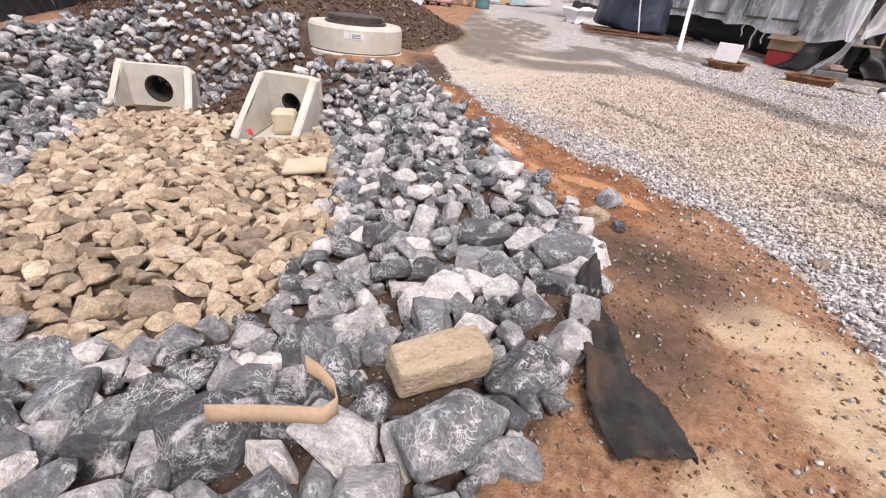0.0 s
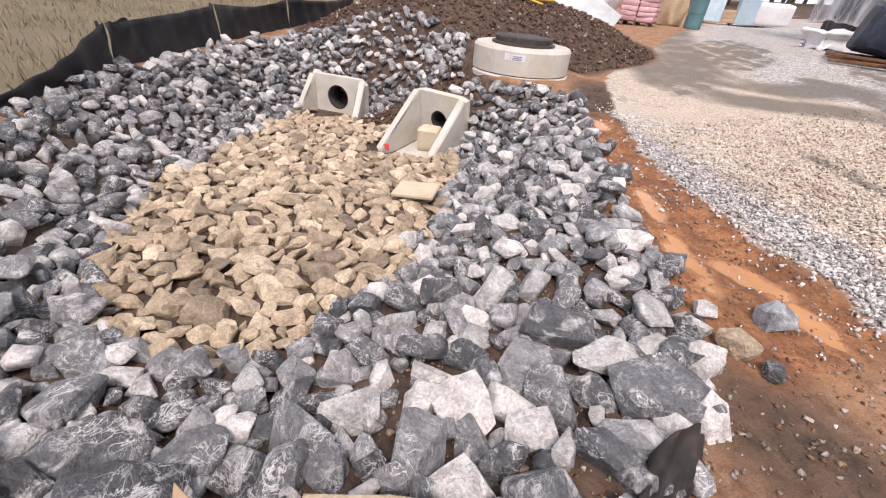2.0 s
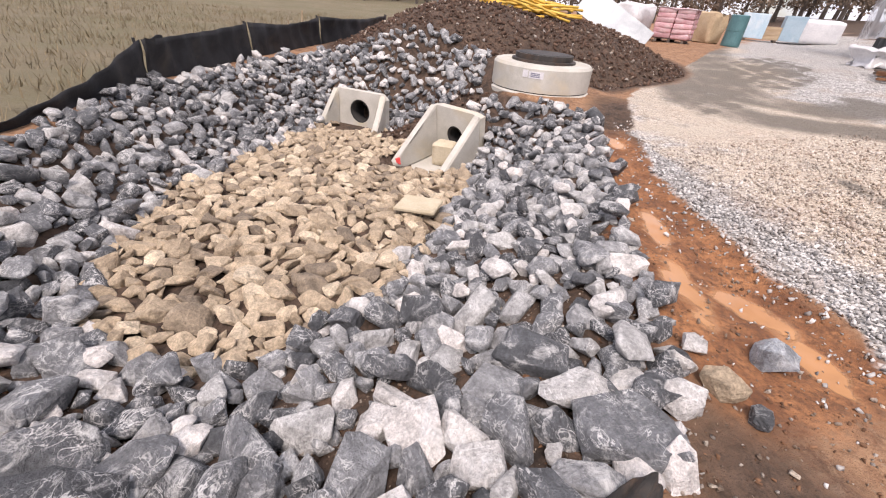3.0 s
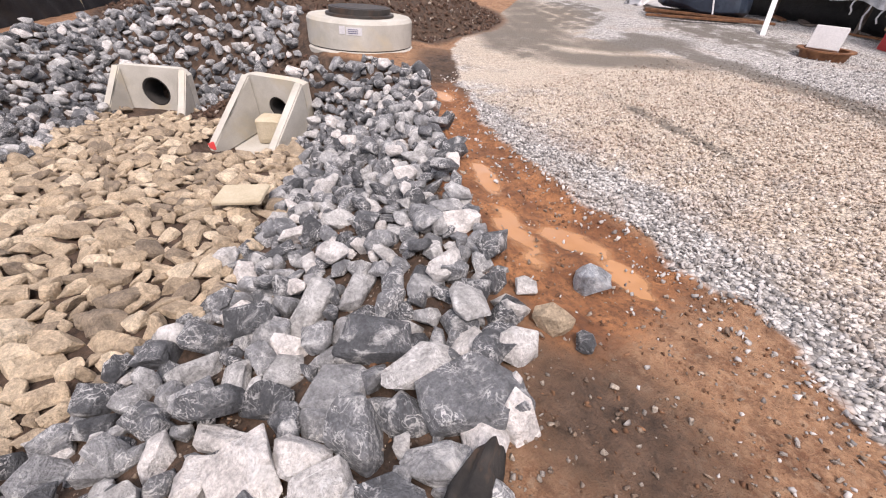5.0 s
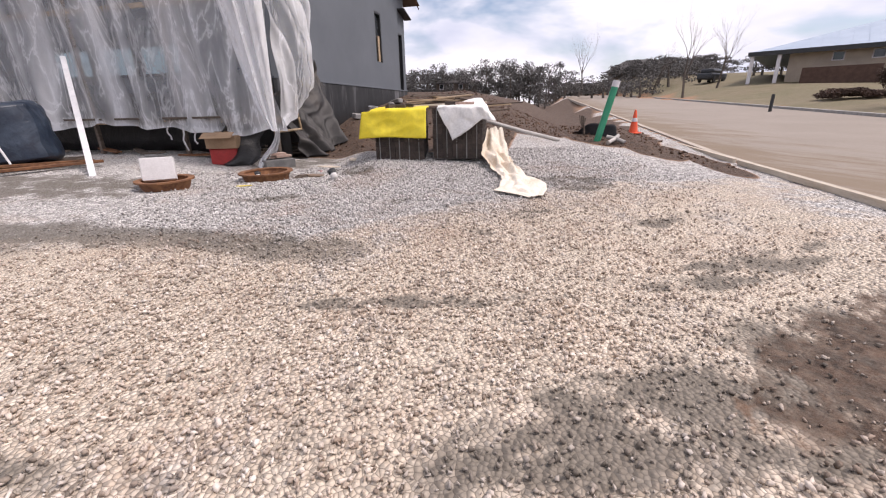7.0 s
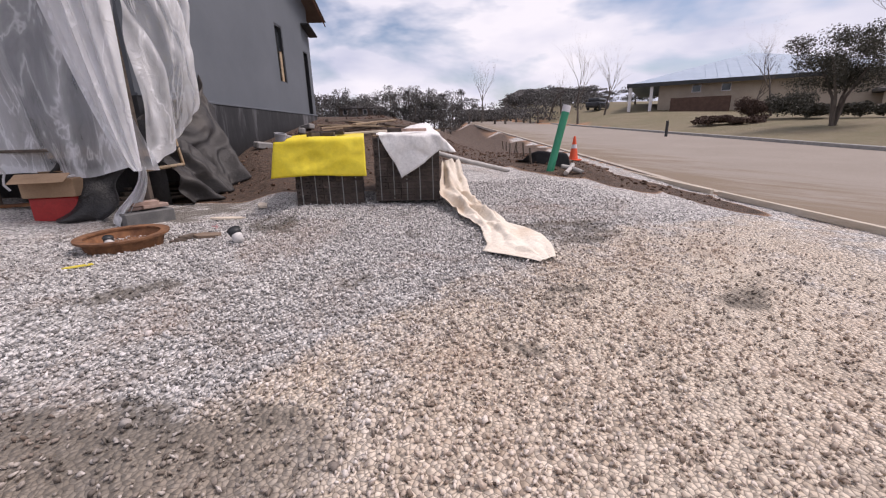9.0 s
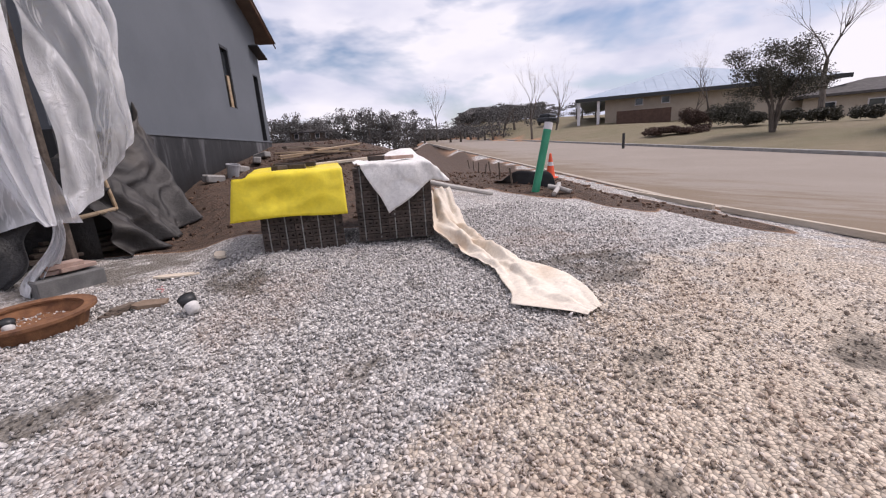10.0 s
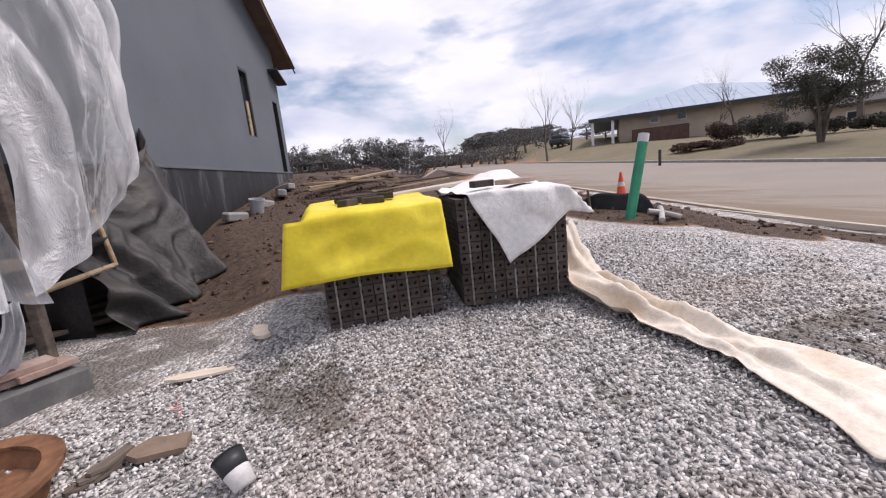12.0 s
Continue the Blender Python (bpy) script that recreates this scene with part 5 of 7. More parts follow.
def build_building():
    t = thing("new_building", MB, "unfinished building with dark grey coated walls", "building", kind="structure")
    top = lambda x: 6.35 + (23.35 - x) * 0.37
    bm = bmesh.new()
    X = [12.6, 19.68, 20.34, 22.42, 23.0, 23.35]
    for a, b in zip(X[:-1], X[1:]):
        if (a, b) == (19.68, 20.34):
            prism(bm, a, b, 2.2, 3.2, 3.2, 0, 0.22)
            prism(bm, a, b, 5.0, top(a), top(b), 0, 0.22)
        elif (a, b) == (22.42, 23.0):
            prism(bm, a, b, 4.62, top(a), top(b), 0, 0.22)
        else:
            prism(bm, a, b, 2.2, top(a), top(b), 0, 0.22)
    prism(bm, 12.6, 12.82, 1.6, top(12.6), top(12.6), 0.22, 14.0)
    bmesh.ops.remove_doubles(bm, verts=bm.verts, dist=0.0005)
    part("wall", bm, M_SIDING, t, "dark grey coated sheathing")
    bm = bmesh.new()
    prism(bm, 23.13, 23.35, 2.2, 6.3, 6.3, 0.22, 9)
    prism(bm, 12.82, 23.13, 2.2, 7.0, 7.0, 8.8, 9)
    part("rear_wall", bm, M_SIDING, t)
    # foundation with tar sheet, raked to the rising soil
    bm = bmesh.new()
    prism(bm, 12.55, 23.3, 0.0, 2.2, 2.2, -0.05, 0.2)
    prism(bm, 12.5, 12.8, 0.0, 1.65, 1.65, 0.2, 14.0)
    part("foundation", bm, surface("tarred_foundation", (0.008, 0.008, 0.009), (0.03, 0.03, 0.033), 2.0, 0.55, 0.4, 20, stain=(0.22, 0.22, 0.23), ax=(2, 2, 0.4), vary=0), t, "black tarred foundation with pale streaks")
    part("flashing", bm_box(10.8, 0.05, 0.05, pose(17.95, -0.05, 2.2), 0.005), M_SIDING, t)
    # roof edge: rake board, soffit and overhang
    bm = bmesh.new()
    prism(bm, 12.0, 24.2, 6.03, top(12.0) + 0.02, top(24.2) + 0.02, -0.55, -0.5)
    for v in bm.verts:
        if v.co.z < 6.1:
            v.co.z = top(v.co.x) - 0.2
    part("rake_board", bm, surface("brown_fascia", (0.16, 0.085, 0.05), (0.22, 0.125, 0.08), 3, 0.7, 0.2, 40, ax=(0.3, 2, 2)), t, "brown wooden rake board")
    bm = bmesh.new()
    prism(bm, 12.0, 24.2, 6.0, top(12.0) + 0.06, top(24.2) + 0.06, -0.56, 9.2)
    for v in bm.verts:
        if v.co.z < 6.1:
            v.co.z = top(v.co.x) - 0.04
    part("roof", bm, surface("roof_underlay", (0.13, 0.09, 0.07), (0.20, 0.15, 0.12), 2, 0.8, 0.2, 30), t, "brown roof deck")
    part("ledge", bm_box(1.1, 0.35, 0.06, pose(23.0, -0.15, 5.42, 0, 14, 0), 0.01), M_TRIM, t)
    # window: frame, dark pane, tan board in the lower half
    w = part("window", bm_box(0.70, 0.10, 0.06, pose(20.01, 0.06, 3.17), 0.005), M_TRIM, t, "tall narrow dark window")
    for x, sx, z0, sz in ((19.71, 0.06, 3.2, 1.8), (20.31, 0.06, 3.2, 1.8), (20.01, 0.6, 4.94, 0.06)):
        part("window_frame", bm_box(sx, 0.10, sz, pose(x, 0.06, z0)), M_TRIM, w)
    part("pane", bm_box(0.56, 0.02, 1.72, pose(20.01, 0.12, 3.22)), M_DARKGLASS, w, "dark glass")
    part("sill_board", bm_box(0.22, 0.03, 0.95, pose(20.2, 0.08, 3.24)), M_WOOD, w, "tan board")
    # door opening lined with a dark frame; a near-black panel stands for the unlit room
    d = part("doorway", bm_box(0.05, 0.22, 2.6, pose(22.45, 0.11, 2.0)), M_TRIM, t, "dark open doorway")
    part("door_jamb", bm_box(0.05, 0.22, 2.6, pose(22.97, 0.11, 2.0)), M_TRIM, d)
    part("door_head", bm_box(0.58, 0.22, 0.05, pose(22.71, 0.11, 4.58)), M_TRIM, d)
    part("door_leaf", bm_box(0.5, 0.05, 2.5, pose(22.71, 0.16, 2.05)), M_INSIDE, d, "near-black panel standing for the unlit room")
    bm = bmesh.new()
    prism(bm, 12.9, 23.1, 0.2, 2.05, 2.05, 0.3, 8.7)
    part("floor_slab", bm, M_INSIDE, t)
    # window strip in the wall behind the plastic
    for k in range(3):
        f = part("porch_window", bm_box(0.06, 1.25, 0.75, pose(12.57, 3.1 + 1.45 * k, 2.35), 0.005), M_TRIM, t, "white-framed window behind plastic")
        part("pane", bm_box(0.03, 1.12, 0.62, pose(12.535, 3.1 + 1.45 * k, 2.415)), M_SKYGLASS, f, "window glass with the sky's reflection in its pale blue colour")


def glass(name, tint, rough=0.06):
    m, nt, b = base_mat(name)
    put(nt, mixc(nt, fnoise(nt, coords(nt), 2.0), tint, tuple(min(1, c * 1.25) for c in tint)), b.inputs["Base Color"])
    b.inputs["Roughness"].default_value = rough
    b.inputs["Specular IOR Level"].default_value = 0.8
    return m


M_DARKGLASS = glass("dark_glass", (0.03, 0.035, 0.04))
# pale blue base colour stands in for reflected sky on the porch panes
M_SKYGLASS = glass("sky_tinted_pane", (0.45, 0.62, 0.68), 0.15)
build_building()


def plastic_mat():
    """Milky polythene: partly see-through, white where it gathers into folds, glossy."""
    m, nt, b = base_mat("milky_polythene")
    c = coords(nt, False)
    out = nt.nodes["Material Output"]
    b.inputs["Base Color"].default_value = (0.86, 0.87, 0.89, 1)
    b.inputs["Roughness"].default_value = 0.22
    wrinkle = fnoise(nt, stretch(nt, c, 1, 1, 0.55), 5.0, 7, 0.66, 0.8)
    put(nt, bump(nt, calc(nt, "ABSOLUTE", calc(nt, "SUBTRACT", wrinkle, 0.5)), 1.0, 0.10), b.inputs["Normal"])
    tl = nt.nodes.new("ShaderNodeBsdfTranslucent")
    tl.inputs[0].default_value = (0.86, 0.87, 0.9, 1)
    mx = nt.nodes.new("ShaderNodeMixShader")
    mx.inputs[0].default_value = 0.2
    nt.links.new(b.outputs[0], mx.inputs[1])
    nt.links.new(tl.outputs[0], mx.inputs[2])
    tr = nt.nodes.new("ShaderNodeBsdfTransparent")
    tr.inputs[0].default_value = (0.94, 0.95, 0.96, 1)
    m2 = nt.nodes.new("ShaderNodeMixShader")
    at = nt.nodes.new("ShaderNodeAttribute")
    at.attribute_name = "gather"
    sep = nt.nodes.new("ShaderNodeSeparateColor")
    put(nt, at.outputs["Color"], sep.inputs[0])
    ridge = calc(nt, "ABSOLUTE", calc(nt, "SUBTRACT", fnoise(nt, stretch(nt, c, 1.6, 1.6, 0.5), 1.7, 4, 0.55, 0.6), 0.5))
    thin = calc(nt, "ADD", ramp(nt, ridge, (0.0, 0.42), (0.03, 0.10), (0.12, 0.0)), ramp(nt, fnoise(nt, c, 0.6, 4, 0.6), (0.4, 0.10), (0.62, 0.22)))
    put(nt, calc(nt, "ADD", thin, calc(nt, "MULTIPLY", sep.outputs[0], 0.88), True), m2.inputs[0])
    nt.links.new(tr.outputs[0], m2.inputs[1])
    nt.links.new(mx.outputs[0], m2.inputs[2])
    nt.links.new(m2.outputs[0], out.inputs[0])
    return m


M_POLY = plastic_mat()


def uvz(u, v, z):
    return (*uv(u, v), z)


def fold_line(phase, sharp=4):
    return (0.5 + 0.5 * math.sin(phase)) ** sharp


def build_plastic():
    t = thing("plastic_sheeting", pose(0, 0, 0), "large milky plastic sheeting hung over the porch scaffold", "plastic sheeting")
    U0, U1, V = -7.12, -21.0, 11.03

    def film(name, nu, nv, place, gather, label=""):
        ob = part(name, bm_sheet(nu, nv, place, 0), M_POLY, t, label, True)
        g = np.array([gather(i / nu, j / nv) for i in range(nu + 1) for j in range(nv + 1)])
        set_attr(ob.data, "gather", (g, g, g))

    def pinned(u):
        return math.exp(-((u - U0) / 0.7) ** 2)

    def front(a, b):
        u = U0 + (U1 - U0) * a
        low = 1.08 + 0.10 * math.sin(u * 0.9) + 0.10 * noise.noise(Vector((u * 1.5, 0, 0)))
        z = low + (7.6 - low) * b
        g = 0.22 * noise.noise(Vector((u * 1.1 + 0.25 * z, z * 0.22, 1.0))) + 0.07 * noise.noise(Vector((u * 4.5, z * 0.4, 5.0)))
        g += 0.10 * abs(math.sin(u * 2.3 + 0.5 * math.sin(z))) * (1 - b)
        pin = pinned(u)
        return uvz(u + pin * 0.2 * (1 - b) ** 2 * math.sin(z * 2), V - 0.46 * pin + g * (1 - 0.65 * pin), z)

    def front_gather(a, b):
        u = U0 + (U1 - U0) * a
        w = 1.6 * noise.noise(Vector((u * 0.7, b * 2.0, 3)))
        return 0.10 + 0.5 * fold_line(u * 3.1 + 0.8 * b + w, 6) + 0.3 * fold_line(u * 7.3 - 1.5 * b + 2 * w, 8) + 0.45 * math.exp(-(b / 0.012) ** 2)

    film("front_sheet", 190, 48, front, front_gather)

    def side_phase(a, b):
        # folds run from the upper outer corner to the gathered lower edge
        return 13 * a + 10 * b + 1.6 * noise.noise(Vector((a * 3, b * 3, 6)))

    def side(a, b):
        # from the knot back to the wall, bellied out; the lower edge sweeps upward
        low = 1.10 + 0.75 * a + 0.9 * a ** 2
        z = low + (7.6 - low) * b
        belly = 0.34 * math.sin(math.pi * min(1.0, a * 0.9 + 0.08)) * math.exp(-((z - 2.3) / 1.5) ** 2)
        u = U0 - 1.05 * a ** 1.6 + belly + 0.09 * math.sin(side_phase(a, b)) * (0.3 + a) + 0.04 * math.sin(2.3 * side_phase(a, b) + 1) + 0.05 * noise.noise(Vector((a * 9, b * 12, 2)))
        v = V - 0.46 + 3.3 * a * (0.72 + 0.28 * min(1.0, b * 2.2 + a * 0.5)) + 0.10 * noise.noise(Vector((a * 6, b * 5, 8)))
        return uvz(u, v, z)

    def side_gather(a, b):
        ph = side_phase(a, b)
        return 0.75 * fold_line(ph, 5) + 0.45 * fold_line(2.3 * ph + 1, 7) + 0.6 * math.exp(-(b / 0.02) ** 2) + 0.5 * math.exp(-((1 - a) / 0.05) ** 2)

    film("side_sheet", 110, 110, side, side_gather)

    def over(a, b):
        # second layer gathered to the knot
        w = 0.08 + 1.45 * b ** 0.62
        u = U0 + 0.02 - w * (1 - a) + 0.12 * math.sin(14 * a + 3 * b) * b
        return uvz(u, V - 0.60 - 0.20 * math.sin(math.pi * a) * (0.3 + b) + 0.09 * math.sin(20 * a) * (0.2 + b) + 0.05 * math.sin(43 * a + 6 * b) * (0.2 + b), 1.05 + 6.0 * b - 0.3 * math.sin(math.pi * a) * (1 - b) * b)

    film("gathered_sheet", 80, 50, over, lambda a, b: 0.66 + 0.3 * fold_line(20 * a + b, 2))
    k = uvz(U0, V - 0.56, 1.10)
    tip = Vector((-1.36, 12.86, hz(-1.36, 12.86) + 0.04))

    def tail_sheet(a, b):
        p = Vector(k).lerp(tip, b)
        w = 0.09 + 0.26 * math.sin(2.5 * b) * b
        q = (a - 0.5) * w
        fold = 0.045 * math.sin(15 * a + 5 * b) + 0.02 * math.sin(31 * a - 7 * b)
        return (p.x + q * 0.9 + 0.3 * fold + 0.05 * math.sin(5 * b), p.y + q * 0.35 - fold, p.z - 0.05 * math.sin(6 * a) * b)

    film("tail", 34, 22, tail_sheet, lambda a, b: 0.8 + 0.2 * fold_line(15 * a + 5 * b, 2), "twisted white plastic tail")
    for q, (u, z, L) in enumerate(((-9.6, 1.1, 0.35), (-9.9, 1.1, 0.5), (-10.3, 1.15, 0.3))):
        p = uvz(u, V - 0.05, z)
        part("loose_shred", bm_tube([(p[0] + 0.03 * math.sin(i * 1.7 + q), p[1] + 0.02 * i, p[2] - L * i / 4) for i in range(5)], 0.018, 5), M_WHITE, t)


build_plastic()


def build_porch():
    """Scaffold poles and planks behind the plastic, with added deck boards shading the void under it."""
    t = thing("porch_scaffold", pose(0, 0, 0), "timber scaffold poles and rails holding the plastic", "scaffold")
    for u in (-7.75, -10.2, -12.8, -15.6, -18.6):
        x, y = uv(u, 11.35)
        part("pole", bm_box(0.09, 0.09, 7.3, pose(x, y, hz(x, y) - 0.05, 0, 0, 60), 0.006), M_OLDWOOD, t)
    for z in (1.2, 3.6, 5.8):
        part("rail", bm_box(13.6, 0.05, 0.10, pose(*uv(-14.2, 11.28), z, 0, 0, -29.5), 0.004), M_WOOD, t)
    # unseen boards added to keep skylight out of the space below
    for k in range(6):
        part("deck_board", bm_box(12.6, 0.24, 0.045, pose(*uv(-14.4, 11.24 + 0.25 * k), 1.30, 0, 0, -29.5), 0.004), M_OLDWOOD, t)
    a, b = uvz(-7.6, 11.1, 1.0), uvz(-7.95, 12.7, 0.98)
    part("side_rail", bm_tube([a, b], 0.03, 8), M_WOOD, t, "pale wooden rail")
    part("side_post", bm_tube([b, (b[0] - 0.08, b[1] - 0.05, b[2] + 0.65)], 0.028, 8), M_WOOD, t)


build_porch()
pole = part("leaning_pole", bm_box(0.10, 0.06, 4.55, None, 0.005), M_WHITE)
p0, p1 = Vector((-4.08, 12.05, 0.36)), Vector((-5.55, 15.55, 2.6))
pole.matrix_basis = Matrix.Translation(p0) @ (p1 - p0).to_track_quat("Z", "Y").to_matrix().to_4x4()
tagged(pole, "white painted pole leaning against the plastic sheeting", "pole")


def drape(name, fn, nu, nv, mat, label, category, thick=0.006):
    return tagged(part(name, bm_sheet(nu, nv, fn, thick), mat, None, smooth=True), label, category)


def crease(p, q, seed):
    """Sharp cloth creases: ridges of folded noise."""
    n = noise.noise(Vector((p, q, seed)))
    return 1 - 2 * min(1.0, abs(n) * 2.2)


def black_side(a, b):
    # hung from the wall corner beside the plastic, spilling to the soil
    v = 12.0 + (2.9 * b + 2.0 * (1 - b)) * a + 0.08 * math.sin(7 * a + 2 * b)
    top = 1.75 + 0.85 * a + 0.30 * math.exp(-((a - 0.88) / 0.05) ** 2) - 0.5 * max(0, a - 0.9) / 0.1
    ph = 11 * a + 4.5 * (1 - b) * (a - 0.9) * 2 + 1.2 * noise.noise(Vector((a * 3, b * 2, 1)))
    u = -8.38 + 1.0 * (1 - b) ** 1.3 + (0.13 * math.sin(ph) + 0.05 * math.sin(2.4 * ph + 1)) * (1.1 - 0.7 * b) + 0.05 * crease(a * 6, b * 4, 3.0) + 0.06 * noise.noise(Vector((a * 8, b * 5, 4)))
    x, y = uv(u, v)
    g = hz(x, y) + 0.03
    return (x, y, g + (top - g) * b)


M_TARP = surface("dark_grey_brown_tarp", (0.016, 0.0145, 0.014), (0.036, 0.032, 0.031), 1.8, 0.62, 0.5, 9, vary=0, depth=0.03, stain=(0.065, 0.054, 0.046))
drape("black_tarp", black_side, 90, 50, M_TARP, "black plastic sheet draped over the foundation wall", "tarp")


def black_front(a, b):
    u = -8.0 - 0.95 * a
    x, y = uv(u + 0.1 * math.sin(8 * b), 11.0 + 0.25 * b + 0.12 * math.sin(9 * a + 2 * b) - 0.35 * (1 - b) ** 2)
    return (x, y, hz(x, y) + 0.02 + 0.85 * b)


drape("black_sheet", black_front, 24, 16, M_BLACKSHEET, "black plastic sheet hanging beside the red crate", "tarp")


# Added black sheet: the darkness under the porch is put into its colour.
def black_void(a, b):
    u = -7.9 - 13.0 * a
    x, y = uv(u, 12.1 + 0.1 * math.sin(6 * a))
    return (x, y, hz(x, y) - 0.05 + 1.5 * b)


drape("dark_liner", black_void, 40, 4, M_BLACKSHEET, "black sheet added to stand for the shade under the porch", "tarp")


def box_thing(name, x, y, sx, sy, sz, turn, mat, label, category, lift=0.0, bevel=0.01, tilt=(0, 0), z=None):
    ob = part(name, bm_box(sx, sy, sz, None, bevel, 1), mat)
    ob.matrix_basis = pose(x, y, (hz(x, y) if z is None else z) + lift, tilt[0], tilt[1], turn)
    return tagged(ob, label, category)


# crate with a carton on top
M_RED = surface("red_plastic_crate", (0.34, 0.02, 0.02), (0.48, 0.04, 0.035), 4, 0.5, 0.2, 30, stain=(0.10, 0.02, 0.02))
M_CARD = surface("carton_board", (0.33, 0.215, 0.13), (0.44, 0.30, 0.19), 3, 0.85, 0.1, 40)
cx, cy = uv(-8.75, 10.95)
box_thing("red_crate", cx, cy, 0.62, 0.45, 0.36, -20, M_RED, "red plastic crate in the shade under the sheeting", "crate", 0, 0.02)
t = thing("carton", pose(cx - 0.02, cy - 0.05, hz(cx, cy) + 0.362, 0, 0, -16), "open brown cardboard carton on a red crate", "carton")
part("carton_body", bm_box(0.66, 0.45, 0.26, None, 0.006), M_CARD, t)
for s_ in (-1, 1):
    part("flap", bm_box(0.66, 0.24, 0.006, pose(0, s_ * 0.33, 0.28, -s_ * 28, 0, 0)), M_CARD, t)
part("white_insert", bm_box(0.3, 0.16, 0.03, pose(0.1, -0.02, 0.262), 0.004), M_PAPER, t, "white foam insert")


# ---- rusty ring frames ----
def build_ring(x, y, r, turn, label):
    t = thing("iron_ring", pose(x, y, hz(x, y) - 0.01, 1, -1, turn), label, "iron ring", "rusty manhole frames")
    part("flange", bm_lathe([(r, 0.155), (r, 0.18), (r - 0.095, 0.175), (r - 0.095, 0.155)], 48, True), M_RUST, t)
    part("collar", bm_lathe([(r - 0.10, 0.0), (r - 0.05, 0.155), (r - 0.08, 0.155), (r - 0.13, 0.0)], 48, True), M_RUST, t)
    part("seat", bm_lathe([(r - 0.11, 0.03), (r - 0.11, 0.05), (0.02, 0.045), (0.02, 0.03)], 48, True), M_RUST, t, "rusty web with silt")
    return t


build_ring(-1.26, 11.72, 0.47, 0, "large rusty cast-iron manhole frame lying on gravel")
build_ring(-2.70, 11.10, 0.42, 30, "smaller rusty iron frame carrying a white foam block")
box_thing("foam_block", -2.78, 11.15, 0.46, 0.16, 0.36, 10, surface("white_foam", (0.72, 0.70, 0.70), (0.82, 0.80, 0.80), 4, 0.8, 0.2, 60), "white foam block standing on a rusty iron frame", "foam block", 0.13, 0.01, (-14, 0))
cupm = surface("white_paper_cup", (0.70, 0.68, 0.66), (0.80, 0.78, 0.76), 8, 0.6, 0.1, 60)


def build_cup(x, y, z, s, turn, label):
    t = thing("paper_cup", pose(x, y, z, -48, 0, turn), label, "cup")
    part("cup_body", bm_lathe([(0.055 * s, -0.09 * s), (0.075 * s, 0.09 * s), (0.070 * s, 0.09 * s), (0.05 * s, -0.085 * s)], 24), cupm, t, smooth=True)
    part("rim", bm_lathe([(0.074 * s, 0.085 * s), (0.081 * s, 0.09 * s), (0.074 * s, 0.098 * s), (0.069 * s, 0.09 * s)], 24, True), M_TRIM, t, "dark rim")
    part("band", bm_lathe([(0.0665 * s, 0.0 * s), (0.0765 * s, 0.086 * s)], 24), M_TRIM, t, "dark printed band", smooth=True)


build_cup(-0.09, 10.96, hz(-0.09, 10.96) + 0.085, 0.95, 20, "white paper cup with a dark rim lying on gravel")
build_cup(-1.40, 11.66, hz(-1.40, 11.66) + 0.10, 0.7, 10, "white paper cup lying in a rusty iron frame")


def shard(name, x, y, L, W, th, turn, mat, label, category, seed, lift=0.02, tilt=(2, 3)):
    """A thin broken board or tile with an uneven outline."""
    rng = random.Random(seed)
    bm = bmesh.new()
    n = 9
    ring = []
    for k in range(n):
        a = 2 * math.pi * k / n
        q = 1 / max(abs(math.cos(a)), abs(math.sin(a)))
        ring.append((L / 2 * math.cos(a) * q * rng.uniform(0.84, 1.0), W / 2 * math.sin(a) * q * rng.uniform(0.8, 1.0)))
    lo = [bm.verts.new((px, py, 0)) for px, py in ring]
    hi = [bm.verts.new((px * 0.98, py * 0.98, th)) for px, py in ring]
    bm.faces.new(lo[::-1])
    bm.faces.new(hi)
    for k in range(n):
        bm.faces.new((lo[k], lo[(k + 1) % n], hi[(k + 1) % n], hi[k]))
    ob = part(name, bm, mat)
    ob.matrix_basis = pose(x, y, hz(x, y) + lift, *tilt, turn)
    return tagged(ob, label, category)


M_PALEWOOD = surface("pale_split_wood", (0.58, 0.48, 0.37), (0.74, 0.65, 0.54), 6, 0.8, 0.3, 50, ax=(0.3, 2, 2))
shard("wood_offcut", 0.40, 12.83, 0.15, 0.36, 0.03, -6, M_PALEWOOD, "pale wood offcut lying on the gravel", "wood offcut", 1)
shard("wood_offcut", -0.13, 12.47, 0.50, 0.12, 0.02, -14, M_PALEWOOD, "long pale wood splinter lying on the gravel", "wood offcut", 2)
M_TILE = surface("brown_tile", (0.17, 0.12, 0.085), (0.27, 0.195, 0.14), 7, 0.9, 0.3, 60)
shard("brick_tile", -0.40, 11.66, 0.32, 0.20, 0.035, -16, M_TILE, "broken brown tile lying on the gravel", "tile", 3)
for k in range(3):
    shard("shingle_scrap", -0.70 + 0.04 * k, 11.62 + 0.03 * k, 0.28, 0.08, 0.018, 30 + 8 * k, M_OLDWOOD, "dark weathered wooden scrap beside the iron frame", "wood scrap", 6 + k, 0.015 + 0.02 * k)
shard("yellow_scrap", -1.5, 10.75, 0.26, 0.06, 0.01, 20, surface("yellow_scrap_paint", (0.65, 0.52, 0.05), (0.75, 0.62, 0.1), 5, 0.7, 0.1, 40), "yellow plastic scrap under the iron frame", "scrap", 9)
tape = part("pink_string", bm_tube([(-0.30 + 0.04 * math.sin(i * 2.2), 11.92 + 0.05 * i, hz(-0.3, 12.0) + 0.03 + 0.02 * math.sin(i)) for i in range(7)], 0.006, 5), surface("pink_string_fibre", (0.55, 0.26, 0.26), (0.65, 0.36, 0.34), 9, 0.8, 0.1, 50))
tagged(tape, "frayed pink string on the gravel", "string")
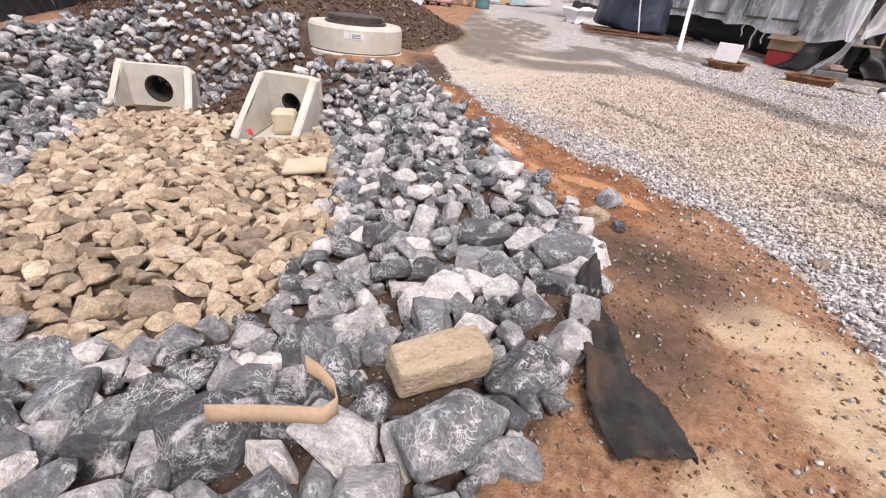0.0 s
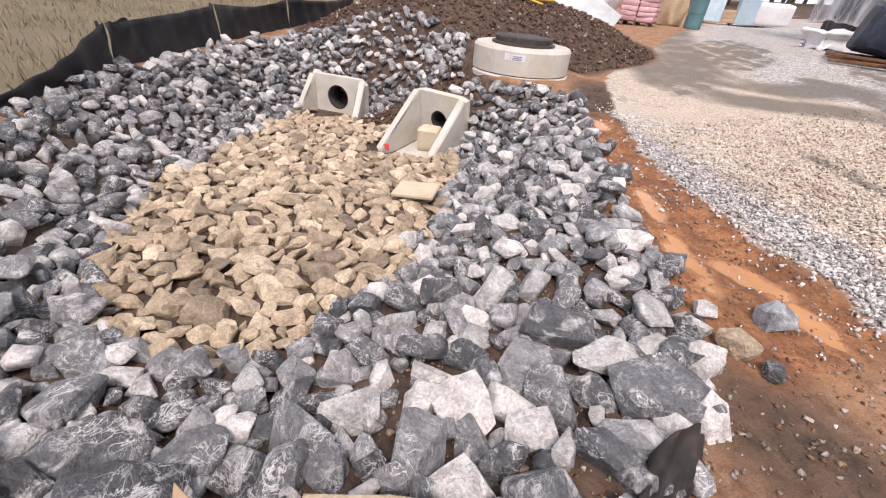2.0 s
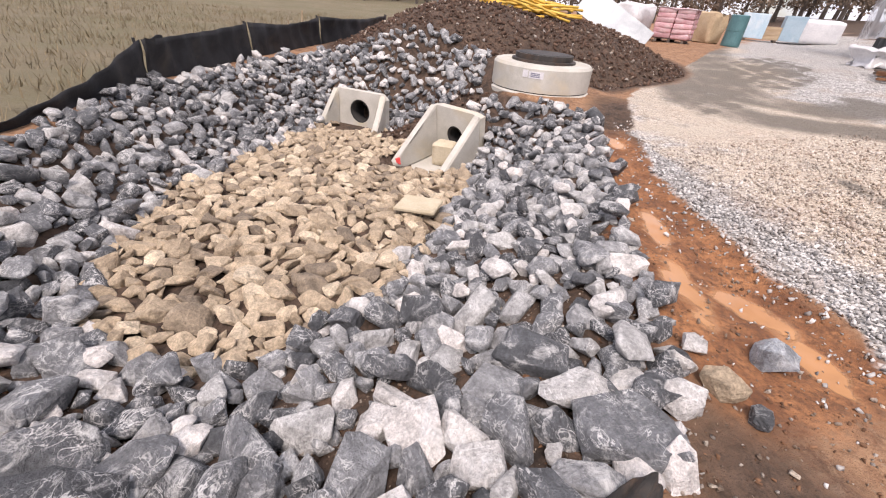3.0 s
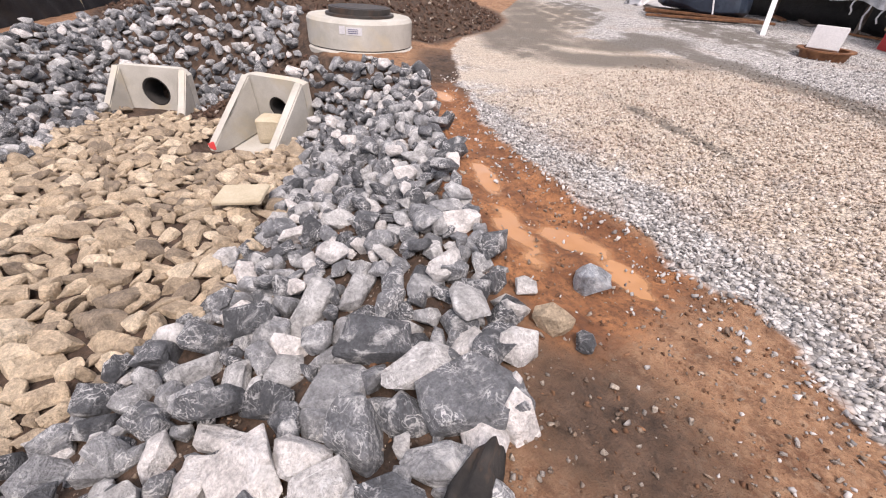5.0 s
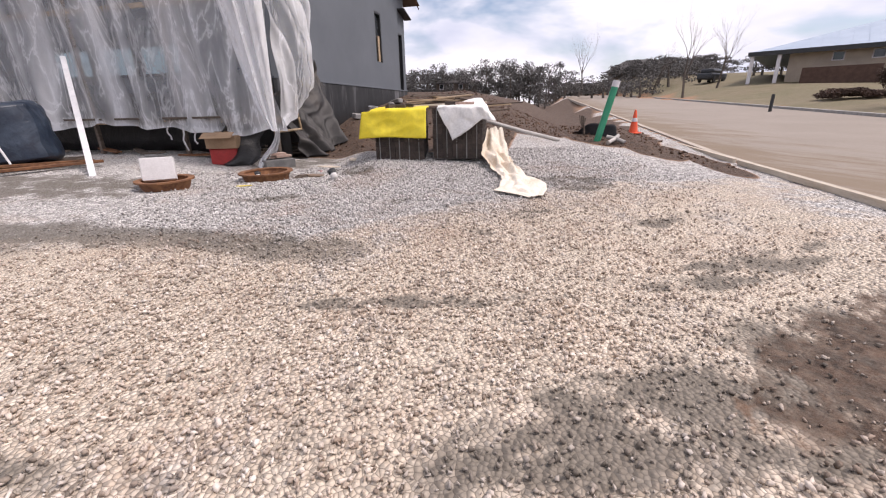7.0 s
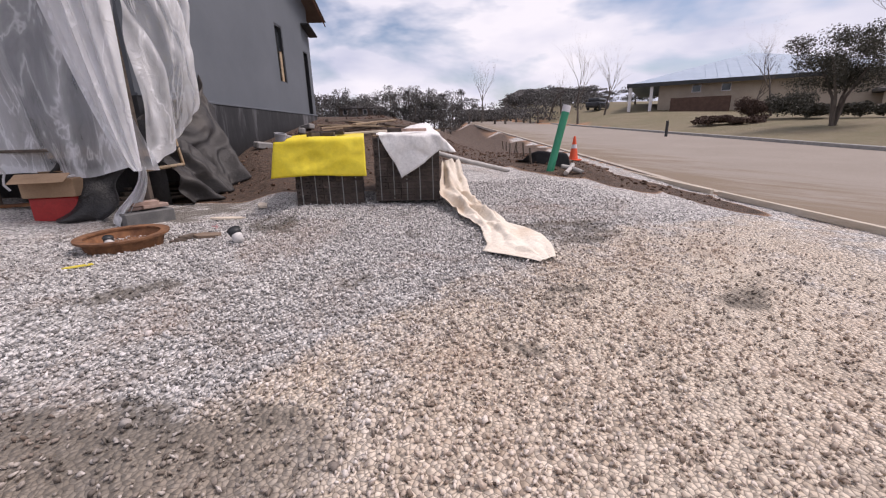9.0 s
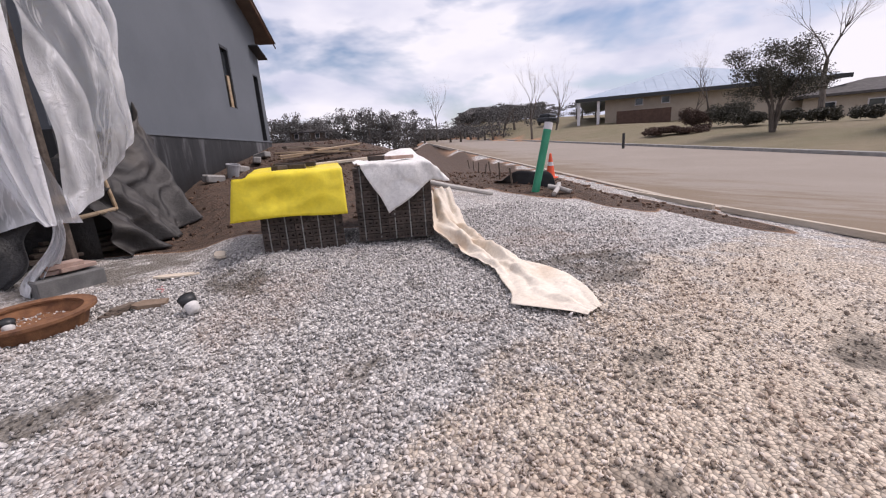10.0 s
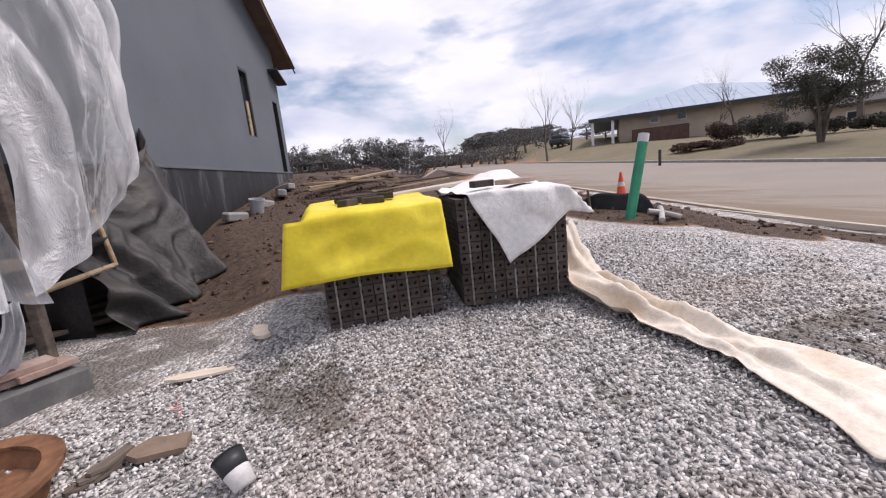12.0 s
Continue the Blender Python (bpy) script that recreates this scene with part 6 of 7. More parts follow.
# darker grey concrete for the block at the foot of the sheeting
M_DARKCONC = surface("dark_concrete", (0.13, 0.13, 0.13), (0.22, 0.215, 0.21), 5, 0.9, 0.4, 60)
# concrete block with broken bricks, and planks in the shade
box_thing("concrete_block", -1.15, 12.92, 0.62, 0.36, 0.20, 25, M_DARKCONC, "grey concrete block at the foot of the sheeting", "concrete block", -0.03, 0.015)
for k, (dx, dy, dz, tr) in enumerate(((-0.05, 0.0, 0.19, 20), (0.10, 0.03, 0.19, 32), (0.0, 0.0, 0.245, 26))):
    b_ = box_thing("paving_brick", -1.15 + dx, 12.92 + dy, 0.34, 0.19, 0.05, tr, surface("reddish_paver", (0.30, 0.20, 0.16), (0.42, 0.31, 0.26), 8, 0.9, 0.4, 60) if k == 0 else bpy.data.materials["reddish_paver"], "reddish flat paver on a concrete block", "paver", dz, 0.006)
    b_["group"] = "pavers on the block"
for k in range(4):
    x, y = uv(-8.0 - 0.12 * k, 12.45 + 0.1 * k)
    box_thing("old_plank", x, y, 1.9 - 0.15 * k, 0.2, 0.05, 20 + 4 * k, M_OLDWOOD, "old dark plank stacked under the sheeting", "plank", 0.06 + 0.055 * k, 0.006)["group"] = "planks under the sheeting"
rng0 = random.Random(17)
for k in range(9):
    u_ = -9.6 - 1.0 * k - rng0.random() * 0.4
    x, y = uv(u_, 10.75 + rng0.random() * 0.9)
    shard("rubble_board", x, y, rng0.uniform(0.5, 1.3), rng0.uniform(0.1, 0.2), 0.04, rng0.uniform(-60, 30), M_OLDWOOD if k % 3 else M_RUST, "old broken board lying under the sheeting", "board", 40 + k, 0.04 + 0.03 * (k % 2), (rng0.uniform(-6, 6), rng0.uniform(-8, 8)))


# ---- brick stacks ----
def brick_mesh():
    """Cored brick lying with its holed bed to the front: 0.194 long, 0.057 deep, 0.092 high."""
    L, D, Hh = 0.194, 0.057, 0.090
    bm = bmesh.new()
    hs = 0.026
    xs = [-L / 2, -0.062 - hs / 2, -0.062 + hs / 2, -hs / 2, hs / 2, 0.062 - hs / 2, 0.062 + hs / 2, L / 2]
    zs = [0, Hh / 2 - hs / 2, Hh / 2 + hs / 2, Hh]
    g = [[bm.verts.new((x, -D / 2, z)) for z in zs] for x in xs]
    for i in range(7):
        for j in range(3):
            if not (i in (1, 3, 5) and j == 1):
                bm.faces.new((g[i][j], g[i + 1][j], g[i + 1][j + 1], g[i][j + 1]))
            else:
                ring = [g[i][j], g[i + 1][j], g[i + 1][j + 1], g[i][j + 1]]
                deep = [bm.verts.new((v.co.x, D / 2 - 0.004, v.co.z)) for v in ring]
                for k in range(4):
                    bm.faces.new((ring[k], ring[(k + 1) % 4], deep[(k + 1) % 4], deep[k]))
                bm.faces.new(deep)
    rim = [g[i][0] for i in range(8)] + [g[7][j] for j in (1, 2, 3)] + [g[i][3] for i in range(6, -1, -1)] + [g[0][j] for j in (2, 1)]
    c = [bm.verts.new((sx * L / 2, D / 2, z)) for sx, z in ((-1, 0), (1, 0), (1, Hh), (-1, Hh))]
    bm.faces.new(c)
    bm.faces.new([g[i][0] for i in range(8)] + [c[1], c[0]])
    bm.faces.new([g[i][3] for i in range(8)] + [c[2], c[3]])
    bm.faces.new([g[0][j] for j in range(4)] + [c[3], c[0]])
    bm.faces.new([g[7][j] for j in range(4)] + [c[2], c[1]])
    bmesh.ops.recalc_face_normals(bm, faces=bm.faces)
    me = bpy.data.meshes.new("brick")
    bm.to_mesh(me)
    bm.free()
    me.materials.append(M_BRICK)
    return me


BRICK = brick_mesh()
M_STRAP = surface("pale_plastic_strap", (0.36, 0.37, 0.35), (0.48, 0.48, 0.46), 9, 0.5, 0.1, 60)
ST_TURN = -19.0


def build_stack(x, y, z, turn, cols, rows, depth, label):
    """Bricks on edge in courses, holed faces to front and back, with a core and plastic straps."""
    t = thing("brick_stack", pose(x, y, z, 0, 0, turn), label, "brick stack", "strapped brick stacks")
    w, rng = cols * 0.2, random.Random(int(x * 100))
    for r in range(rows):
        for c in range(cols):
            for face in (0, 1):
                ob = new("brick", BRICK)
                ob.parent = t
                j = rng.uniform(-0.006, 0.006)
                ob.matrix_basis = pose(-w / 2 + 0.1 + c * 0.2 + j, (-depth / 2 if face == 0 else depth / 2) + j, r * 0.096, 0, 0, 180 * face + rng.uniform(-1.2, 1.2))
            for s_ in (-1, 1):
                if c < int(depth / 0.2) - 1:
                    ob = new("brick", BRICK)
                    ob.parent = t
                    ob.matrix_basis = pose(s_ * (w / 2 - 0.031), -depth / 2 + 0.13 + c * 0.2 + rng.uniform(-0.004, 0.004), r * 0.096, 0, 0, 90 * s_)
    part("brick_core", bm_box(w - 0.13, depth - 0.07, rows * 0.096 - 0.01, pose(0, 0, 0)), M_BRICK, t)
    for c in range(cols):
        xx = -w / 2 + 0.1 + c * 0.2 - 0.01
        pts = [(xx, -depth / 2 - 0.034, 0.0), (xx, -depth / 2 - 0.034, rows * 0.096 + 0.005), (xx, depth / 2 + 0.034, rows * 0.096 + 0.005), (xx, depth / 2 + 0.034, 0.0)]
        bm = bmesh.new()
        for p, q in zip(pts, pts[1:]):
            vs = [bm.verts.new((p[0] + s_, *p[1:])) for s_ in (-0.008, 0.008)] + [bm.verts.new((q[0] + s_, *q[1:])) for s_ in (0.008, -0.008)]
            bm.faces.new(vs)
        bmesh.ops.solidify(bm, geom=bm.faces[:], thickness=0.002)
        part("strap", bm, M_STRAP, t, "pale plastic strap")
    return t


AX = np.array([math.cos(radians(ST_TURN)), math.sin(radians(ST_TURN))])
BK = np.array([-AX[1], AX[0]])
S0 = np.array([0.84, 12.2])
# the second stack stands a little forward and turned
ST_TURN2 = -27.0
AX2 = np.array([math.cos(radians(ST_TURN2)), math.sin(radians(ST_TURN2))])
BK2 = np.array([-AX2[1], AX2[0]])
S2 = np.array([1.96, 11.76])
c1, c2 = S0 + AX * 0.50 + BK * 0.52, S2 + AX2 * 0.48 + BK2 * 0.52
build_stack(*c1, 0.39, ST_TURN, 5, 10, 1.0, "stack of dark brown cored bricks with plastic straps")
build_stack(*c2, 0.44, ST_TURN2, 5, 10, 1.0, "stack of dark brown cored bricks with plastic straps")
TOPZ = 1.40


def st(a, b, z):
    """A point over the stacks: a along the front from the left corner, b back from the front."""
    p = S0 + AX * a + BK * b
    return (p[0], p[1], z)


def st2(a, b, z):
    """The same over the second stack, whose left corner has a = 1.2."""
    p = S2 + AX2 * (a - 1.2) + BK2 * b
    return (p[0], p[1], z)


def yellow(a, b):
    # b from 0 at the hem in front to 1 at the rear
    x = -0.22 + 1.28 * a
    run = b * 2.2
    n = noise.noise(Vector((a * 3, run * 2.0, 1))) + 0.3 * noise.noise(Vector((a * 7 + run * 3, run * 4 - a * 4, 4)))
    if run < 0.58:
        k = run / 0.58
        bulge = 0.05 + (0.02 + 0.12 * a) * (1 - k) + 0.03 * math.sin(7 * a + 2 * k) * (1 - k) + 0.02 * n + 0.007 * crease(a * 3.2 + run, run * 4.0 - a, 2.0)
        if a < 0.16:
            x -= 0.10 * (1 - k) * (0.16 - a) / 0.16
        return st(x, -bulge, 0.855 + 0.02 * a + 0.545 * k + 0.02 * math.sin(5 * a) * (1 - k))
    back = run - 0.58
    edge = 0.0 if a > 0.14 else -0.32 * ((0.14 - a) / 0.14) ** 1.5
    return st(x, -0.04 + back * 0.85, TOPZ + 0.012 + edge + 0.05 * min(1, back) + 0.02 * n)


M_YELLOW = surface("yellow_tarp_cloth", (0.80, 0.62, 0.02), (0.88, 0.72, 0.035), 3, 0.5, 0.25, 7, vary=0, depth=0.012)
drape("yellow_tarp", yellow, 44, 60, M_YELLOW, "bright yellow tarp laid over a brick stack", "tarp", 0.004)


def white(a, b):
    # a square sheet laid with one corner hanging in front and one over the side
    p, q = a - 0.5, b - 0.5
    x = 1.75 - (p - q) * 0.15 + (p + q) * 0.84
    y = 0.40 - (p - q) * 1.12 - (p + q) * 0.40 + 0.04 * math.sin(9 * a)
    if x < 1.3:
        x = 1.3 - (1.3 - x) * 0.4
    n = noise.noise(Vector((a * 4, b * 4, 7))) + 0.35 * noise.noise(Vector((a * 8, b * 8, 2))) + 0.5 * crease(a * 3.5, b * 3.5, 9.0)
    z = TOPZ + 0.045 + 0.05 * max(0, y - 0.5) + 0.022 * n + 0.14 * math.exp(-((x - 1.9) ** 2 + (y - 1.25) ** 2) / 0.08)
    if y < 0:
        z += y * 0.92
        y = -0.07 - 0.06 * abs(y) + 0.03 * n
    if x > 2.18:
        z -= min(0.7, (x - 2.18) * 0.72)
        x = 2.18 + (x - 2.18) * 0.64
    return st2(x, y, z)


M_CLOTH = surface("off_white_cloth", (0.78, 0.77, 0.75), (0.87, 0.86, 0.84), 2.5, 0.85, 0.5, 22, stain=(0.74, 0.72, 0.69), vary=0, depth=0.015)
drape("white_sheet", white, 50, 50, M_CLOTH, "off-white sheet draped over the second brick stack", "sheet", 0.004)
# rows of the runner: left edge x, y, right edge x, y, height, fold
CLOTH = [(3.10, 11.72, 3.42, 11.72, 1.0, 0.05), (2.94, 11.50, 3.46, 11.62, 0.74, 0.10), (2.80, 11.24, 3.44, 11.46, 0.56, 0.12), (2.76, 10.86, 3.36, 11.08, 0.44, 0.11), (2.70, 10.40, 3.28, 10.66, 0.39, 0.11), (2.62, 10.04, 3.20, 10.28, 0.34, 0.09), (2.60, 9.76, 3.12, 9.98, 0.29, 0.07),
         (2.36, 9.46, 3.16, 9.70, 0.255, 0.05), (2.18, 9.20, 3.16, 9.36, 0.235, 0.045), (2.34, 8.90, 2.98, 9.02, 0.22, 0.04), (2.50, 8.66, 2.72, 8.68, 0.21, 0.02)]


def runner(a, b):
    k = b * (len(CLOTH) - 1)
    i = min(int(k), len(CLOTH) - 2)
    f = k - i
    lx, ly, rx, ry, z, h = [CLOTH[i][j] + (CLOTH[i + 1][j] - CLOTH[i][j]) * f for j in range(6)]
    s = a - 0.5
    wob = 0.05 * noise.noise(Vector((b * 9, a * 2, 6)))
    px, py = lx + (rx - lx) * a + wob, ly + (ry - ly) * a - wob * 0.6
    fold = h * (0.6 * math.cos(s * 13 + 9 * b) + 0.5 * math.cos(s * 6.28) + 0.35 * math.sin(s * 25 - 16 * b)) * (1 - abs(2 * s) ** 4)
    crumple = 0.055 * noise.noise(Vector((px * 5, py * 5, 3))) + 0.018 * noise.noise(Vector((px * 13, py * 13, 1)))
    if b < 0.15:
        return (px, py, z + fold + crumple)
    return (px, py, max(hz(px, py) + 0.035 + 0.015 * abs(math.sin(9 * s + 14 * b)), z - 0.03 + fold + crumple))


M_RUNNER = surface("stained_cream_cloth", (0.72, 0.63, 0.52), (0.84, 0.77, 0.67), 2.2, 0.88, 0.5, 22, stain=(0.52, 0.36, 0.22), vary=0, depth=0.015)
drape("cloth_runner", runner, 30, 140, M_RUNNER, "long twisted cream cloth trailing from the stack over gravel", "cloth", 0.005)
# weights on the sheets
for k, (a, b, L, tr, z) in enumerate(((0.35, 0.62, 0.30, 20, 1.45), (0.30, 0.30, 0.22, 60, 1.43), (0.46, 0.42, 0.24, 5, 1.44), (0.52, 0.26, 0.20, -8, 1.43), (0.62, 0.55, 0.26, -5, 1.45), (1.50, 0.30, 0.22, 12, 1.47))):
    p = (st2 if a > 1.2 else st)(a, b, 0)
    box_thing("loose_brick", p[0], p[1], L, 0.10, 0.062, tr + ST_TURN, M_BRICK, "dark brick holding down the tarp", "brick", 0, 0.006, (0, 0), z)["group"] = "bricks on the tarps"
p = st2(1.80, 0.22, 0)
box_thing("loose_brick", p[0], p[1], 0.34, 0.2, 0.045, 18 + ST_TURN, bpy.data.materials["reddish_paver"], "flat reddish paver holding down the white sheet", "paver", 0, 0.006, (0, 0), 1.475)

# ---- timber and dug soil behind the stacks ----
rng1 = random.Random(23)
for k in range(16):
    u_, v_ = -5.3 + rng1.uniform(-1.2, 1.2), 19.4 + rng1.uniform(-1.2, 1.6)
    x, y = uv(u_, v_)
    box_thing("timber", x, y, rng1.uniform(1.4, 3.2), rng1.choice((0.09, 0.14, 0.2)), 0.045, rng1.uniform(-30, 50), M_WOOD if k % 2 else M_OLDWOOD, "loose timber on the soil behind the brick stacks", "timber", 0.10 + 0.06 * (k % 5), 0.004, (rng1.uniform(-4, 4), rng1.uniform(-6, 4)))["group"] = "timber pile"
box_thing("long_board", *st(1.45, 1.15, 0)[:2], 1.9, 0.24, 0.04, 8, M_PALEWOOD, "long pale board lying over the brick stacks", "board", 0, 0.004, (0, -2), 1.47)
for k, (u_, v_, L) in enumerate(((-8.0, 16.4, 0.5), (-7.8, 17.6, 0.8), (-7.7, 18.8, 0.9), (-7.9, 20.0, 0.8))):
    x, y = uv(u_, v_)
    box_thing("foundation_offcut", x, y, L, 0.22, 0.18, 30 + 25 * k, M_CONC2, "grey concrete offcut on soil beside the foundation", "concrete offcut", 0.0, 0.03, (8, 6))
x, y = uv(-7.75, 17.0)
bk2 = part("bucket", bm_lathe([(0.13, 0), (0.16, 0.32), (0.17, 0.32), (0.17, 0.35), (0.15, 0.35), (0.12, 0.02)], 20), bpy.data.materials["grey_bucket"])
bk2.matrix_basis = pose(x, y, hz(x, y) - 0.03, 10, 5, 0)
tagged(bk2, "grey plastic bucket beside the foundation", "bucket")

# ---- pipes, cone, silt fence by the street ----
t = thing("sewer_riser", pose(6.70, 13.0, hz(6.70, 13.0) - 0.10), "green plastic sewer pipe standing with a white cap", "pipe")
d = Vector((0.35, -0.08, 1.45))
part("pipe_body", bm_tube([(0, 0, 0), tuple(d)], 0.085, 20), surface("green_pipe_plastic", (0.02, 0.26, 0.14), (0.035, 0.34, 0.19), 3, 0.4, 0.1, 60, vary=0), t, smooth=False)
part("cap", bm_tube([tuple(d * 0.97), tuple(d * 1.07)], 0.092, 20), M_PAPER, t, "white cap")
t = thing("pipe_fitting", pose(6.84, 12.45, hz(6.84, 12.45) + 0.04, 0, 0, 20), "pale plastic pipe fittings lying beside the riser", "pipe fitting")
M_PVC = surface("grey_white_pvc", (0.34, 0.32, 0.30), (0.50, 0.47, 0.44), 4, 0.5, 0.1, 60)
part("branch", bm_tube([(-0.28, 0, 0.02), (0.1, 0.05, 0.10), (0.3, 0.1, 0.16)], 0.05, 12), M_PVC, t)
part("branch", bm_tube([(0.05, -0.25, 0.02), (0.1, 0.05, 0.1), (0.02, 0.25, 0.14)], 0.05, 12), M_PVC, t)
cd = part("conduit", bm_tube([(5.96, 13.57, hz(5.96, 13.57) + 0.03), (5.0, 13.9, 0.78), (3.9, 14.25, 1.12)], 0.055, 12), M_PVC)
tagged(cd, "long grey plastic conduit lying on the dug soil", "conduit")


def build_cone(x, y):
    t = thing("traffic_cone", pose(x, y, hz(x, y) - 0.01, 0, 0, 20), "orange traffic cone with a pale band", "traffic cone")
    mo = surface("orange_cone_plastic", (0.85, 0.09, 0.03), (0.95, 0.14, 0.05), 4, 0.5, 0.1, 60, vary=0)
    part("base", bm_box(0.36, 0.36, 0.04, None, 0.01, 2), mo, t)
    part("body", bm_lathe([(0.135, 0.04), (0.03, 0.70), (0.02, 0.71)], 24), mo, t, smooth=False)
    part("band", bm_lathe([(0.0885, 0.36), (0.0705, 0.47), (0.066, 0.47), (0.084, 0.36)], 24, True), M_PAPER, t, "pale reflective band")


build_cone(9.34, 14.76)


def street_fence(a, b):
    v = 14.4 + 2.2 * a
    x, y = uv(-0.15 - 0.7 * a + 0.12 * math.sin(6 * a), v)
    h = 0.42 * (0.12 + 0.88 * max(0.0, math.sin(3.0 * min(1, a * 1.25))) ** 1.3) * (1 + 0.2 * math.sin(11 * a))
    return (x + 0.15 * b * math.sin(5 * a), y, hz(x, y) - 0.03 + h * b)


drape("silt_fence_remnant", street_fence, 30, 6, M_FABRIC, "torn black silt fence sagging on the dug soil", "fence")
rng2 = random.Random(4)
for k in range(7):
    x, y = uv(-0.75 + 0.12 * k, 15.7 + 1.7 * k)
    s_ = part("fence_stake", bm_box(0.04, 0.04, 0.62, None, 0.004), M_OLDWOOD)
    s_.matrix_basis = pose(x, y, hz(x, y) - 0.2, rng2.uniform(-8, 8), rng2.uniform(-8, 8), 20)
    tagged(s_, "weathered fence stake in the dug soil by the kerb", "stake", "kerb stakes")
for k, (v0, L) in enumerate(((3.0, 4.2), (7.6, 4.4), (12.2, 3.6))):
    x, y = uv(1.76, v0 + L / 2)
    box_thing("kerb_board", x, y, L, 0.06, 0.09, 60.5, M_PALEWOOD, "pale form board lying along the kerb", "board", 0.0, 0.004, (0, 0), 0.262)["group"] = "kerb form boards"


# ---- across the street and in the distance ----
M_BARK = surface("grey_brown_bark", (0.075, 0.06, 0.05), (0.16, 0.135, 0.115), 6, 0.95, 0.6, 30, ax=(2, 2, 0.4))
M_TWIG = surface("bare_twigs", (0.10, 0.078, 0.066), (0.19, 0.15, 0.13), 3, 0.95, 0.1, 30)
M_LEAF = surface("dark_evergreen_leaf", (0.034, 0.034, 0.024), (0.085, 0.078, 0.056), 2, 0.7, 0.1, 30, vary=0.4)
# far trees: distance haze is put into this greyed, raised colour
M_WOODS = surface("hazed_winter_woods", (0.085, 0.082, 0.080), (0.16, 0.152, 0.146), 0.4, 0.95, 0.1, 6, vary=0.35)
M_BROWNLEAF = surface("russet_shrub", (0.060, 0.035, 0.028), (0.12, 0.075, 0.055), 2, 0.9, 0.1, 20, vary=0.35)


def grow(bm_t, bm_c, rng, p, d, length, r, depth, spread_):
    """One limb and its forks; thick limbs in the trunk mesh, twigs in the crown mesh."""
    pts, q = [p], d.copy()
    n = 4
    for i in range(n):
        q = (q + Vector((rng.gauss(0, 0.10), rng.gauss(0, 0.10), 0.06))).normalized()
        pts.append(pts[-1] + q * length / n)
    rad = [r * (1 - 0.55 * i / n) for i in range(n + 1)]
    bm_tube(pts, rad, 6 if depth > 2 else 4, bm_t if depth > 3 else bm_c, False)
    if depth == 0:
        return
    for k in range(rng.choice((2, 3, 3)) + (1 if depth >= 4 else 0)):
        i = rng.randrange(2, n + 1) if depth < 6 else rng.randrange(3, n + 1)
        side = q.orthogonal().normalized()
        side.rotate(Matrix.Rotation(rng.uniform(0, 6.28), 3, q))
        nd = (q + side * rng.uniform(0.5, 1.0) * spread_).normalized()
        grow(bm_t, bm_c, rng, pts[i], nd, length * rng.uniform(0.58, 0.78), rad[i] * 0.6, depth - 1, spread_)


def bare_tree(x, y, h, label, seed, depth=6, spread_=0.55, fat=1.0):
    rng = random.Random(seed)
    t = thing("bare_tree", pose(x, y, hz(x, y) - 0.05), label, "tree", "bare street trees")
    a, b = bmesh.new(), bmesh.new()
    grow(a, b, rng, Vector((0, 0, 0)), Vector((0.02, 0.02, 1)).normalized(), h * 0.46, h * 0.017 * fat, depth, spread_)
    part("trunk", a, M_BARK, t)
    part("crown", b, M_TWIG, t, "bare winter twigs")
    return t


def leaf_cloud(rng, n, centres, size):
    """Many small leaf quads round several centres (x, y, z, rx, rz): arrays of corners."""
    c = np.array(centres)[rng.randint(0, len(centres), n)]
    d = rng.normal(size=(n, 3))
    d /= np.linalg.norm(d, axis=1)[:, None]
    d *= (rng.rand(n, 1) ** 0.45)
    p = c[:, :3] + d * np.column_stack([c[:, 3], c[:, 3], c[:, 4]])
    a, b = rng.normal(size=(n, 3)), rng.normal(size=(n, 3))
    a /= np.linalg.norm(a, axis=1)[:, None]
    b -= a * (a * b).sum(1)[:, None]
    b /= np.linalg.norm(b, axis=1)[:, None]
    s = size * (0.5 + rng.rand(n, 1))
    quad = np.stack([p - a * s - b * s * 0.5, p + a * s - b * s * 0.5, p + a * s * 0.7 + b * s * 0.6, p - a * s * 0.8 + b * s * 0.5], 1)
    return quad.reshape(-1, 3)


def leaf_mesh(name, corners, mat, parent=None, label=""):
    n = len(corners) // 4
    me = bpy.data.meshes.new(name)
    me.vertices.add(len(corners))
    me.vertices.foreach_set("co", corners.astype(np.float32).ravel())
    me.loops.add(4 * n)
    me.loops.foreach_set("vertex_index", np.arange(4 * n, dtype=np.int32))
    me.polygons.add(n)
    me.polygons.foreach_set("loop_start", np.arange(0, 4 * n, 4, dtype=np.int32))
    me.update(calc_edges=True)
    me.materials.append(mat)
    ob = new(name, me)
    if parent is not None:
        ob.parent = parent
    if label:
        tagged(ob, label)
    return ob


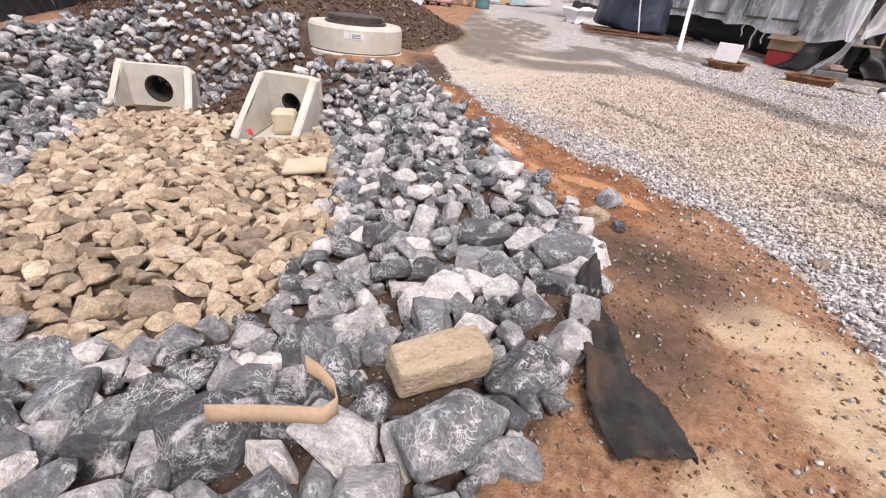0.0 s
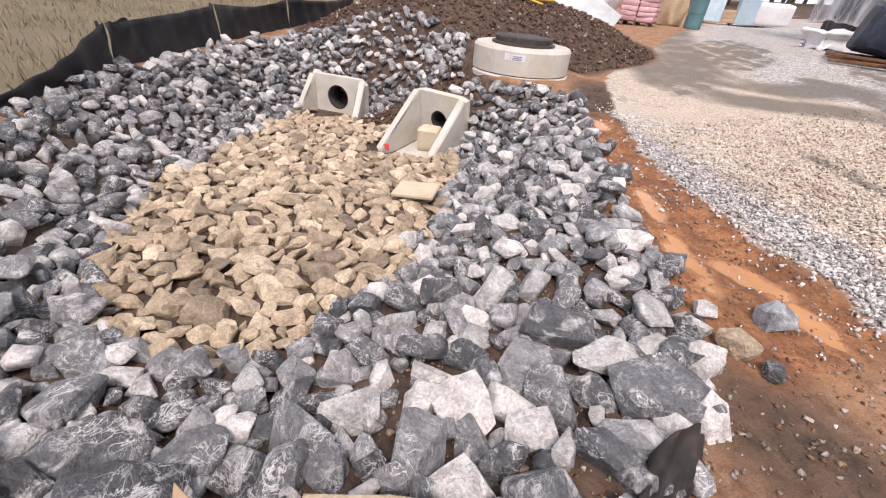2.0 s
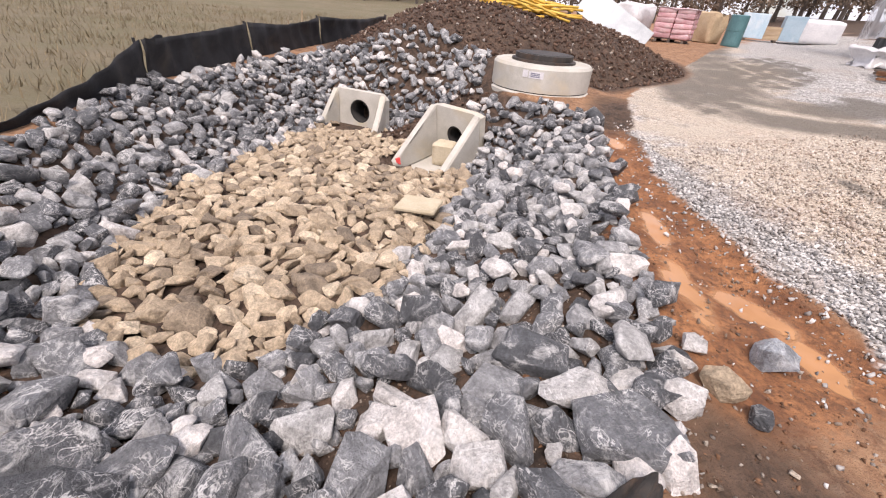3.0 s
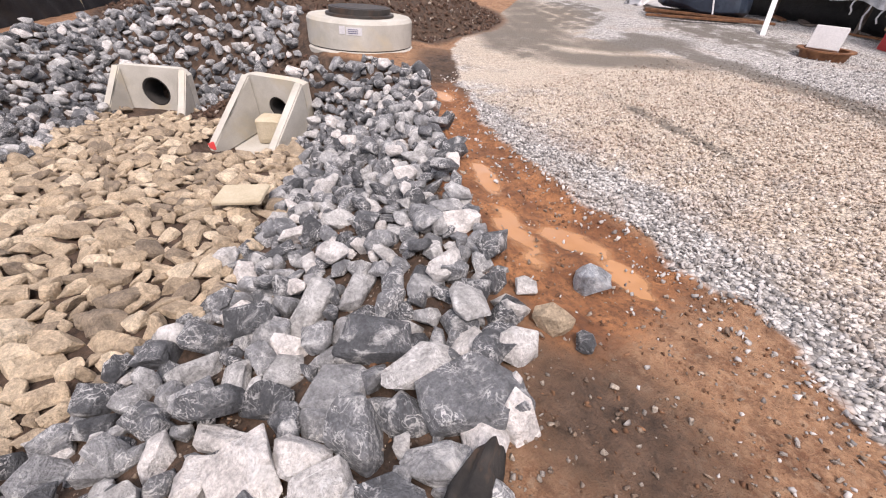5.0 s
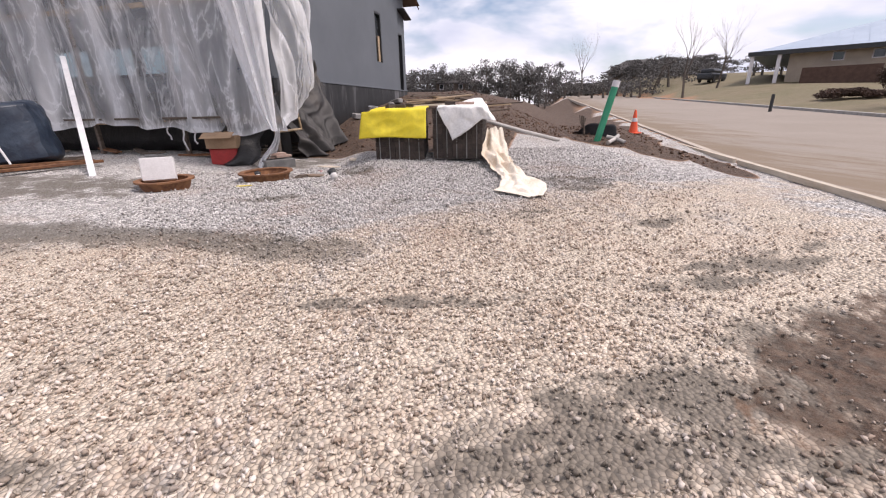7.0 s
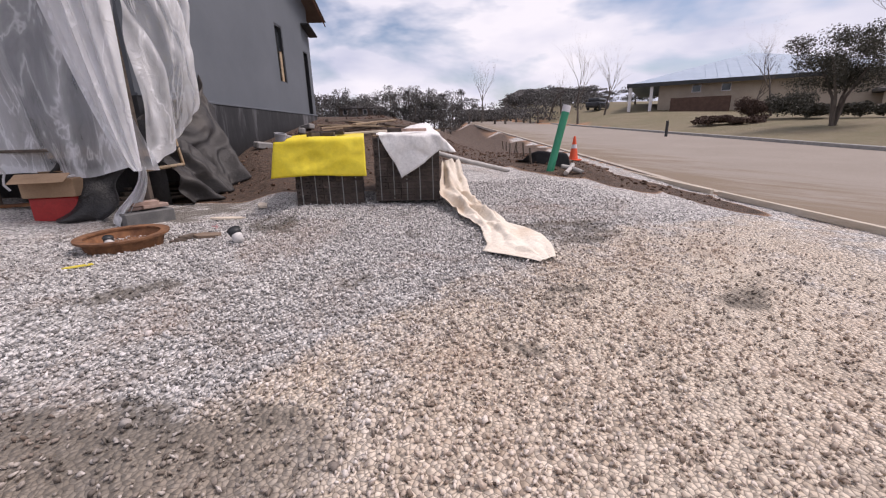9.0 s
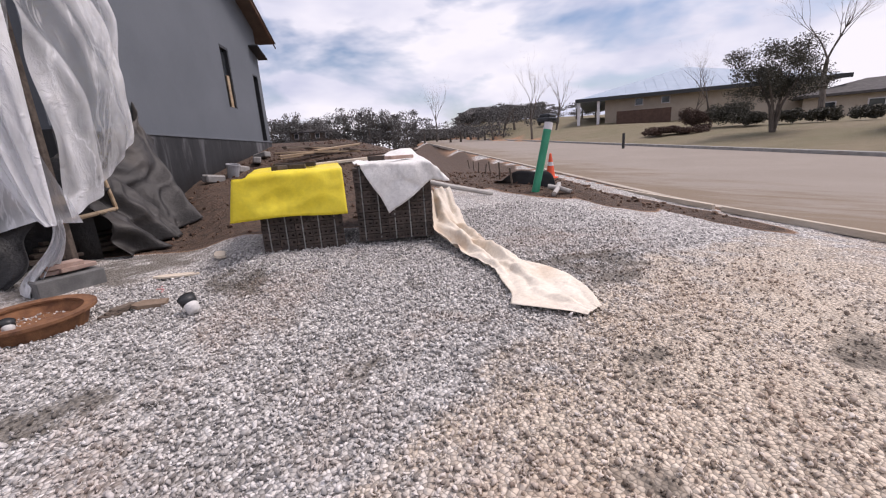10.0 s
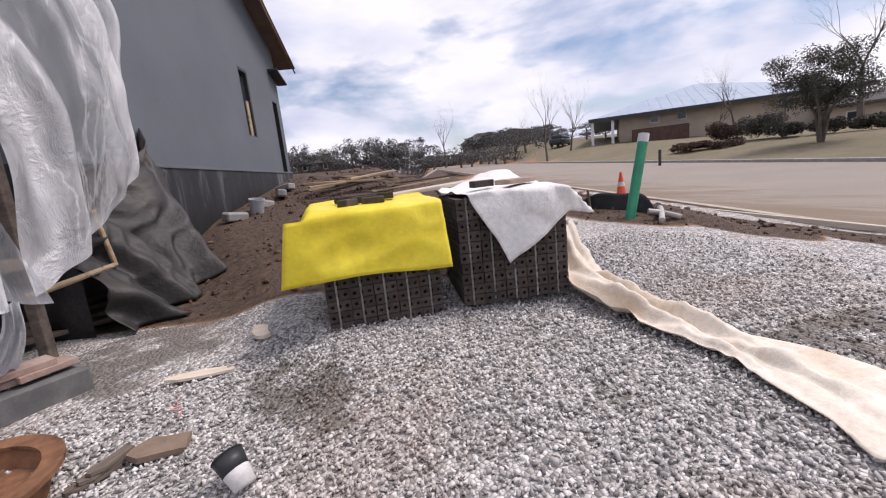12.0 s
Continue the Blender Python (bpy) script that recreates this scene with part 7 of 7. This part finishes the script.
def leafy_tree(x, y, h, w, label, seed, mat=M_LEAF, n=5000, size=0.10, conifer=False):
    rng, prng = np.random.RandomState(seed), random.Random(seed)
    t = thing("evergreen_tree", pose(x, y, hz(x, y) - 0.05), label, "tree")
    a, b = bmesh.new(), bmesh.new()
    if conifer:
        bm_tube([(0, 0, 0), (0, 0, h * 0.95)], [0.14, 0.02], 8, a)
        cs = [(prng.uniform(-0.1, 0.1) + (w * (1 - z)) * 0.6 * math.cos(k * 2.4), (w * (1 - z)) * 0.6 * math.sin(k * 2.4), h * (0.12 + 0.86 * z), w * (1 - z) * 0.5 + 0.12, 0.3) for k, z in enumerate(np.linspace(0, 1, 26))]
    else:
        for k in range(4):
            ang = k * 1.57 + prng.uniform(-0.3, 0.3)
            bm_tube([(0.06 * math.cos(ang), 0.06 * math.sin(ang), 0), (0.25 * math.cos(ang), 0.25 * math.sin(ang), h * 0.3), (w * 0.45 * math.cos(ang), w * 0.45 * math.sin(ang), h * 0.7)], [0.10, 0.075, 0.03], 7, a)
        cs = [(prng.gauss(0, w * 0.36), prng.gauss(0, w * 0.36), h * prng.uniform(0.42, 0.93), w * prng.uniform(0.22, 0.42), h * prng.uniform(0.07, 0.15)) for _ in range(44)]
    b.free()
    part("trunk", a, M_BARK, t)
    leaf_mesh("crown", leaf_cloud(rng, n, cs, size), mat, t, "dark leafy crown with gaps")
    return t


def shrub(x, y, sx, sy, h, turn, label, seed, mat=M_LEAF, n=2500, size=0.09):
    rng = np.random.RandomState(seed)
    prng = random.Random(seed)
    cs = [(prng.uniform(-sx, sx) * 0.8, prng.uniform(-sy, sy) * 0.8, h * prng.uniform(0.3, 0.72), min(sx, sy) * 0.5, h * 0.3) for _ in range(20)]
    ob = leaf_mesh("shrub", leaf_cloud(rng, n, cs, size), mat)
    ob.matrix_basis = pose(x, y, hz(x, y), 0, 0, turn)
    return tagged(ob, label, "shrub")


bare_tree(41.2, 16.0, 9.6, "large bare deciduous tree on the lawn", 1, 6, 0.75, 1.5)
bare_tree(44.5, 26.5, 5.6, "slim bare tree before the tan building", 2, 5)
bare_tree(43.2, 24.3, 7.0, "bare tree before the tan building", 3)
bare_tree(38.6, 42.0, 8.6, "bare street tree beside the road", 4, 5, 0.5, 1.1)
bare_tree(45.4, 53.9, 7.4, "bare street tree beside the road", 5, 5, 0.5)
bare_tree(44.3, 43.0, 7.4, "bare street tree beside the road", 6, 5, 0.5, 1.1)
bare_tree(52.7, 81.7, 12.0, "tall bare tree beyond the street", 7, 6, 0.4)
leafy_tree(30.2, 15.7, 5.0, 2.5, "dark evergreen tree with several stems on the lawn", 8, n=26000, size=0.034)
leafy_tree(29.2, 9.2, 6.5, 1.9, "dark conifer at the edge of the lawn", 9, n=18000, size=0.06, conifer=True)
shrub(36.6, 20.6, 1.3, 1.2, 1.9, 0, "rounded dark shrub on the lawn", 10, M_LEAF, 9000, 0.05)
shrub(33.1, 22.7, 2.2, 1.3, 0.7, -70, "low dark planting bed on the lawn", 11, M_BROWNLEAF, 9000, 0.05)
shrub(38.0, 23.2, 1.1, 1.0, 1.7, 0, "russet shrub on the lawn", 12, M_BROWNLEAF, 7000, 0.05)
for k in range(6):
    shrub(35.9 + 0.2 * k, 18.6 - 1.9 * k, 0.9, 0.8, 1.0, 0, "clipped dark hedge shrub in a row", 20 + k, M_LEAF, 4000, 0.05)


def hip_roof(L, D, rise, over, z, inset):
    bm = bmesh.new()
    a = [bm.verts.new(c) for c in ((-over, -over, z), (L + over, -over, z), (L + over, D + over, z), (-over, D + over, z))]
    r = [bm.verts.new((inset, D / 2, z + rise)), bm.verts.new((L - inset, D / 2, z + rise))]
    lo = [bm.verts.new((v.co.x, v.co.y, z - 0.25)) for v in a]
    bm.faces.new((a[0], a[1], r[1], r[0]))
    bm.faces.new((a[2], a[3], r[0], r[1]))
    bm.faces.new((a[1], a[2], r[1]))
    bm.faces.new((a[3], a[0], r[0]))
    for k in range(4):
        bm.faces.new((a[k], a[(k + 1) % 4], lo[(k + 1) % 4], lo[k]))
    bm.faces.new(lo[::-1])
    return bm


M_TANWALL = surface("tan_masonry", (0.46, 0.38, 0.30), (0.54, 0.46, 0.37), 0.8, 0.9, 0.3, 20, vary=0.02)
M_METALROOF = surface("blue_grey_metal_roof", (0.34, 0.42, 0.52), (0.42, 0.50, 0.60), 0.5, 0.45, 0.1, 10, vary=0)
M_SHINGLE = surface("dark_shingles", (0.055, 0.05, 0.05), (0.10, 0.092, 0.09), 2, 0.95, 0.4, 12)
M_FENCEWOOD = surface("brown_board_fence", (0.075, 0.042, 0.032), (0.12, 0.07, 0.052), 3, 0.9, 0.3, 20)


def build_hall():
    """Long tan building with a metal hip roof; x along its front, y to the rear."""
    t = thing("tan_hall", pose(49.0, 41.7, 3.5, 0, 0, -57.4), "long tan building with a blue-grey metal roof", "building")
    L, D = 25.0, 22.0
    part("wall", bm_box(L - 2.2, D, 6.0, pose(L / 2 + 1.1, D / 2, -3.2), 0.0), M_TANWALL, t)
    part("roof", hip_roof(L, D, 4.0, 1.4, 2.95, 12.0), M_METALROOF, t, "blue-grey standing-seam metal roof")
    for k in range(20):
        x0 = 1.2 * k + 1.0
        run = min(1.0, (x0 + 1.4) / 13.4, (L + 1.4 - x0) / 13.4)
        part("roof_seam", bm_tube([(x0, -1.38, 2.98), (x0, -1.38 + 12.4 * run, 2.98 + 3.98 * run)], 0.02, 4), M_METALROOF, t)
    part("fascia", bm_box(L + 2.9, 0.12, 0.45, pose(L / 2, -1.45, 2.58)), M_TRIM, t, "dark fascia")
    for x in (-1.0, 1.4):
        part("porch_column", bm_box(0.35, 0.35, 3.3, pose(x, -1.1, -0.6), 0.03), M_PAPER, t, "white porch column")
    for x, w, z in ((6.2, 0.8, 1.7), (9.2, 0.8, 1.7), (19.5, 1.0, 1.6)):
        f = part("window", bm_box(w + 0.2, 0.1, 0.9, pose(x, -0.04, z)), M_PAPER, t, "white-framed window")
        part("pane", bm_box(w, 0.06, 0.7, pose(x, -0.09, z + 0.1)), M_DARKGLASS, f, "dark glass")
    part("wood_enclosure", bm_box(6.0, 1.6, 1.75, pose(6.6, -1.9, -0.7), 0.02), M_FENCEWOOD, t, "brown board enclosure")
    w = thing("hall_wing", pose(58.6, 21.6, 2.1, 0, 0, -75), "low tan wing with a dark eave behind the hedge", "building")
    part("wall", bm_box(30.0, 9.0, 3.6, pose(15.0, 4.5, -1.4), 0.0), M_TANWALL, w)
    part("roof", hip_roof(30.0, 9.0, 1.5, 0.9, 2.35, 5.0), M_SHINGLE, w, "low dark roof")
    for k in range(7):
        f = part("window", bm_box(1.3, 0.1, 1.0, pose(2.0 + 3.6 * k, -0.04, 0.6)), M_PAPER, w, "white-framed window")
        part("pane", bm_box(1.1, 0.06, 0.8, pose(2.0 + 3.6 * k, -0.09, 0.7)), M_DARKGLASS, f, "dark glass")


build_hall()


def build_house(x, y, z, L, D, h, rise, turn, label, seed):
    t = thing("far_house", pose(x, y, z, 0, 0, turn), label, "house", "houses beyond the street")
    part("wall", bm_box(L, D, h + 3, pose(L / 2, D / 2, -3)), M_OLDWOOD, t)
    part("roof", hip_roof(L, D, rise, 0.6, h + 0.2, L * 0.3), M_SHINGLE, t, "dark shingle roof")
    for k in range(int(L // 2.4)):
        w = part("window", bm_box(1.0, 0.08, 1.2, pose(1.4 + 2.3 * k, -0.03, 0.9)), M_PAPER, t)
        part("pane", bm_box(0.8, 0.05, 1.0, pose(1.4 + 2.3 * k, -0.07, 1.0)), M_DARKGLASS, w)


build_house(77.6, 106.8, 7.4, 14.0, 9, 2.2, 2.9, -40, "brown house with dark shingle roof beyond the street", 1)
build_house(28.0, 105.0, 4.6, 10, 8, 2.2, 1.4, -20, "pale low building far down the street", 2)


def build_car(x, y, turn, label):
    t = thing("parked_car", pose(x, y, hz(x, y), 0, 0, turn), label, "car")
    paint = surface("dark_car_paint", (0.02, 0.024, 0.03), (0.03, 0.034, 0.04), 2, 0.3, 0.0, 20)
    bm = bm_box(4.6, 1.85, 0.75, pose(0, 0, 0.35), 0.18, 3)
    bm_box(2.9, 1.6, 0.6, pose(-0.3, 0, 1.05), 0.22, 3, bm)
    part("body", bm, paint, t, smooth=True)
    part("windows", bm_box(2.7, 1.64, 0.36, pose(-0.3, 0, 1.13), 0.1, 2), M_DARKGLASS, t)
    for sx in (-1.4, 1.4):
        for sy in (-0.85, 0.85):
            bm = bm_lathe([(0.34, -0.1), (0.34, 0.1)], 20)
            bmesh.ops.transform(bm, matrix=pose(sx, sy, 0.34, 90, 0, 0), verts=bm.verts)
            part("wheel", bm, M_TRIM, t)


build_car(50.5, 49.5, 20, "dark parked car beside the tan building")


def woods(name, rng, rows, label, mat, per=170, size=0.45):
    """A far belt of winter trees: stems and loose twig masses."""
    chunks = []
    stems = bmesh.new()
    for x, y, h, w in rows:
        z = float(height(np.array([x]), np.array([y]))[0])
        cs = [(x + rng.normal() * w * 0.4, y + rng.normal() * w * 0.4, z + h * rng.uniform(0.2, 0.92), w * rng.uniform(0.25, 0.55), h * rng.uniform(0.06, 0.16)) for _ in range(15)]
        chunks.append(leaf_cloud(rng, per, cs, size))
        bm_tube([(x, y, z - 0.3), (x + rng.normal() * 0.3, y, z + h * 0.8)], [0.2, 0.05], 4, stems, False)
    t = thing(name, pose(0, 0, 0), label, "woods", kind="structure")
    tagged(leaf_mesh("crowns", np.concatenate(chunks), mat, t), kind="stuff")
    tagged(part("stems", stems, M_BARK, t), kind="stuff")


wr = np.random.RandomState(31)
rows = []
for k in range(95):
    a = radians(-8 - 40 * (k / 94) + wr.normal() * 0.6)
    d = wr.uniform(92, 125)
    rows.append((d * -math.sin(a), 6 + d * math.cos(a), wr.uniform(5.0, 9.5) if a > radians(-32) else wr.uniform(2.0, 4.0), wr.uniform(2.5, 4.5)))
woods("far_woods_street", wr, rows, "dark winter woods at the end of the street", M_WOODS, 1500, 0.12)
rows = []
for k in range(150):
    a = radians(18 + 120 * (k / 149) + wr.normal() * 0.8)
    d = wr.uniform(48, 66)
    rows.append((d * -math.sin(a), d * math.cos(a), wr.uniform(4.0, 7.5), wr.uniform(2.5, 4.5)))
woods("far_woods_field", wr, rows, "brown winter woods behind the old field", surface("brown_woods", (0.12, 0.085, 0.06), (0.24, 0.18, 0.135), 0.5, 0.95, 0.1, 6, vary=0.3), 600, 0.11)
rows = [(30 + wr.uniform(0, 30) + 10, 60 + wr.uniform(-8, 18), wr.uniform(2.0, 3.6), 3.2) for _ in range(30)]
woods("far_woods_lawn", wr, rows, "dark trees behind the far house", M_WOODS, 800, 0.09)

sp = part("marker_post", bm_box(0.12, 0.12, 1.0, None, 0.01), M_TRIM)
sp.matrix_basis = pose(23.6, 21.1, hz(23.6, 21.1) - 0.1)
tagged(sp, "short dark marker post on the verge", "post")


def build_grass():
    """Dry tussocks of the old field next to the fence."""
    rng = np.random.RandomState(9)
    n = 70000
    x, y = -2 - 22 * rng.rand(n) ** 1.3, rng.uniform(-11, 8, n)
    f = sline(x, y, FENCE)
    keep = (f > 0.12) & (rng.rand(n) < np.clip(0.35 + 0.8 * waves(x, y, 1.6, 12), 0.04, 1))
    x, y = x[keep], y[keep]
    z = height(x, y)
    n = len(x)
    hgt = (0.04 + 0.12 * rng.rand(n)) * (1 + 0.8 * np.clip(waves(x, y, 2.5, 14), 0, 1))
    a = rng.uniform(0, 6.28, n)
    w = 0.005 + 0.006 * rng.rand(n)
    lean = rng.normal(size=(n, 2)) * 0.05
    base = np.stack([x, y, z - 0.01], 1)
    side = np.stack([np.cos(a) * w, np.sin(a) * w, 0 * a], 1)
    tip = base + np.stack([lean[:, 0], lean[:, 1], hgt], 1)
    quad = np.stack([base - side, base + side, tip + side * 0.25, tip - side * 0.25], 1).reshape(-1, 3)
    ob = leaf_mesh("grass", quad, surface("dry_grass_blades", (0.15, 0.115, 0.065), (0.33, 0.265, 0.165), 0.8, 0.9, 0.0, 20, vary=0.3))
    tagged(ob, "dry yellow-brown winter grass behind the silt fence", "grass", kind="stuff")


build_grass()
